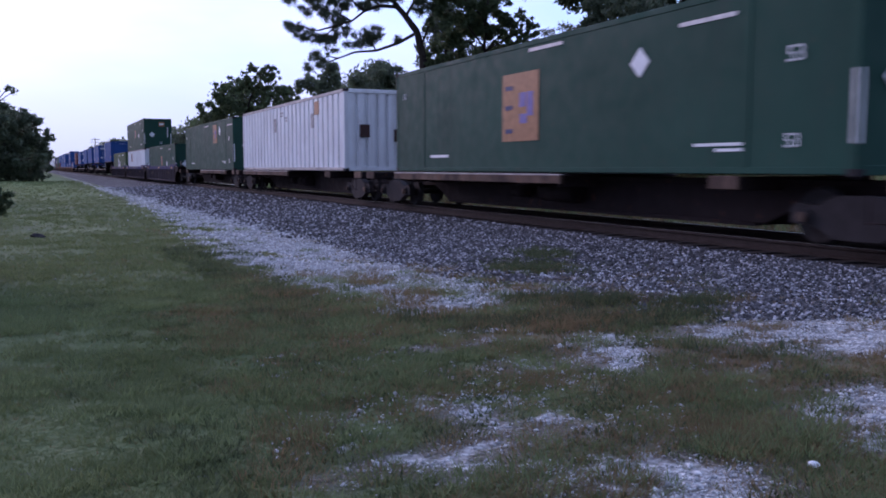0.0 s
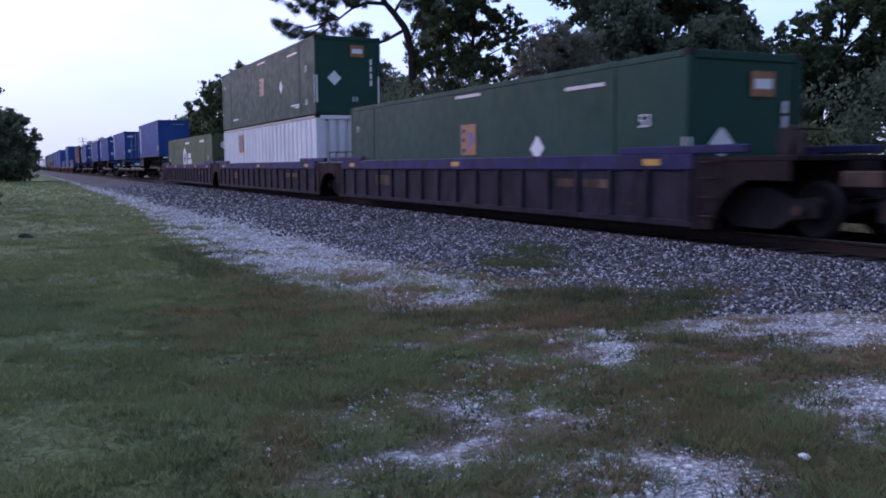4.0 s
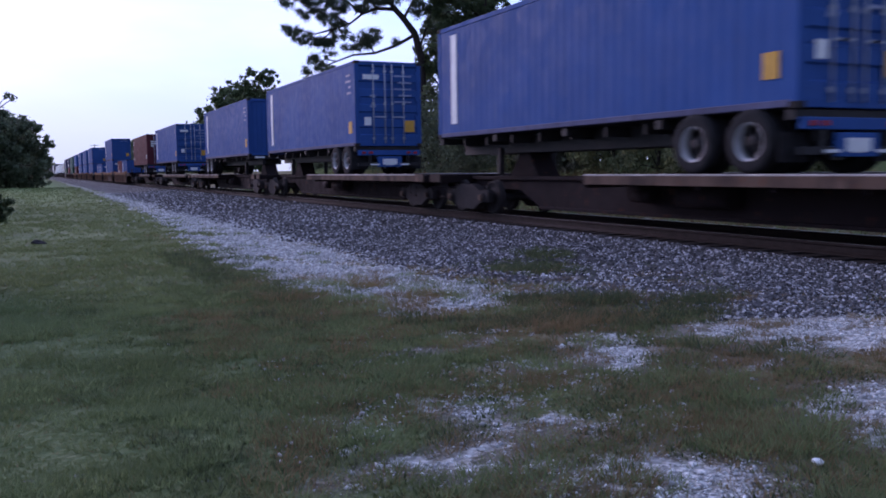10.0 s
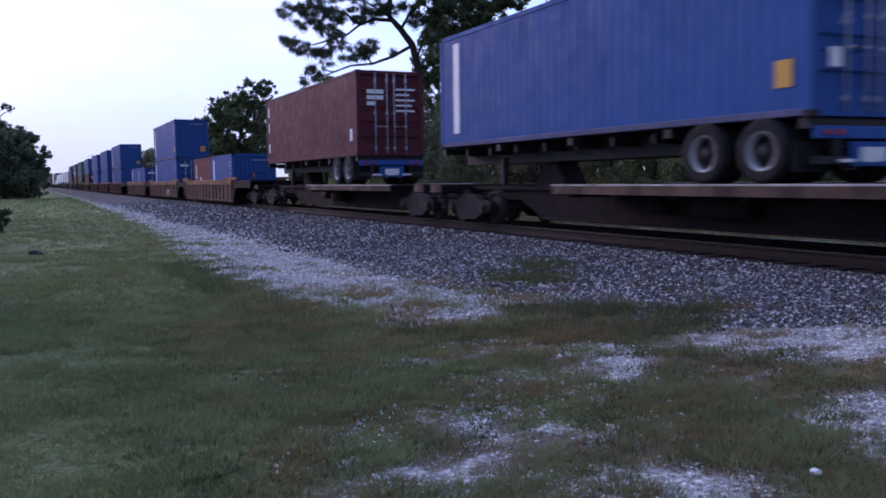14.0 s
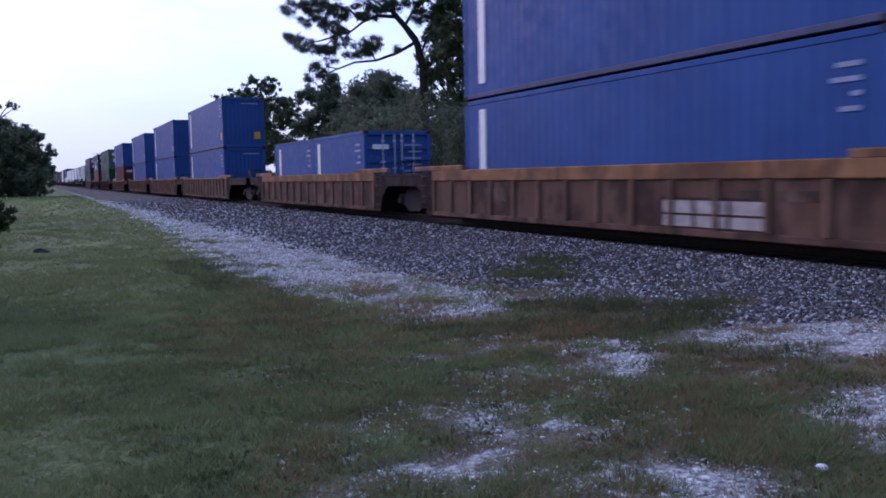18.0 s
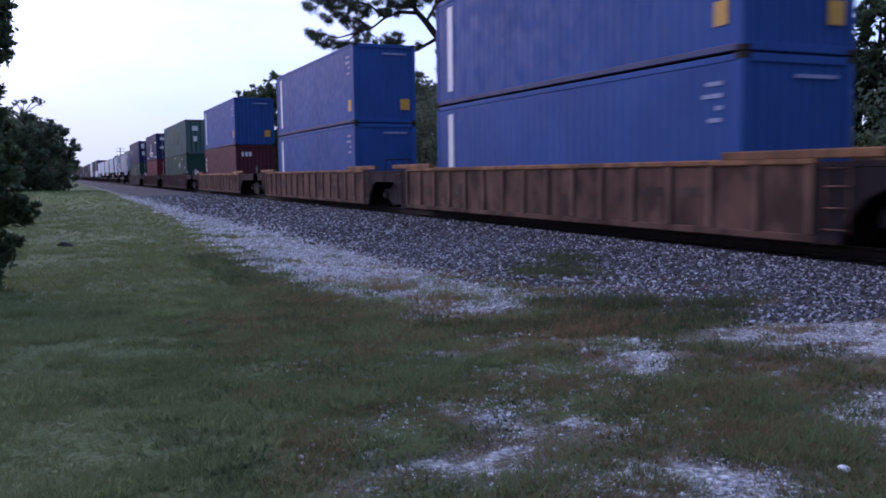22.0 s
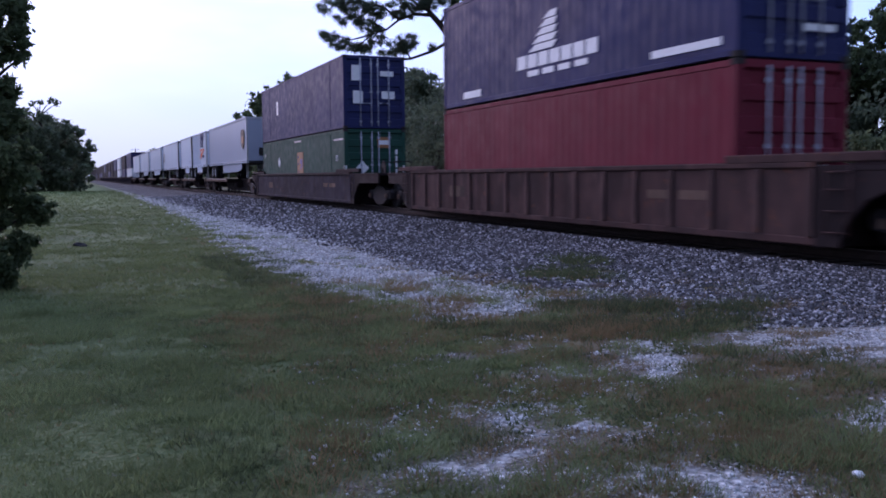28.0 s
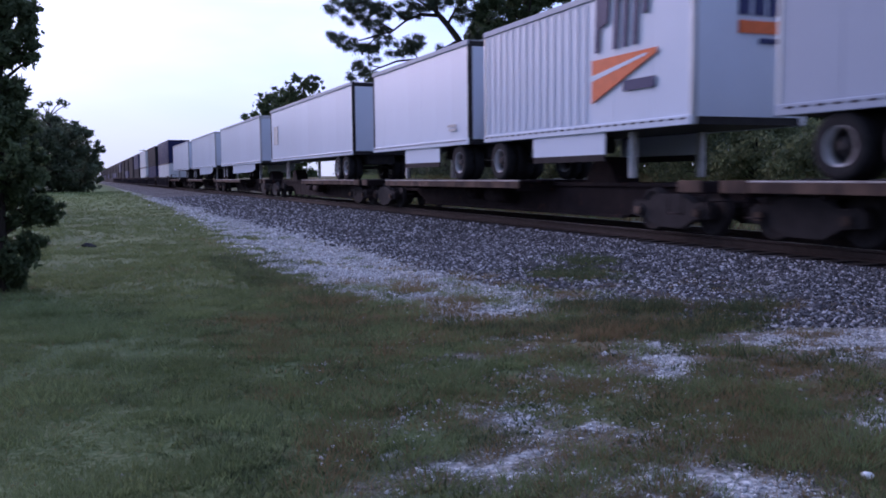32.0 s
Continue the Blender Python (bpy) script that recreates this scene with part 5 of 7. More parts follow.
def mark_domestic(root, panel=True, diamond=True, small=False, at=None, placard=None):
    """Markings of the long domestic containers."""
    L, W, H = size_of(root)
    if panel:
        mark_panel(root, *(at or ((-0.3, 1.62, 0.52) if small else (0.78, 1.48, 1.05))))
    for y, z in ((-7.9 if at else -5.8, H - 0.36), (-0.9, H - 0.18)):
        sticker(root, "print_bar", "hub", "side", y, y + 1.3, z - 0.07, z, W, L)
    print_bars(root, "side", -6.1, 0.52, (1.2, 0.7), W, L, h=0.05, gap=0.09)
    sticker(root, "print_bar", "mark", "side", 4.5, 5.6, 0.40, 0.47, W, L)
    letters(root, "53", 0.34, "side", -L / 2 + 1.25, H - 1.25, W, L)
    letters(root, "53", 0.30, "side", -L / 2 + 1.25, 0.42, W, L)
    letters(root, "53", 0.24, "side", L / 2 - 0.55, H - 0.8, W, L)
    for face, a in (("side", -L / 2 + 0.05), ("end", -W / 2 + 0.03), ("end", W / 2 - 0.12)):
        sticker(root, "reflective_strip", "hub" if face == "side" else "mark", face, a, a + 0.06, 0.45, 1.45, W, L, "pale reflective strip")
    if diamond:
        for face, a in (("side", placard if placard else at[0] - 1.43 if at else -3.45), ("end", -0.55)):
            d, pz = 0.27, (1.35 if small else at[1] + 0.13 if at else 2.0) if face == "side" else 1.35
            bm = prism(((a - d, pz), (a, pz - d), (a + d, pz), (a, pz + d)), -W / 2 - 0.006, -W / 2 + 0.01) if face == "side" else bmesh.new()
            if face == "end":
                f = [bm.verts.new((a + x, -L / 2 - 0.006, 1.35 + zz)) for x, zz in ((-d, 0), (0, -d), (d, 0), (0, d))]
                b = [bm.verts.new((a + x, -L / 2 + 0.01, 1.35 + zz)) for x, zz in ((-d, 0), (0, -d), (d, 0), (0, d))]
                bm.faces.new(f)
                bm.faces.new(b[::-1])
                for k in range(4):
                    bm.faces.new((f[k], b[k], b[(k + 1) % 4], f[(k + 1) % 4]))
                bmesh.ops.recalc_face_normals(bm, faces=bm.faces)
            part("placard", bm, M["mark"], root, "white diamond placard")
    if panel:
        sticker(root, "end_panel", "logo_orange", "end", 0.10, 0.62, H - 0.75, H - 0.32, W, L, "small ochre panel")
        sticker(root, "print_bar", "mark", "end", 0.16, 0.56, H - 0.62, H - 0.45, W + 0.004, L + 0.012)
    letters(root, "53", 0.26, "end", 0.12, 0.5, W, L)
    for k in range(4):
        sticker(root, "print_bar", "mark", "end", 0.86, 0.94, 1.1 + 0.26 * k, 1.3 + 0.26 * k, W, L)
    return root


# ---------------------------------------------------------------- train: road wheels under chassis and trailers
def road_wheels(root, ys, zc, r=0.50):
    tyre = shared("tyre", lambda: lathe_x(bmesh.new(), ((-0.13, 0.30), (-0.14, 0.40), (-0.13, 0.475), (-0.09, 0.50), (0.09, 0.50), (0.13, 0.475), (0.14, 0.40), (0.13, 0.30)), 24, caps=False), M["rubber"])
    rim = shared("rim", lambda: lathe_x(bmesh.new(), ((-0.128, 0.304), (-0.122, 0.278), (0.07, 0.262), (0.07, 0.302)), 24, caps=False), M["rim"])
    drum = shared("wheel_hub", lambda: lathe_x(bmesh.new(), ((0.06, 0.262), (0.06, 0.16), (-0.03, 0.13), (-0.05, 0.09), (-0.09, 0.08), (-0.09, 0.0001), (0.1, 0.0001), (0.1, 0.26)), 18), M["chassis"])
    axle = shared("axle", lambda: tubes(((-1.1, 0, 0), (1.1, 0, 0), 0.07)), M["chassis"])
    for y in ys:
        ax = part("axle", axle, M["chassis"], root, at=(0, y, zc))
        for x, flip in ((-1.12, 0), (-0.80, 1), (0.80, 0), (1.12, 1)):
            for nm, me, mt in (("tyre", tyre, "rubber"), ("rim", rim, "rim"), ("hub", drum, "chassis")):
                w = part(nm, me, M[mt], ax, at=(x, 0, 0))
                w.rotation_euler = (0, 0, math.pi * flip)


DECK = 1.36


def chassis(u_lead, z_top, L=12.19, wheels="lead"):
    """A skeletal container chassis standing on the railcar deck."""
    root = tagged(new("container_chassis"), "black skeletal road chassis with twin tyres on the railcar", "chassis", "container chassis")
    top = z_top - DECK
    s = -1 if wheels == "lead" else 1
    for x in (-0.42, 0.42):
        part("frame_rail", boxes((x - 0.06, x + 0.06, -L / 2 + 0.1, L / 2 - 0.1, top - 0.44, top - 0.02), bevel=0.01), M["chassis"], root)
    member = shared("cross_member", lambda: boxes((-1.05, 1.05, -0.04, 0.04, -0.22, -0.02)), M["chassis"])
    for k in range(9):
        part("cross_member", member, M["chassis"], root, at=(0, -L / 2 + 1.2 + k * (L - 2.4) / 8, top))
    for y in (-L / 2 + 0.15, -3.0, 0.0, 3.0, L / 2 - 0.15):
        part("bolster", boxes((-1.2, 1.2, y - 0.09, y + 0.09, top - 0.16, top), bevel=0.01), M["chassis"], root)
    road_wheels(root, (s * (L / 2 - 0.9), s * (L / 2 - 2.15)), 0.50)
    for x in (-1.0, 1.0):
        part("mud_flap", boxes((x - 0.3, x + 0.3, s * (L / 2 - 0.25) - 0.01, s * (L / 2 - 0.25) + 0.01, 0.18, 0.62)), M["rubber"], root)
        part("landing_leg", boxes((x * 0.75 - 0.07, x * 0.75 + 0.07, -s * (L / 2 - 2.6) - 0.07, -s * (L / 2 - 2.6) + 0.07, 0.0, top - 0.3), bevel=0.01), M["chassis"], root)
    part("bumper", boxes((-1.15, 1.15, s * (L / 2 - 0.02) - 0.05, s * (L / 2 - 0.02) + 0.05, 0.28, 0.40), (-0.75, -0.65, s * (L / 2 - 0.02) - 0.05, s * (L / 2 - 0.02) + 0.05, 0.35, top - 0.2), (0.65, 0.75, s * (L / 2 - 0.02) - 0.05, s * (L / 2 - 0.02) + 0.05, 0.35, top - 0.2), bevel=0.008), M["chassis"], root)
    y = s * (L / 2 + 0.0)
    part("light_bar", boxes((-1.15, 1.15, y - 0.05, y + 0.04, top - 0.30, top - 0.12), bevel=0.01), M["blue"], root, "blue rear light bar")
    if wheels == "lead":
        for x in (-0.95, -0.7, 0.7, 0.95):
            part("tail_lamp", boxes((x - 0.07, x + 0.07, y - 0.075, y - 0.05, top - 0.25, top - 0.17), bevel=0.01), M["lamp_red"], root, "red lens")
        part("plate", boxes((-0.26, 0.26, y - 0.07, y - 0.05, top - 0.62, top - 0.42)), M["mark"], root, "pale plate")
        part("plate_box", boxes((-0.45, 0.45, y - 0.05, y + 0.02, top - 0.70, top - 0.34), bevel=0.01), M["blue"], root)
        for x in (-0.55, 0.0, 0.55):
            part("reflector", boxes((x - 0.16, x + 0.16, y - 0.062, y - 0.05, 0.31, 0.36)), M["mark"], root)
    else:
        part("tail_plate", boxes((-0.9, -0.4, -y - 0.02, -y + 0.02, top - 0.12, top - 0.02), (0.2, 0.8, -y - 0.02, -y + 0.02, top - 0.12, top - 0.02)), M["mark"], root)
    return ride(root, u_lead + L / 2, DECK)


def trailer(u_lead, L, label, wheels="trail", z0=2.35, z1=5.22, W=2.59, skirt=None, dark_frame=False, coat="trailer"):
    """A box semi-trailer standing on the railcar deck; z0 and z1: foot and top of the body."""
    root = tagged(new("semi_trailer"), label, "trailer", "white road trailers on the train")
    b, t = z0 - DECK, z1 - DECK
    s = -1 if wheels == "lead" else 1
    h = t - b
    n = round(L / 1.22)
    pan = shared(("trailer_panel", coat, round(L, 2)), lambda: boxes((0, 0.03, -L / (2 * n) + 0.004, L / (2 * n) - 0.004, 0, h - 0.30), bevel=0.003), M[coat])
    for sx in (-1, 1):
        for k in range(n):
            part("side_panel", pan, M[coat], root, at=(sx * (W / 2 - 0.02) - (0.0 if sx < 0 else 0.03), -L / 2 + (k + 0.5) * L / n, b + 0.17))
        part("top_rail", boxes((sx * W / 2 - 0.03, sx * W / 2 + 0.03, -L / 2, L / 2, t - 0.14, t), bevel=0.015), M["trailer_rail"], root, "dull aluminium rail")
        part("bottom_rail", boxes((sx * W / 2 - 0.03, sx * W / 2 + 0.03, -L / 2, L / 2, b, b + 0.18), bevel=0.015), M[coat], root)
        riv = bmesh.new()
        for k in range(int(L / 0.3)):
            y = -L / 2 + 0.15 + 0.3 * k
            box(riv, sx * (W / 2 + 0.03) - 0.008, sx * (W / 2 + 0.03) + 0.008, y, y + 0.16, b + 0.10, b + 0.135)
        tagged(part("marker_strip", riv, M["steel"], root), kind="stuff")
    part("roof", boxes((-W / 2 + 0.03, W / 2 - 0.03, -L / 2, L / 2, t - 0.05, t - 0.01)), M["alu"], root)
    part("floor", boxes((-W / 2 + 0.04, W / 2 - 0.04, -L / 2 + 0.03, L / 2 - 0.03, b + 0.01, b + 0.15)), M["chassis"], root)
    fm = "chassis" if dark_frame else "alu"
    for sy in (-1, 1):
        part("end_wall", boxes((-W / 2 + 0.12, W / 2 - 0.12, sy * (L / 2 - 0.03) - 0.02, sy * (L / 2 - 0.03) + 0.02, b + 0.15, t - 0.14)), M[coat], root)
        for sx in (-1, 1):
            part("corner_post", boxes((sx * (W / 2 - 0.06) - 0.065, sx * (W / 2 - 0.06) + 0.065, sy * (L / 2 - 0.04) - 0.045, sy * (L / 2 - 0.04) + 0.045, b, t), bevel=0.02), M[fm], root)
        part("end_header", boxes((-W / 2 + 0.12, W / 2 - 0.12, sy * (L / 2 - 0.04) - 0.045, sy * (L / 2 - 0.04) + 0.045, t - 0.18, t - 0.02), bevel=0.015), M[fm], root)
    if wheels == "lead":
        for x in (-0.02, 0.02):
            part("door_edge", boxes((x - 0.015, x + 0.015, -L / 2 - 0.006, -L / 2 + 0.02, b + 0.18, t - 0.18)), M["steel"], root)
    road_wheels(root, (s * (L / 2 - 1.2), s * (L / 2 - 2.45)) if L > 10 else (s * (L / 2 - 0.8),), 0.50)
    part("slider_frame", boxes((-0.55, 0.55, min(s * (L / 2 - 0.3), s * (L / 2 - 3.4)), max(s * (L / 2 - 0.3), s * (L / 2 - 3.4)), 0.62, b + 0.02), bevel=0.02), M["chassis"], root)
    for x in (-0.85, 0.85):
        part("landing_leg", boxes((x - 0.07, x + 0.07, -s * (L / 2 - 2.4) - 0.07, -s * (L / 2 - 2.4) + 0.07, 0.05, b), bevel=0.01), M["hub"], root, "pale landing leg")
    if skirt:
        (ya, yb), zb = skirt, 0.42
        for sx in (-1, 1):
            pts = ((ya + 1.6, zb + 0.05), (yb, zb), (yb, b + 0.02), (ya, b + 0.02), (ya, b - 0.35)) if L > 10 else ((ya, zb + 0.12), (yb, zb + 0.12), (yb, b + 0.02), (ya, b + 0.02))
            part("side_skirt", prism(pts, sx * (W / 2 - 0.05) - 0.012, sx * (W / 2 - 0.05) + 0.012), M[coat], root, "white side skirt")
            if L < 10:
                part("skirt_edge", boxes((sx * (W / 2 - 0.05) - 0.014, sx * (W / 2 - 0.05) + 0.014, ya, yb, zb - 0.02, zb + 0.118)), M["steel"], root, "dark rubber edge")
    root["L"], root["W"], root["H"] = L, W, t
    return ride(root, u_lead + L / 2, DECK)


# ---------------------------------------------------------------- train: railcars
WHEEL_R = 0.42


def bogie(root, y, zoff=0.0):
    """A two-axle truck: bolster > side frames, spring nests, wheelsets."""
    zc = RAIL_TOP + WHEEL_R

    def side_frame():
        bm = prism(((-1.15, 0.12), (-1.05, 0.2), (-0.7, 0.16), (-0.35, 0.32), (0.35, 0.32), (0.7, 0.16), (1.05, 0.2), (1.15, 0.12), (1.15, -0.1), (0.75, -0.12), (0.38, -0.30), (-0.38, -0.30), (-0.75, -0.12), (-1.15, -0.1)), -0.09, 0.09)
        for yy in (-0.88, 0.88):
            tube(bm, (-0.14, yy, 0), (0.1, yy, 0), 0.13, 0.13, n=12)
        return bm

    def wheelset():
        bm = tubes(((-1.12, 0, 0), (1.12, 0, 0), 0.08), n=12)
        for sx in (-1, 1):
            prof = [(0.06, 0.0001), (0.06, 0.13), (0.02, 0.16), (0.02, 0.33), (0.055, 0.36), (0.065, 0.40), (0.0, WHEEL_R), (-0.05, WHEEL_R + 0.004), (-0.06, 0.445), (-0.075, 0.445), (-0.085, 0.36), (-0.05, 0.33), (-0.05, 0.16), (-0.08, 0.13), (-0.08, 0.0001)]
            lathe_x(bm, [(sx * (0.7525 + p), r) for p, r in prof][::1 if sx < 0 else -1], 20)
        return bm
    b = part("bogie", shared("bogie_bolster", lambda: boxes((-1.0, 1.0, -0.2, 0.2, -0.02, 0.26), (-0.25, 0.25, -0.25, 0.25, 0.26, 0.34), bevel=0.03), M["steel"]), M["steel"], root, "grimy cast steel truck", at=(0, y, zc))
    for sx in (-1, 1):
        part("side_frame", shared("side_frame", side_frame, M["steel"]), M["steel"], b, at=(sx * 1.0, 0, 0))
        part("spring_nest", shared("spring_nest", lambda: tubes(*[((0, yy, -0.24), (0, yy, 0.06), 0.055) for yy in (-0.16, 0.0, 0.16)], n=10), M["frame"]), M["frame"], b, at=(sx * 1.0, 0, 0))
    # caps coloured paler than the truck to stand for their metal glint
    cap = shared("bearing_cap", lambda: tubes(((-0.05, 0, 0), (0.05, 0, 0), 0.075), n=12), M["deck"])
    for sx in (-1, 1):
        for sy in (-0.88, 0.88):
            part("bearing_cap", cap, M["deck"], b, "bearing cap, its glint put into a paler colour", at=(sx * 1.15, sy, 0))
    for sy in (-0.88, 0.88):
        w = part("wheelset", shared("wheelset", wheelset, M["steel"]), M["steel"], b, "steel wheels on an axle", at=(0, sy, 0))
        WHEELS.append((w, sy))
    return b


def coupler(root, y, s):
    part("coupler", shared("coupler_%d" % s, lambda: boxes((-0.09, 0.09, min(0, s * 0.75), max(0, s * 0.75), -0.1, 0.1), (-0.17, 0.13, min(s * 0.65, s * 0.95), max(s * 0.65, s * 0.95), -0.16, 0.16), bevel=0.03), M["steel"]), M["steel"], root, at=(0, y, RAIL_TOP + 0.75))
    part("brake_hose", shared("brake_hose_%d" % s, lambda: tubes(((0.35, 0, 0.0), (0.38, s * 0.35, -0.25), 0.03), ((0.38, s * 0.35, -0.25), (0.36, s * 0.75, -0.15), 0.03)), M["rubber"]), M["rubber"], root, at=(0, y, RAIL_TOP + 0.65))


def spine_car(u0, u1, plate, label="dark brown spine car carrying intermodal loads", arms=()):
    """Spine railcar from u0 to u1; plate: the stretch of the wheel platforms, along the train; arms: cross arms."""
    root = tagged(new("spine_car"), label, "railcar", "railcars")
    c = (u0 + u1) / 2
    h = (u1 - u0) / 2
    prof = ((-h + 0.2, 1.30), (h - 0.2, 1.30), (h - 0.2, 0.98), (h - 2.9, 0.98), (h - 3.9, 0.55), (-h + 3.9, 0.55), (-h + 2.9, 0.98), (-h + 0.2, 0.98))
    part("centre_sill", prism(prof, -0.36, 0.36), M["frame"], root)
    for sx in (-1, 1):
        web = shared(("sill_flange", round(h, 2)), lambda: boxes((-0.06, 0.06, -h + 3.9, h - 3.9, 0.535, 0.60), (-0.06, 0.06, -h + 0.3, h - 0.3, 1.22, 1.31), bevel=0.01), M["frame"])
        part("sill_flange", web, M["frame"], root, at=(sx * 0.40, 0, 0))
    a, b = plate[0] - c, plate[1] - c
    for sx in (-1, 1):
        x0, x1 = sorted((sx * 0.48, sx * 1.48))
        part("wheel_platform", boxes((x0, x1, a, b, DECK - 0.05, DECK - 0.002), bevel=0.008), M["frame"], root, "flat steel tyre platform")
        x0, x1 = sorted((sx * 1.42, sx * 1.50))
        part("platform_edge", boxes((x0, x1, a, b, DECK - 0.19, DECK - 0.022), bevel=0.008), M["deck"], root, "worn brown edge of the platform")
        part("edge_strip", boxes((x0, x1, a, b, DECK - 0.022, DECK + 0.01), bevel=0.006), M["worn"], root, "scuffed pale lip of the platform")
        for k in range(int((b - a) / 1.6) + 1):
            y = a + 0.2 + k * 1.6
            part("platform_bracket", prism(((y - 0.04, DECK - 0.05), (y + 0.04, DECK - 0.05), (y + 0.04, DECK - 0.26), (y - 0.04, DECK - 0.26)), min(sx * 0.4, sx * 1.42), max(sx * 0.4, sx * 1.42)), M["frame"], root)
    for y in (-h + 0.35, h - 0.35) + tuple(v - c for v in arms):
        part("cross_arm", boxes((-1.45, 1.45, y - 0.16, y + 0.16, DECK - 0.22, DECK - 0.002), bevel=0.02), M["frame"], root)
        for sx in (-1, 1):
            part("arm_end", boxes((sx * 1.47 - 0.025, sx * 1.47 + 0.025, y - 0.32, y + 0.32, DECK - 0.20, DECK + 0.01), bevel=0.01), M["deck"], root, "worn brown arm end")
    hy = b - 1.0 if plate[0] - u0 > u1 - plate[1] else a + 1.0
    hy = -hy * 0.8
    part("hitch", prism(((hy - 0.7, DECK - 0.08), (hy + 0.7, DECK - 0.08), (hy + 0.22, DECK + 0.52), (hy - 0.22, DECK + 0.52)), -0.3, 0.3), M["frame"], root, "folding trailer hitch") if not arms else None
    for s in (-1, 1):
        bogie(root, s * (h - 1.45))
        coupler(root, s * (h - 0.25), s)
        part("uncoupling_lever", tubes(((-1.3, s * (h - 0.12), 1.0), (0.0, s * (h - 0.12), 1.0), 0.015), ((-1.3, s * (h - 0.12), 1.0), (-1.3, s * (h - 0.12), 0.75), 0.015), n=6), M["frame"], root)
        part("grab_iron", tubes(((-1.44, s * (h - 0.6), 0.75), (-1.44, s * (h - 0.6), 1.15), 0.014), ((-1.44, s * (h - 1.0), 0.75), (-1.44, s * (h - 1.0), 1.15), 0.014), ((-1.44, s * (h - 0.6), 0.78), (-1.44, s * (h - 1.0), 0.78), 0.014), n=6), M["frame"], root)
    part("brake_reservoir", tubes(((-0.6, -0.9, 0.95), (-0.6, 0.4, 0.95), 0.2), n=14), M["frame"], root)
    part("brake_cylinder", tubes(((-0.58, 1.2, 0.95), (-0.58, 1.8, 0.95), 0.14), n=12), M["frame"], root)
    return ride(root, c, 0)


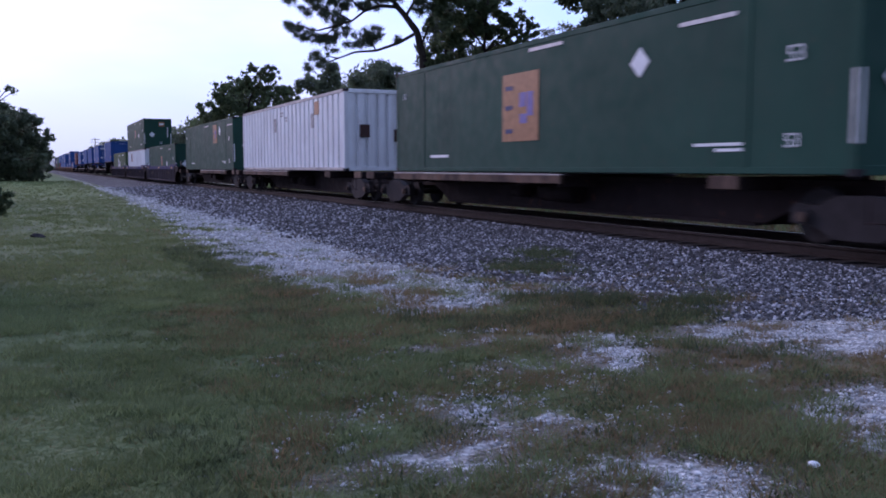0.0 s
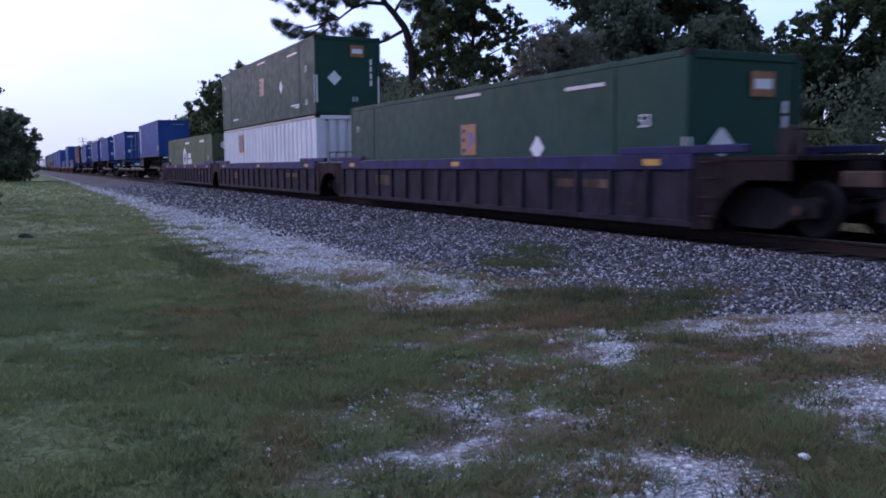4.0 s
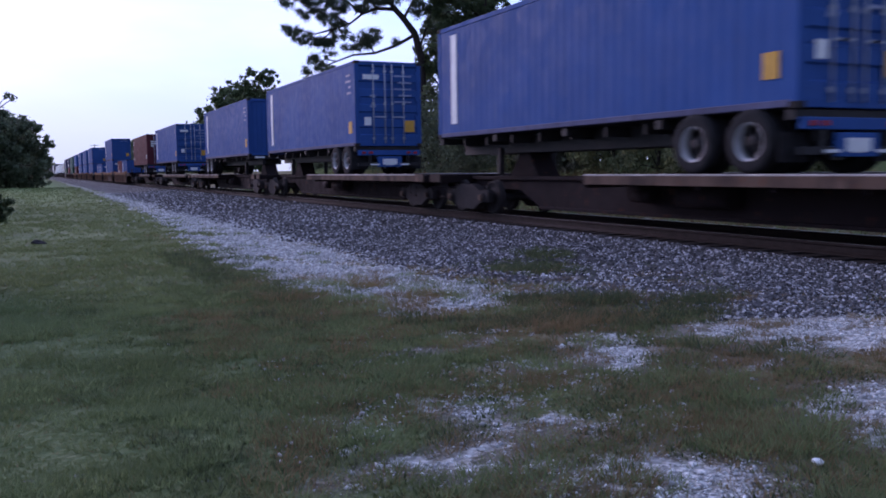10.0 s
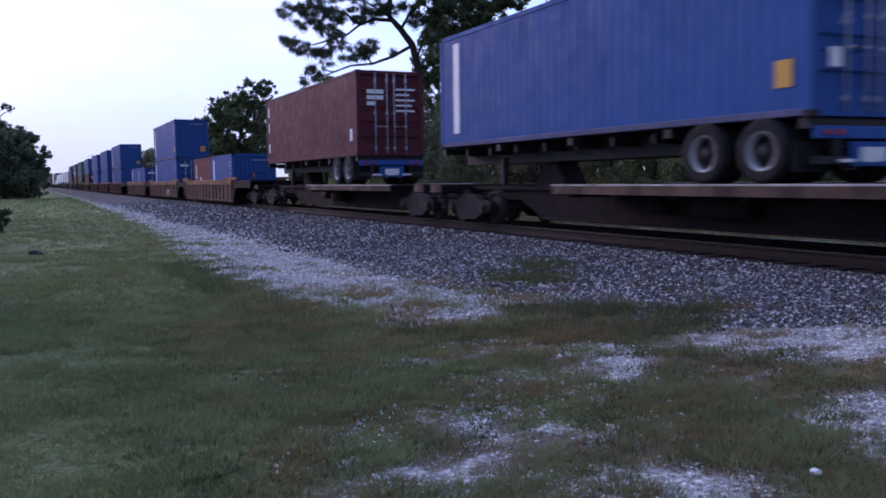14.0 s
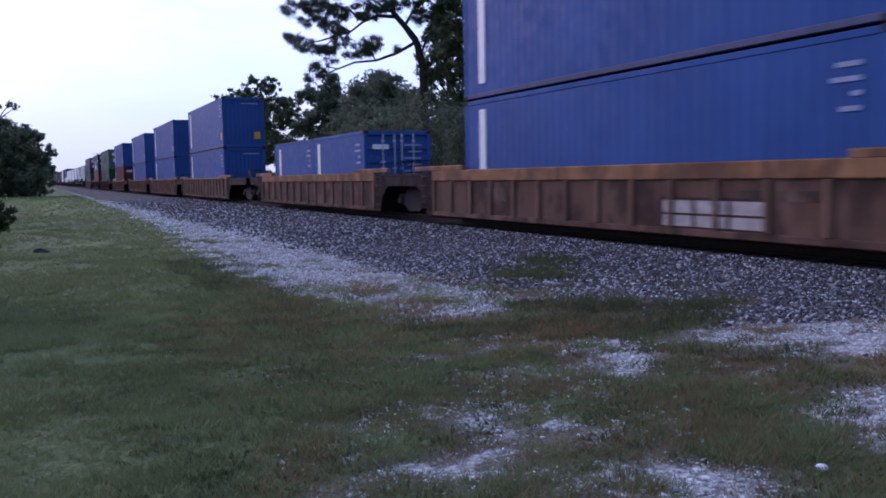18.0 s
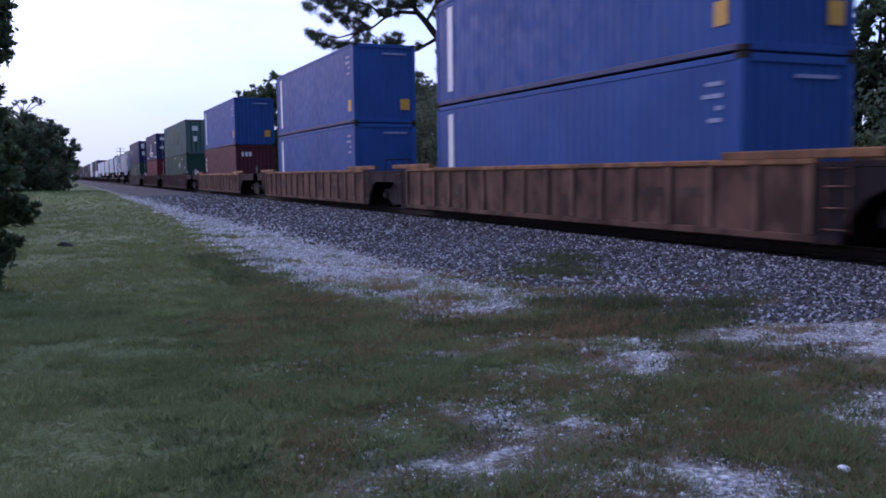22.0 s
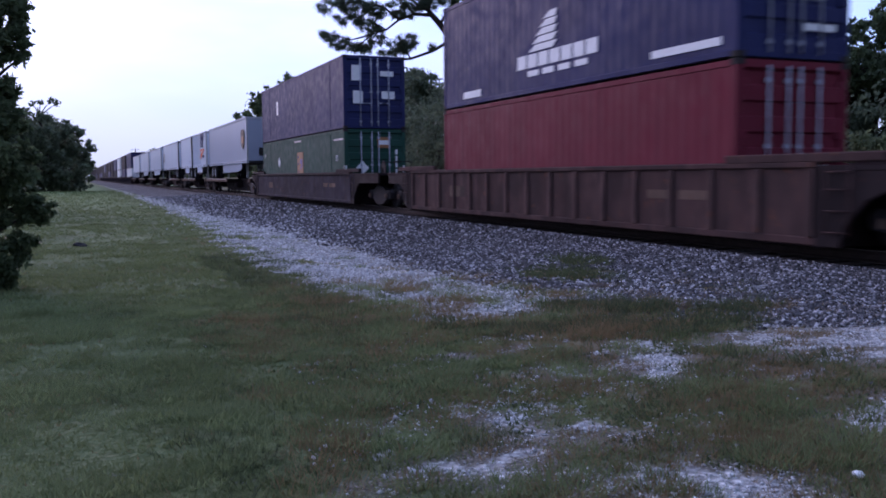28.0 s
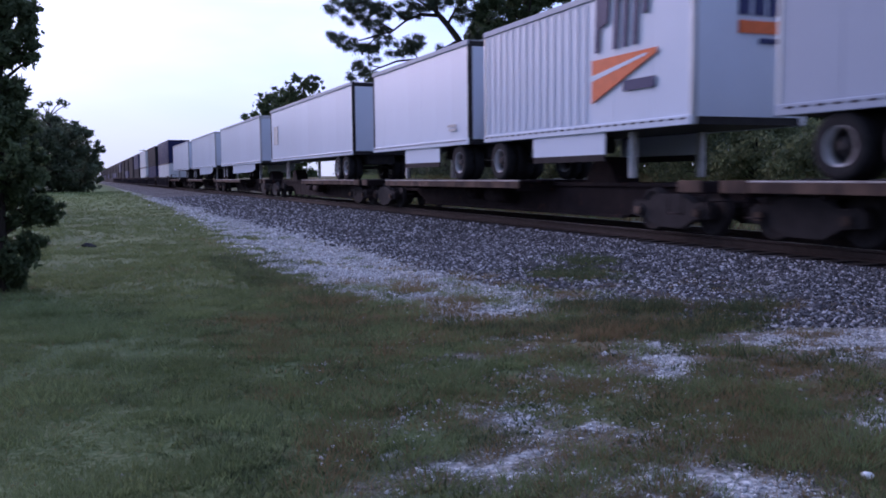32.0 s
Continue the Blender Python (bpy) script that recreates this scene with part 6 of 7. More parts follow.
def well_car(u0, u1, w0, w1, top, side, label, joint0=False, joint1=False, smooth=False, top_h=0.28, amber=0):
    """Well railcar from u0 to u1 with its well from w0 to w1; joint0, joint1: an end that rests on the next unit's truck."""
    root = tagged(new("well_car"), label, "railcar", "railcars")
    c = (u0 + u1) / 2
    a, b = w0 - c, w1 - c
    h = (u1 - u0) / 2
    zt, zb = 1.65, 0.44
    for sx in (-1, 1):
        xo = sx * 1.50
        x0, x1 = sorted((xo, xo - sx * 0.14))
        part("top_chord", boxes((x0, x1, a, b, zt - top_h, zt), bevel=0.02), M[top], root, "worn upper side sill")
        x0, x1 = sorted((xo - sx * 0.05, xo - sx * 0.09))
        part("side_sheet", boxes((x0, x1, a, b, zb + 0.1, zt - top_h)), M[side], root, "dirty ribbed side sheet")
        x0, x1 = sorted((xo - sx * 0.02, xo - sx * 0.20))
        part("bottom_chord", boxes((x0, x1, a, b, zb, zb + 0.12), bevel=0.015), M[side], root)
        if not smooth:
            n = round((b - a) / 1.05)
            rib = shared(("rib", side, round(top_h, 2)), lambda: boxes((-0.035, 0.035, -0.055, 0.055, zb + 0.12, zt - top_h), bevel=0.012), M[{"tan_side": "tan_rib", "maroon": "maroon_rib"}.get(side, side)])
            for k in range(n + 1):
                part("rib", rib, M[side], root, at=(xo - sx * 0.03, a + 0.1 + k * (b - a - 0.2) / n, 0))
    part("well_floor", boxes((-1.3, 1.3, a, a + 1.6, zb - 0.04, zb + 0.02), (-1.3, 1.3, b - 1.6, b, zb - 0.04, zb + 0.02), (-1.3, 1.3, -0.8, 0.8, zb - 0.04, zb + 0.02)), M["frame"], root)
    for s, e, jt in ((-1, a, joint0), (1, b, joint1)):
        end = s * h
        y0, y1 = sorted((e, end - s * 0.15))
        part("end_bulkhead", boxes((-1.48, 1.48, min(e, e + s * 0.12), max(e, e + s * 0.12), zb - 0.03, zt - 0.1), bevel=0.02), M["frame"], root)
        part("end_platform", boxes((-1.48, 1.48, y0, y1, zt - 0.14, zt - 0.06), bevel=0.01), M["frame"], root, "sheet steel end platform")
        part("centre_sill", boxes((-0.35, 0.35, y0, y1, 0.98, zt - 0.14), bevel=0.02), M["frame"], root)
        for sx in (-1, 1):
            ye = e + s * 1.15
            x0, x1 = sorted((sx * 1.50, sx * 1.38))
            part("end_sill", boxes((x0, x1, min(e - s * 1.9, ye), max(e - s * 1.9, ye), zt - 0.02, zt + 0.12), bevel=0.02), M[top], root, "raised end of the side sill")
            lip = 0.03 if jt else 0.25
            pts = ((e, zt - 0.06), (end - s * lip, zt - 0.06), (end - s * lip, zt - 0.42), (e + s * 1.15, zt - 0.42), (e + s * 0.85, zt - 0.55), (e + s * 0.5, zb + 0.3), (e + s * 0.42, zb), (e, zb))
            part("end_gusset", prism(pts, min(sx * 1.47, sx * 1.40), max(sx * 1.47, sx * 1.40)), M["frame"], root)
            part("ladder", tubes(*[((sx * 1.52, e + s * 0.2, z), (sx * 1.52, e + s * 0.62, z), 0.014) for z in (0.65, 0.95, 1.25, 1.5)], ((sx * 1.52, e + s * 0.2, 0.6), (sx * 1.52, e + s * 0.2, 1.6), 0.014), ((sx * 1.52, e + s * 0.62, 0.6), (sx * 1.52, e + s * 0.62, 1.6), 0.014), n=5), M[side], root)
        if not jt:
            bogie(root, end - s * 1.25)
            coupler(root, end - s * 0.2, s)
            part("brake_wheel", lathe_x(bmesh.new(), ((0.0, 0.26), (0.02, 0.28), (0.04, 0.26), (0.04, 0.22), (0.0, 0.22)), 18, -1.2, end - s * 0.5, zt + 0.1), M["steel"], root) if s < 0 else None
            part("brake_mast", tubes(((-1.2, end - s * 0.5, zt - 0.1), (-1.2, end - s * 0.5, zt + 0.12), 0.03)), M["steel"], root) if s < 0 else None
        ya = end - s * 0.35
        part("handrail", tubes(((-1.3, ya, zt - 0.06), (-1.3, ya, zt + 0.31), 0.016), ((-1.3, ya, zt + 0.31), (-0.7, ya, zt + 0.31), 0.016), ((-0.7, ya, zt - 0.06), (-0.7, ya, zt + 0.31), 0.016), n=6), M["frame"], root)
        part("grab_post", tubes(((1.3, ya, zt - 0.06), (1.3, ya, zt + 0.32), 0.016), n=6), M["frame"], root)
    if joint1:
        bogie(root, h)
    for k in range(amber):
        y = a + 1.0 + k * (b - a - 2.0) / max(1, amber - 1)
        part("reflector", boxes((-1.508, -1.498, y - 0.22, y + 0.22, zt - top_h + 0.08, zt - top_h + 0.19)), M["amber"], root, "amber reflector")
    for y, w, z, hh, mt in ((a + 2.2, 0.9, 1.12, 0.16, "deck"), (a + 3.4, 0.6, 1.12, 0.16, "deck"), (b - 4.0, 1.0, 1.05, 0.3, "deck")):
        part("stencil_panel", boxes((-1.456, -1.44, y, y + w, z - hh / 2, z + hh / 2)), M[mt], root, "pale stencilled data panel")
    return ride(root, c, 0)


# ---------------------------------------------------------------- train: make-up, from its leading end
ON_DECK, IN_WELL, ON_WELL, ON_CHASSIS = 1.37, 0.47, 3.375, 2.31
BOX53 = dict(L=16.15, W=2.59)

# three long containers on spine cars
for u0, u1, pl in ((6.8, 26.4, (15.0, 24.0)), (26.9, 46.3, (36.0, 44.5)), (46.7, 65.9, (49, 57))):
    spine_car(u0, u1, pl, "dark brown spine car under a long container", arms=(u0 + 3.6, (u0 + u1) / 2, u1 - 3.6))
mark_domestic(container(8.13, ON_DECK, "green", "dark green 53-foot container with a square ochre panel", skin="flat", **BOX53))
container(29.1, ON_DECK, "white", "white ribbed 53-foot container with rust stains", skin="wide", **BOX53)
w1 = bpy.data.objects[MOVERS[-1][0].name]
for y, z, s in ((1.5, 2.0, 0.30), (-4.2, 1.95, 0.28)):
    sticker(w1, "faded_panel", "old_film", "side", y - s * 0.7, y + s * 0.5, z - s, z + s, 2.59, 16.15, "small faded panel")
for y, w, z in ((0.1, 0.5, 2.45), (0.15, 0.4, 2.33), (-0.55, 0.4, 2.22), (-0.5, 0.3, 2.10)):
    sticker(w1, "print_bar", "old_film", "side", y, y + w, z, z + 0.07, 2.59, 16.15)
sticker(w1, "company_panel", "logo_orange", "side", -5.1, -4.5, 2.15, 2.65, 2.59, 16.15, "square ochre company panel")
for x, z in ((-0.55, 1.45), (0.75, 1.30)):
    sticker(w1, "dark_box", "maroon", "end", x - 0.17, x + 0.2, z - 0.25, z + 0.2, 2.59, 16.15, "dark scuffed plate")
mark_domestic(container(47.75, ON_DECK, "green", "dark green 53-foot container with a square ochre panel", skin="flat", **BOX53), at=(-2.95, 2.13, 0.75))

# three-unit grey-blue well car
GB = "grey-blue well car with an indigo upper sill"
well_car(66.5, 87.1, 68.7, 85.6, "indigo", "slate", GB, joint1=True, amber=3)
well_car(87.1, 106.7, 88.6, 105.4, "indigo", "slate", GB, True, True, amber=3)
well_car(106.7, 127.3, 108.0, 124.9, "indigo", "slate", GB, True, amber=5)
mark_domestic(container(69.05, IN_WELL, "green", "dark green 53-foot container with white diamond placards", skin="flat", **BOX53), small=True)
w4 = container(88.95, IN_WELL, "white", "white 53-foot container under a green one", skin="shallow", **BOX53)
mark_panel(w4, 4.02, 2.12, 0.6)
mark_domestic(container(88.95, ON_WELL, "green", "dark green 53-foot container stacked on a white one", skin="flat", **BOX53), small=True)
hub = container(108.35, IN_WELL, "olive", "olive green 53-foot container with a white house emblem", skin="flat", **BOX53)
L, W, H = size_of(hub)
part("emblem", prism(((0.45, 1.18), (1.72, 1.18), (1.72, 1.95), (1.08, 2.28), (0.45, 1.95)), -W / 2 - 0.006, -W / 2 + 0.01), M["mark"], hub, "white house-shaped emblem")
for y, z0, z1 in ((0.72, 1.25, 1.9), (1.22, 1.25, 1.9)):
    sticker(hub, "emblem_bar", "violet", "side", y, y + 0.22, z0, z1, W + 0.012, L)
sticker(hub, "emblem_bar", "violet", "side", 0.85, 1.3, 1.48, 1.62, W + 0.012, L)
for k, (y, w) in enumerate(((-1.15, 0.5), (-0.6, 0.5), (-1.35, 0.42), (-0.87, 0.42), (-0.4, 0.5))):
    sticker(hub, "emblem_block", "mark", "side", y, y + w, 1.2 + 0.37 * (k < 2), 1.5 + 0.37 * (k < 2), W, L)
for y in (-5.7, -0.7):
    sticker(hub, "print_bar", "mark", "side", y, y + 1.4, H - 0.42, H - 0.29, W, L)
letters(hub, "53", 0.32, "side", -6.7, 1.4, W, L)
letters(hub, "53", 0.28, "side", 7.5, 1.4, W, L)
part("roundel", tubes(((-0.62, -L / 2 - 0.006, 2.25), (-0.62, -L / 2 + 0.01, 2.25), 0.2), n=20), M["mark"], hub, "white round emblem")
print_bars(hub, "end", -0.25, 2.35, (0.5, 0.55), W, L, h=0.06, gap=0.14)

# spine cars with blue containers on road chassis
SPINE = "dark brown spine car with pale worn tyre platforms"
for u0, u1, pl in ((128.0, 147.4, (137.5, 147.2)), (147.8, 166.8, (148.2, 159.5)), (167.2, 187.0, (167.8, 178.4)), (187.4, 206.1, (196.5, 205.8)), (206.5, 226.1, (208.2, 220.1)), (226.5, 246.3, (229.0, 237.7))):
    spine_car(u0, u1, pl, SPINE)
BL = "blue 40-foot container with an upright white name bar"
for u, doors, col in ((129.95, 0, "blue"), (154.55, 1, "blue"), (173.42, 1, "blue"), (189.6, 0, "blue"), (213.75, 1, "blue"), (232.5, 1, "brown")):
    lab = BL + (", door end leading" if doors else ", plain end leading") if col == "blue" else "brown 40-foot container with door end leading"
    k = container(u, ON_CHASSIS, col, lab, lead="doors" if doors else "front")
    if col == "blue":
        mark_blue(k, bool(doors))
    else:
        print_bars(k, "end", -0.85, 2.25, (0.6, 0.6, 0.3), 2.438, 12.19, h=0.13, gap=0.2)
        print_bars(k, "end", 0.2, 2.3, (0.7, 0.5, 0.7, 0.6, 0.7), 2.438, 12.19, h=0.06, gap=0.18)
        sticker(k, "print_bar", "mark", "side", -5.6, -5.4, 0.55, 0.95, 2.438, 12.19)
        for z in (0.5, 1.4, 2.1):
            sticker(k, "print_bar", "mark", "side", 5.55, 5.7, z, z + 0.4, 2.438, 12.19)
    chassis(u, ON_CHASSIS, wheels="lead" if doors else "trail")

# two three-unit tan well cars with blue stacks
TAN = "tan well car with rust and grime on its ribbed sides"
well_car(247.0, 268.6, 251.6, 266.6, "tan", "tan_side", TAN, joint1=True)
logo_car = well_car(268.6, 288.2, 270.8, 286.0, "tan", "tan_side", TAN, True, True)
plate = part("logo_plate", boxes((-1.462, -1.445, -4.35, -1.85, 0.54, 1.08)), M["maroon"], logo_car, "dark logo plate with pale shapes")
for y0, y1 in ((-2.65, -1.95), (-3.45, -2.75), (-4.25, -3.55)):
    part("logo_shape", boxes((-1.470, -1.461, y0, y1, 0.82, 1.03)), M["logo_pale"], plate, "pale plain shape")
    part("logo_shape", boxes((-1.470, -1.461, y0, y1, 0.60, 0.78)), M["logo_pale"], plate, "pale plain shape")
well_car(288.2, 308.2, 290.4, 305.4, "tan", "tan_side", TAN, True)
TW = "20-foot container low in a well car"
mark_blue(container(252.55, IN_WELL, "blue", "blue " + TW, L=6.058, H=2.591), amber=False)
r20 = container(258.66, IN_WELL, "rust", "red-brown " + TW, L=6.058, H=2.591)
for k in range(6):
    sticker(r20, "name_block", "mark", "side", 1.85, 2.15, 0.3 + 0.33 * k, 0.55 + 0.33 * k, 2.438, 6.058)
sticker(r20, "notice_plate", "mark", "side", 0.3, 0.65, 1.0, 1.4, 2.438, 6.058)
ST = "blue 40-foot container in a double stack"
mark_blue(container(272.3, IN_WELL, "blue", ST + ", doors leading", lead="doors"), True, amber=False)
mark_blue(container(272.3, ON_WELL, "blue", ST))
mark_blue(container(292.0, IN_WELL, "blue", "blue " + TW + ", doors leading", L=6.058, H=2.591, lead="doors"), True, amber=False)
mark_blue(container(297.85, IN_WELL, "blue", "blue " + TW, L=6.058, H=2.591), amber=False)
well_car(308.8, 331.7, 313.8, 329.6, "tan", "tan_side", TAN, joint1=True, top_h=0.1)
well_car(331.7, 351.3, 333.6, 349.4, "tan", "tan_side", TAN, True, True, top_h=0.1)
well_car(351.3, 371.5, 353.4, 369.2, "tan", "tan_side", TAN, True, top_h=0.1)
for u in (315.7, 335.35, 355.15):
    mark_blue(container(u, IN_WELL, "blue", ST), amber=False)
    mark_blue(container(u, ON_WELL, "blue", ST))
well_car(372.2, 396.3, 376.6, 392.6, "tan", "tan_side", TAN, top_h=0.14, amber=2)
tex = container(378.7, IN_WELL, "brown", "brown 40-foot container under a blue one")
for k, w in enumerate((0.13, 0.16, 0.17)):
    sticker(tex, "name_block", "mark", "end", -0.85 + 0.22 * k, -0.85 + 0.22 * k + w, 2.2, 2.46, 2.438, 12.19)
for z in (1.15, 1.5, 1.85):
    sticker(tex, "name_block", "mark", "side", 5.40, 5.62, z + 0.2, z + 0.47, 2.438, 12.19)
mark_blue(container(378.7, ON_WELL, "blue", ST))

# single well cars
DK = "dark brown well car with grimy ribbed sides"
well_car(396.9, 420.2, 400.3, 417.4, "frame", "maroon", DK, top_h=0.1)
mark_domestic(container(400.75, IN_WELL, "green", "dark green 53-foot container under a ribbed one", skin="flat", **BOX53), panel=False)
up = container(400.75, ON_WELL, "faded", "faded green ribbed 53-foot container on top of a stack", skin="wide", **BOX53)
for x0, x1, z0, z1 in ((-0.75, -0.25, 1.95, 2.35), (-0.65, -0.35, 1.05, 1.5)):
    sticker(up, "notice_plate", "mark", "end", x0, x1, z0, z1, 2.59, 16.15, "white notice plate")
for z in (0.3, 1.1, 1.6):
    sticker(up, "reflective_strip", "mark", "end", 0.92, 0.99, z, z + 0.5, 2.59, 16.15)
sticker(up, "faded_panel", "green", "side", -3.2, 0.6, 0.95, 2.1, 2.59, 16.15, "dark faded panel")
well_car(420.8, 442.4, 423.8, 440.0, "maroon", "maroon", "maroon-brown well car with ribbed sides", top_h=0.1)
red = container(425.75, IN_WELL, "red", "dark red 40-foot container with doors leading", lead="doors")
sticker(red, "notice_plate", "mark", "end", -0.75, -0.35, 0.7, 1.1, 2.438, 12.19)
print_bars(red, "end", 0.2, 1.35, (0.75, 0.6, 0.75, 0.5), 2.438, 12.19, h=0.1, gap=0.2)
nav = container(425.75, ON_WELL, "navy", "navy 40-foot container with a white winged emblem", lead="doors")
L, W, H = size_of(nav)
for k in range(5):
    y0 = 0.95 - 0.17 * k
    part("emblem_feather", prism(((y0, 0.98 + 0.17 * k), (y0 - 0.3, 1.12 + 0.17 * k), (y0 - 1.3 + 0.17 * k, 1.12 + 0.17 * k), (y0 - 1.1 + 0.14 * k, 0.98 + 0.17 * k)), -W / 2 - 0.006, -W / 2 + 0.02), M["mark"], nav, "white wing stroke")
for k in range(7):
    sticker(nav, "name_block", "mark", "side", -1.98 + 0.51 * k, -1.55 + 0.51 * k, 0.62, 0.93, W, L)
for k in range(4):
    sticker(nav, "print_bar", "mark", "side", -1.6 + 0.7 * k, -1.1 + 0.7 * k, 0.42, 0.55, W, L)
sticker(nav, "print_bar", "mark", "side", -5.7, -3.8, 0.24, 0.38, W, L)
sticker(nav, "print_bar", "mark", "side", -5.8, -4.3, 1.8, 1.98, W, L)
sticker(nav, "print_bar", "mark", "side", 3.6, 4.7, 0.2, 0.38, W, L)
for x0, x1, z0, z1 in ((-0.8, -0.3, 2.15, 2.45), (0.25, 0.55, 1.6, 2.3), (0.62, 0.95, 1.35, 1.9), (-0.8, -0.4, 1.2, 1.45), (0.2, 0.9, 0.5, 0.62)):
    sticker(nav, "notice_plate", "mark", "end", x0, x1, z0, z1, W, L)
well_car(443.0, 466.8, 446.6, 464.9, "frame", "slate", "dark grimy well car with smooth low sides", smooth=True, top_h=0.12)
mark_domestic(container(447.9, IN_WELL, "green", "dark green 53-foot container with doors leading", skin="flat", lead="doors", **BOX53), at=(-0.7, 1.62, 0.75), placard=3.9)
blk = container(447.9, ON_WELL, "navy", "navy 53-foot container stacked on a green one", skin="flat", lead="doors", **BOX53)
sticker(blk, "name_block", "mark", "side", 3.9, 4.25, 1.3, 2.0, 2.59, 16.15)
for x0, x1, z0, z1 in ((-0.95, -0.55, 1.9, 2.5), (-0.9, -0.5, 1.0, 1.5), (0.25, 0.8, 2.1, 2.3), (0.3, 0.85, 1.2, 1.5)):
    sticker(blk, "notice_plate", "mark", "end", x0, x1, z0, z1, 2.59, 16.15)

# spine cars with white road trailers
for u0, u1, pl in ((467.3, 486.3, (476.0, 485.6)), (486.7, 506.3, (493.5, 503.5)), (506.7, 526.0, (507.3, 516.1)), (526.4, 545.8, (534, 545.4)), (546.2, 565.6, (554, 565)), (566.0, 585.4, (574, 585))):
    spine_car(u0, u1, pl, SPINE)
t1 = trailer(469.1, 16.15, "long greyish white road trailer with a brown shield emblem", skirt=(-5.9, 1.75), coat="trailer_grey")
L, W = 16.15, 2.59
part("shield", prism(((-6.3, 2.25), (-6.25, 2.95), (-6.5, 3.12), (-7.15, 3.12), (-7.4, 2.95), (-7.35, 2.25), (-7.1, 1.98), (-6.83, 1.87), (-6.55, 1.98)), -W / 2 - 0.04, -W / 2 - 0.005), M["umber"], t1, "brown shield emblem")
sticker(t1, "shield_band", "logo_orange", "side", -7.25, -6.4, 2.25, 2.68, W + 0.08, L, "ochre band")
sticker(t1, "notice_plate", "steel", "end", -0.55, -0.15, 1.45, 1.95, W + 0.02, L + 0.06, "dark notice plate")


def swoosh(root, L, W, y, z, s, face="side"):
    """Dark upright shapes over an orange wedge."""
    for k in range(3):
        if face == "side":
            for o, w, zl in ((0.0, 0.12, 0.0), (0.27, 0.12, 0.0 if k == 1 else 0.45), (0.12, 0.15, 0.80 if k else 0.42)):
                ya = y - (0.55 * k + o) * s
                part("name_shape", prism(((ya, z + zl * s), (ya - w * s, z + zl * s), (ya - w * s - 0.05 * s, z + 0.95 * s), (ya - 0.05 * s, z + 0.95 * s)), -W / 2 - 0.034, -W / 2 - 0.01), M["ink"], root, "dark blue name stroke")
        else:
            sticker(root, "name_shape", "ink", "end", y + 0.42 * s * k, y + 0.42 * s * k + 0.3 * s, z, z + 0.8 * s, W, L + 0.04)
    if face == "side":
        part("wedge", prism(((y + 0.1, z - 0.12 * s), (y - 1.75 * s, z - 0.12 * s), (y - 1.75 * s, z - 0.2 * s), (y + 0.1, z - 0.85 * s)), -W / 2 - 0.034, -W / 2 - 0.01), M["orange"], root, "orange wedge")
        part("wedge_gap", prism(((y + 0.1, z - 0.38 * s), (y - 1.5 * s, z - 0.17 * s), (y - 1.5 * s, z - 0.21 * s), (y + 0.1, z - 0.48 * s)), -W / 2 - 0.040, -W / 2 - 0.03), M["trailer"], root)
        sticker(root, "print_bar", "ink", "side", y - 1.7 * s, y - 0.85 * s, z - 0.72 * s, z - 0.55 * s, W + 0.05, L)
    else:
        sticker(root, "wedge", "orange", "end", y, y + 1.3 * s, z - 0.4 * s, z - 0.12 * s, W, L + 0.04, "orange wedge")
        sticker(root, "print_bar", "ink", "end", y + 0.6 * s, y + 1.2 * s, z - 0.62 * s, z - 0.5 * s, W, L + 0.04)


PUP = "short white ribbed road trailer with a dark name and orange wedge"
t2 = trailer(487.25, 8.53, PUP, skirt=(-1.45, 1.64))
swoosh(t2, 8.53, 2.59, -1.15, 2.62, 1.2)
swoosh(t2, 8.53, 2.59, -0.3, 2.95, 0.8, "end")
rib = shared("trailer_rib", lambda: boxes((-0.010, 0.01, -0.03, 0.03, 1.2, 3.7), bevel=0.006), M["trailer"])
for k in range(15):
    part("side_rib", rib, M["trailer"], t2, at=(-1.295 - 0.008, 4.0 - 0.34 * k, 0))
t3 = trailer(496.8, 8.53, "short plain white road trailer with a dark corner frame", wheels="lead", skirt=(-2.0, 1.0), dark_frame=True)
print_bars(t3, "side", -3.4, 1.6, (0.6, 0.5), 2.65, 8.53, "hub")
t4 = trailer(508.0, 16.15, "long white road trailer with a dark corner frame", wheels="lead", dark_frame=True)
sticker(t4, "name_block", "hub", "side", 6.2, 7.2, 1.9, 2.9, 2.62, 16.15)
sticker(t4, "print_bar", "steel", "end", 0.2, 0.45, 1.8, 2.2, 2.59, 16.2)
sticker(t4, "notice_plate", "steel", "end", -0.2, 0.3, 1.15, 1.4, 2.59, 16.2)
trailer(527.5, 16.15, "long white road trailer on a spine car", skirt=(-6.0, 2.6))
trailer(546.9, 16.15, "long white road trailer on a spine car", skirt=(-6.0, 2.6))
trailer(566.4, 16.15, "long white road trailer on a spine car", wheels="lead")

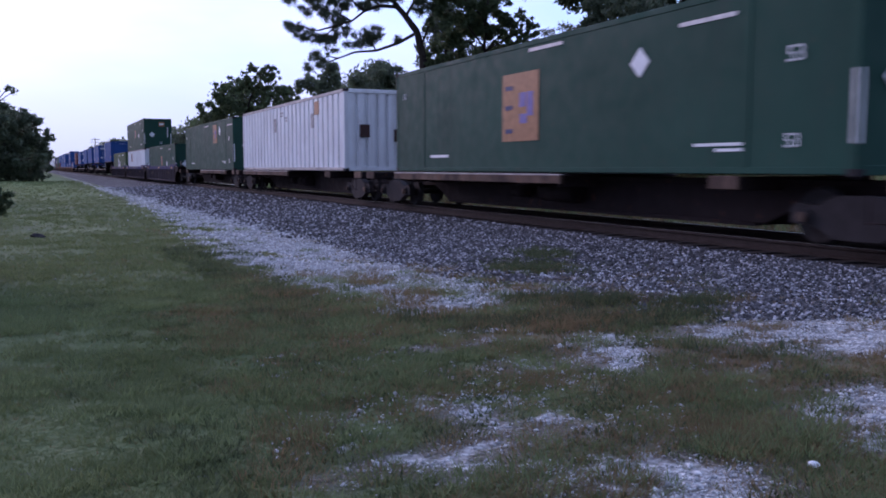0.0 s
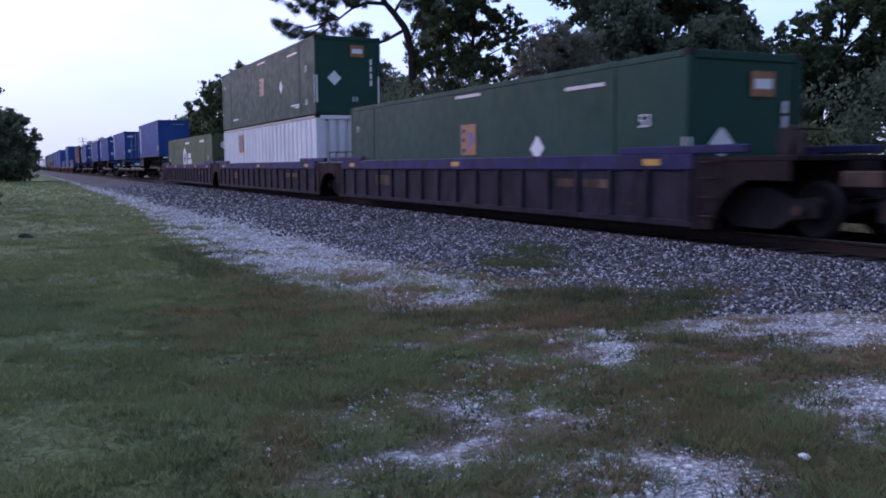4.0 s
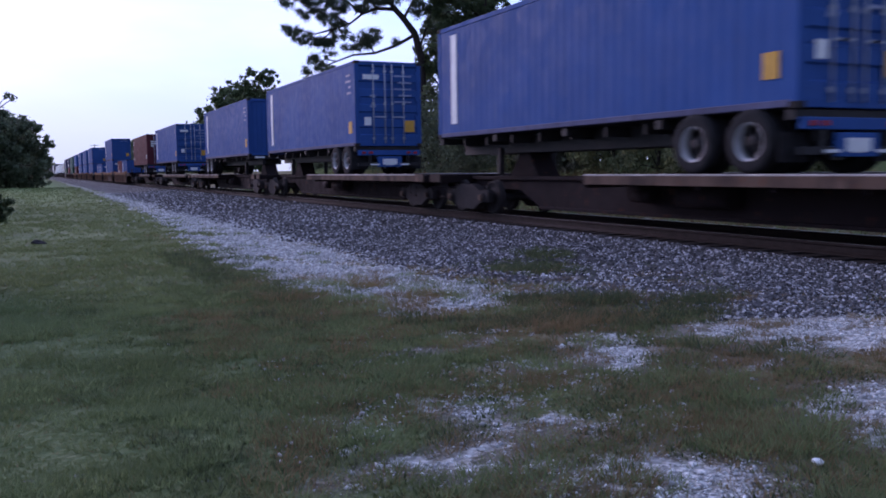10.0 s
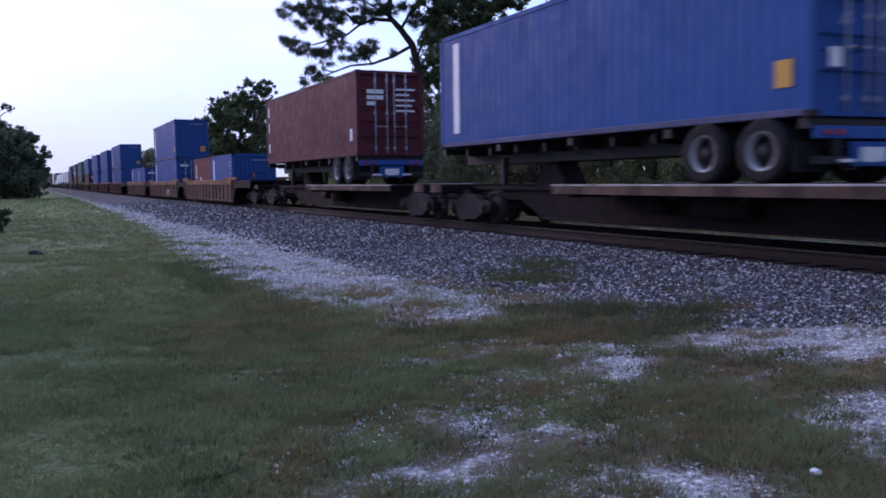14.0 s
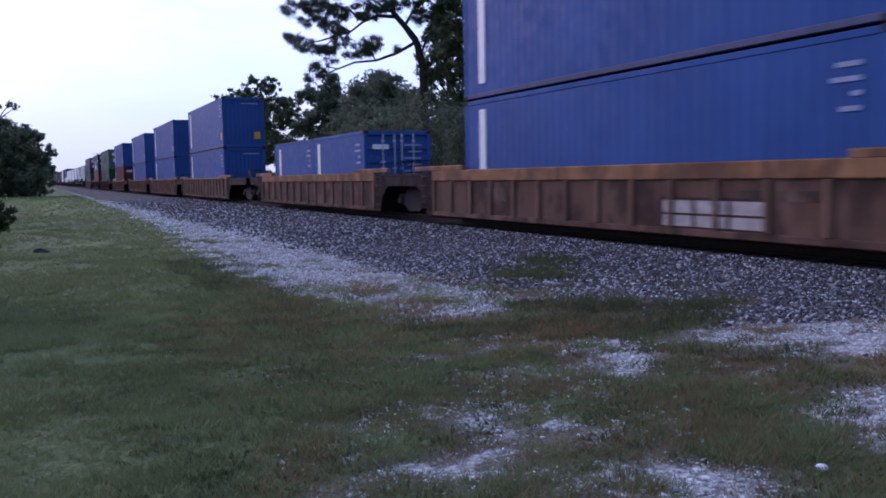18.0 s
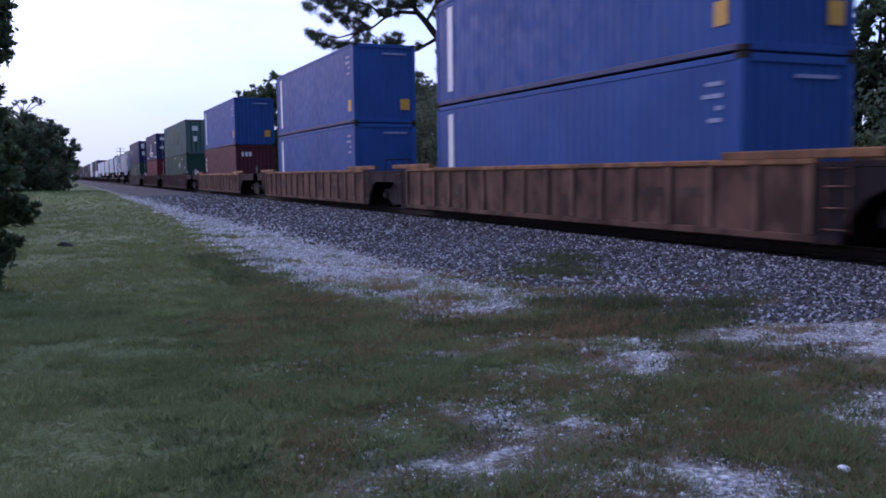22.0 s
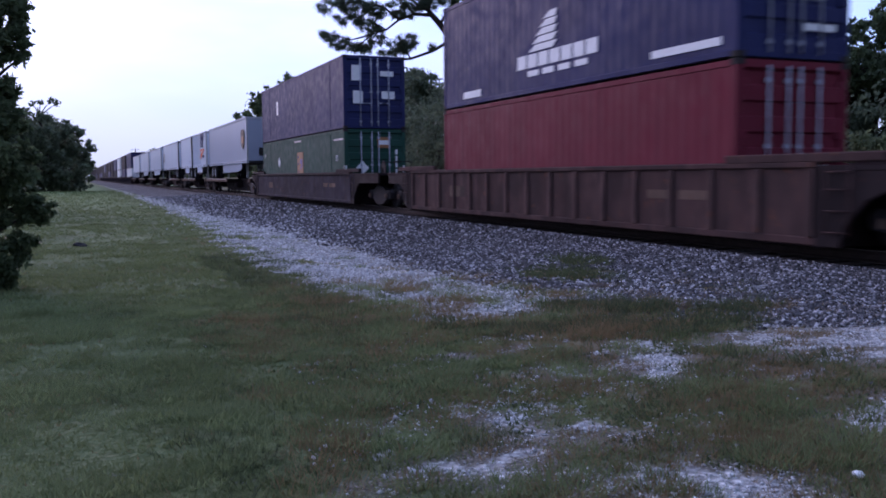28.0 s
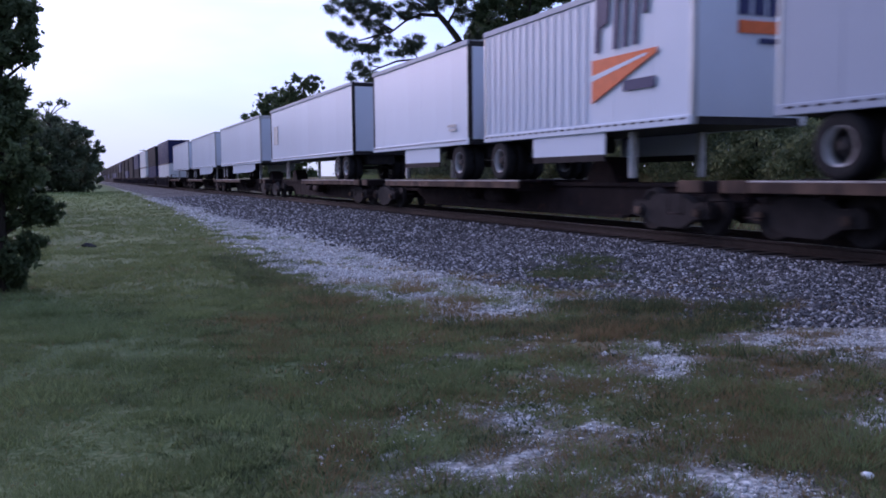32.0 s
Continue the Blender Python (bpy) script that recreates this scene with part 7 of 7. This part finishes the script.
# the rest of the train, still far down the line
u = 586.0
for k, (lo, hi) in enumerate((("white", "navy"), ("navy", "black"), ("white", "white"), ("black", "navy"), ("black", "black"), ("navy", "black"), ("black", "black"), ("black", "navy"), ("black", "black"), ("navy", "black"))):
    well_car(u, u + 20.9, u + 2.0, u + 18.9, "frame", "slate", DK, top_h=0.1)
    for m_, z in ((lo, IN_WELL), (hi, ON_WELL)):
        container(u + 2.4, z, m_, "%s 53-foot container far down the train" % m_, skin="flat", **BOX53)
    u += 21.4
for k in range(12):
    car = tagged(new("well_car"), DK, "railcar", "railcars")
    part("side_sill", boxes((-1.5, -1.36, -9.2, 9.2, 0.44, 1.65)), M["slate"], car)
    part("side_sill", boxes((1.36, 1.5, -9.2, 9.2, 0.44, 1.65)), M["slate"], car)
    part("end_platform", boxes((-1.4, 1.4, -10.3, -8.6, 1.0, 1.5), (-1.4, 1.4, 8.6, 10.3, 1.0, 1.5)), M["frame"], car)
    for y in (-9.6, 9.6):
        bogie(car, y)
    ride(car, u + 10.45, 0)
    for m_, z in (("black" if k % 3 else "navy", IN_WELL), ("black", ON_WELL)):
        load = tagged(new("shipping_container"), "%s 53-foot container far down the train" % m_, "container", "containers on the train")
        part("body", boxes((-1.26, 1.26, -8.0, 8.0, 0.05, 2.87), bevel=0.02), M[m_], load)
        for y in (-6.06, 6.06):
            part("side_post", boxes((-1.295, -1.25, y - 0.06, y + 0.06, 0.0, 2.9)), M[m_], load)
        ride(load, u + 10.45, z)
    u += 21.4


# ---------------------------------------------------------------- movement
def motions():
    """The train runs past at about 15 m/s; every load rides with its car, and the wheels turn."""
    for thing, u, z in MOVERS:
        walk(thing, [(t, pose(XC, u - s, z)) for t, s in RUN])
    first = {}
    times = [k / FPS for k in range(32 * FPS + 1)]
    rolled = np.interp(times, [t for t, _ in RUN], [s for _, s in RUN])
    for w, sy in WHEELS:
        if sy not in first:
            walk(w, [(t, pose(0, sy, 0, math.degrees(s / WHEEL_R))) for t, s in zip(times, rolled)])
            first[sy] = w
        else:
            src = first[sy].animation_data
            w.rotation_mode = "QUATERNION"
            data = w.animation_data_create()
            data.action = src.action
            data.action_slot = src.action_slot


motions()
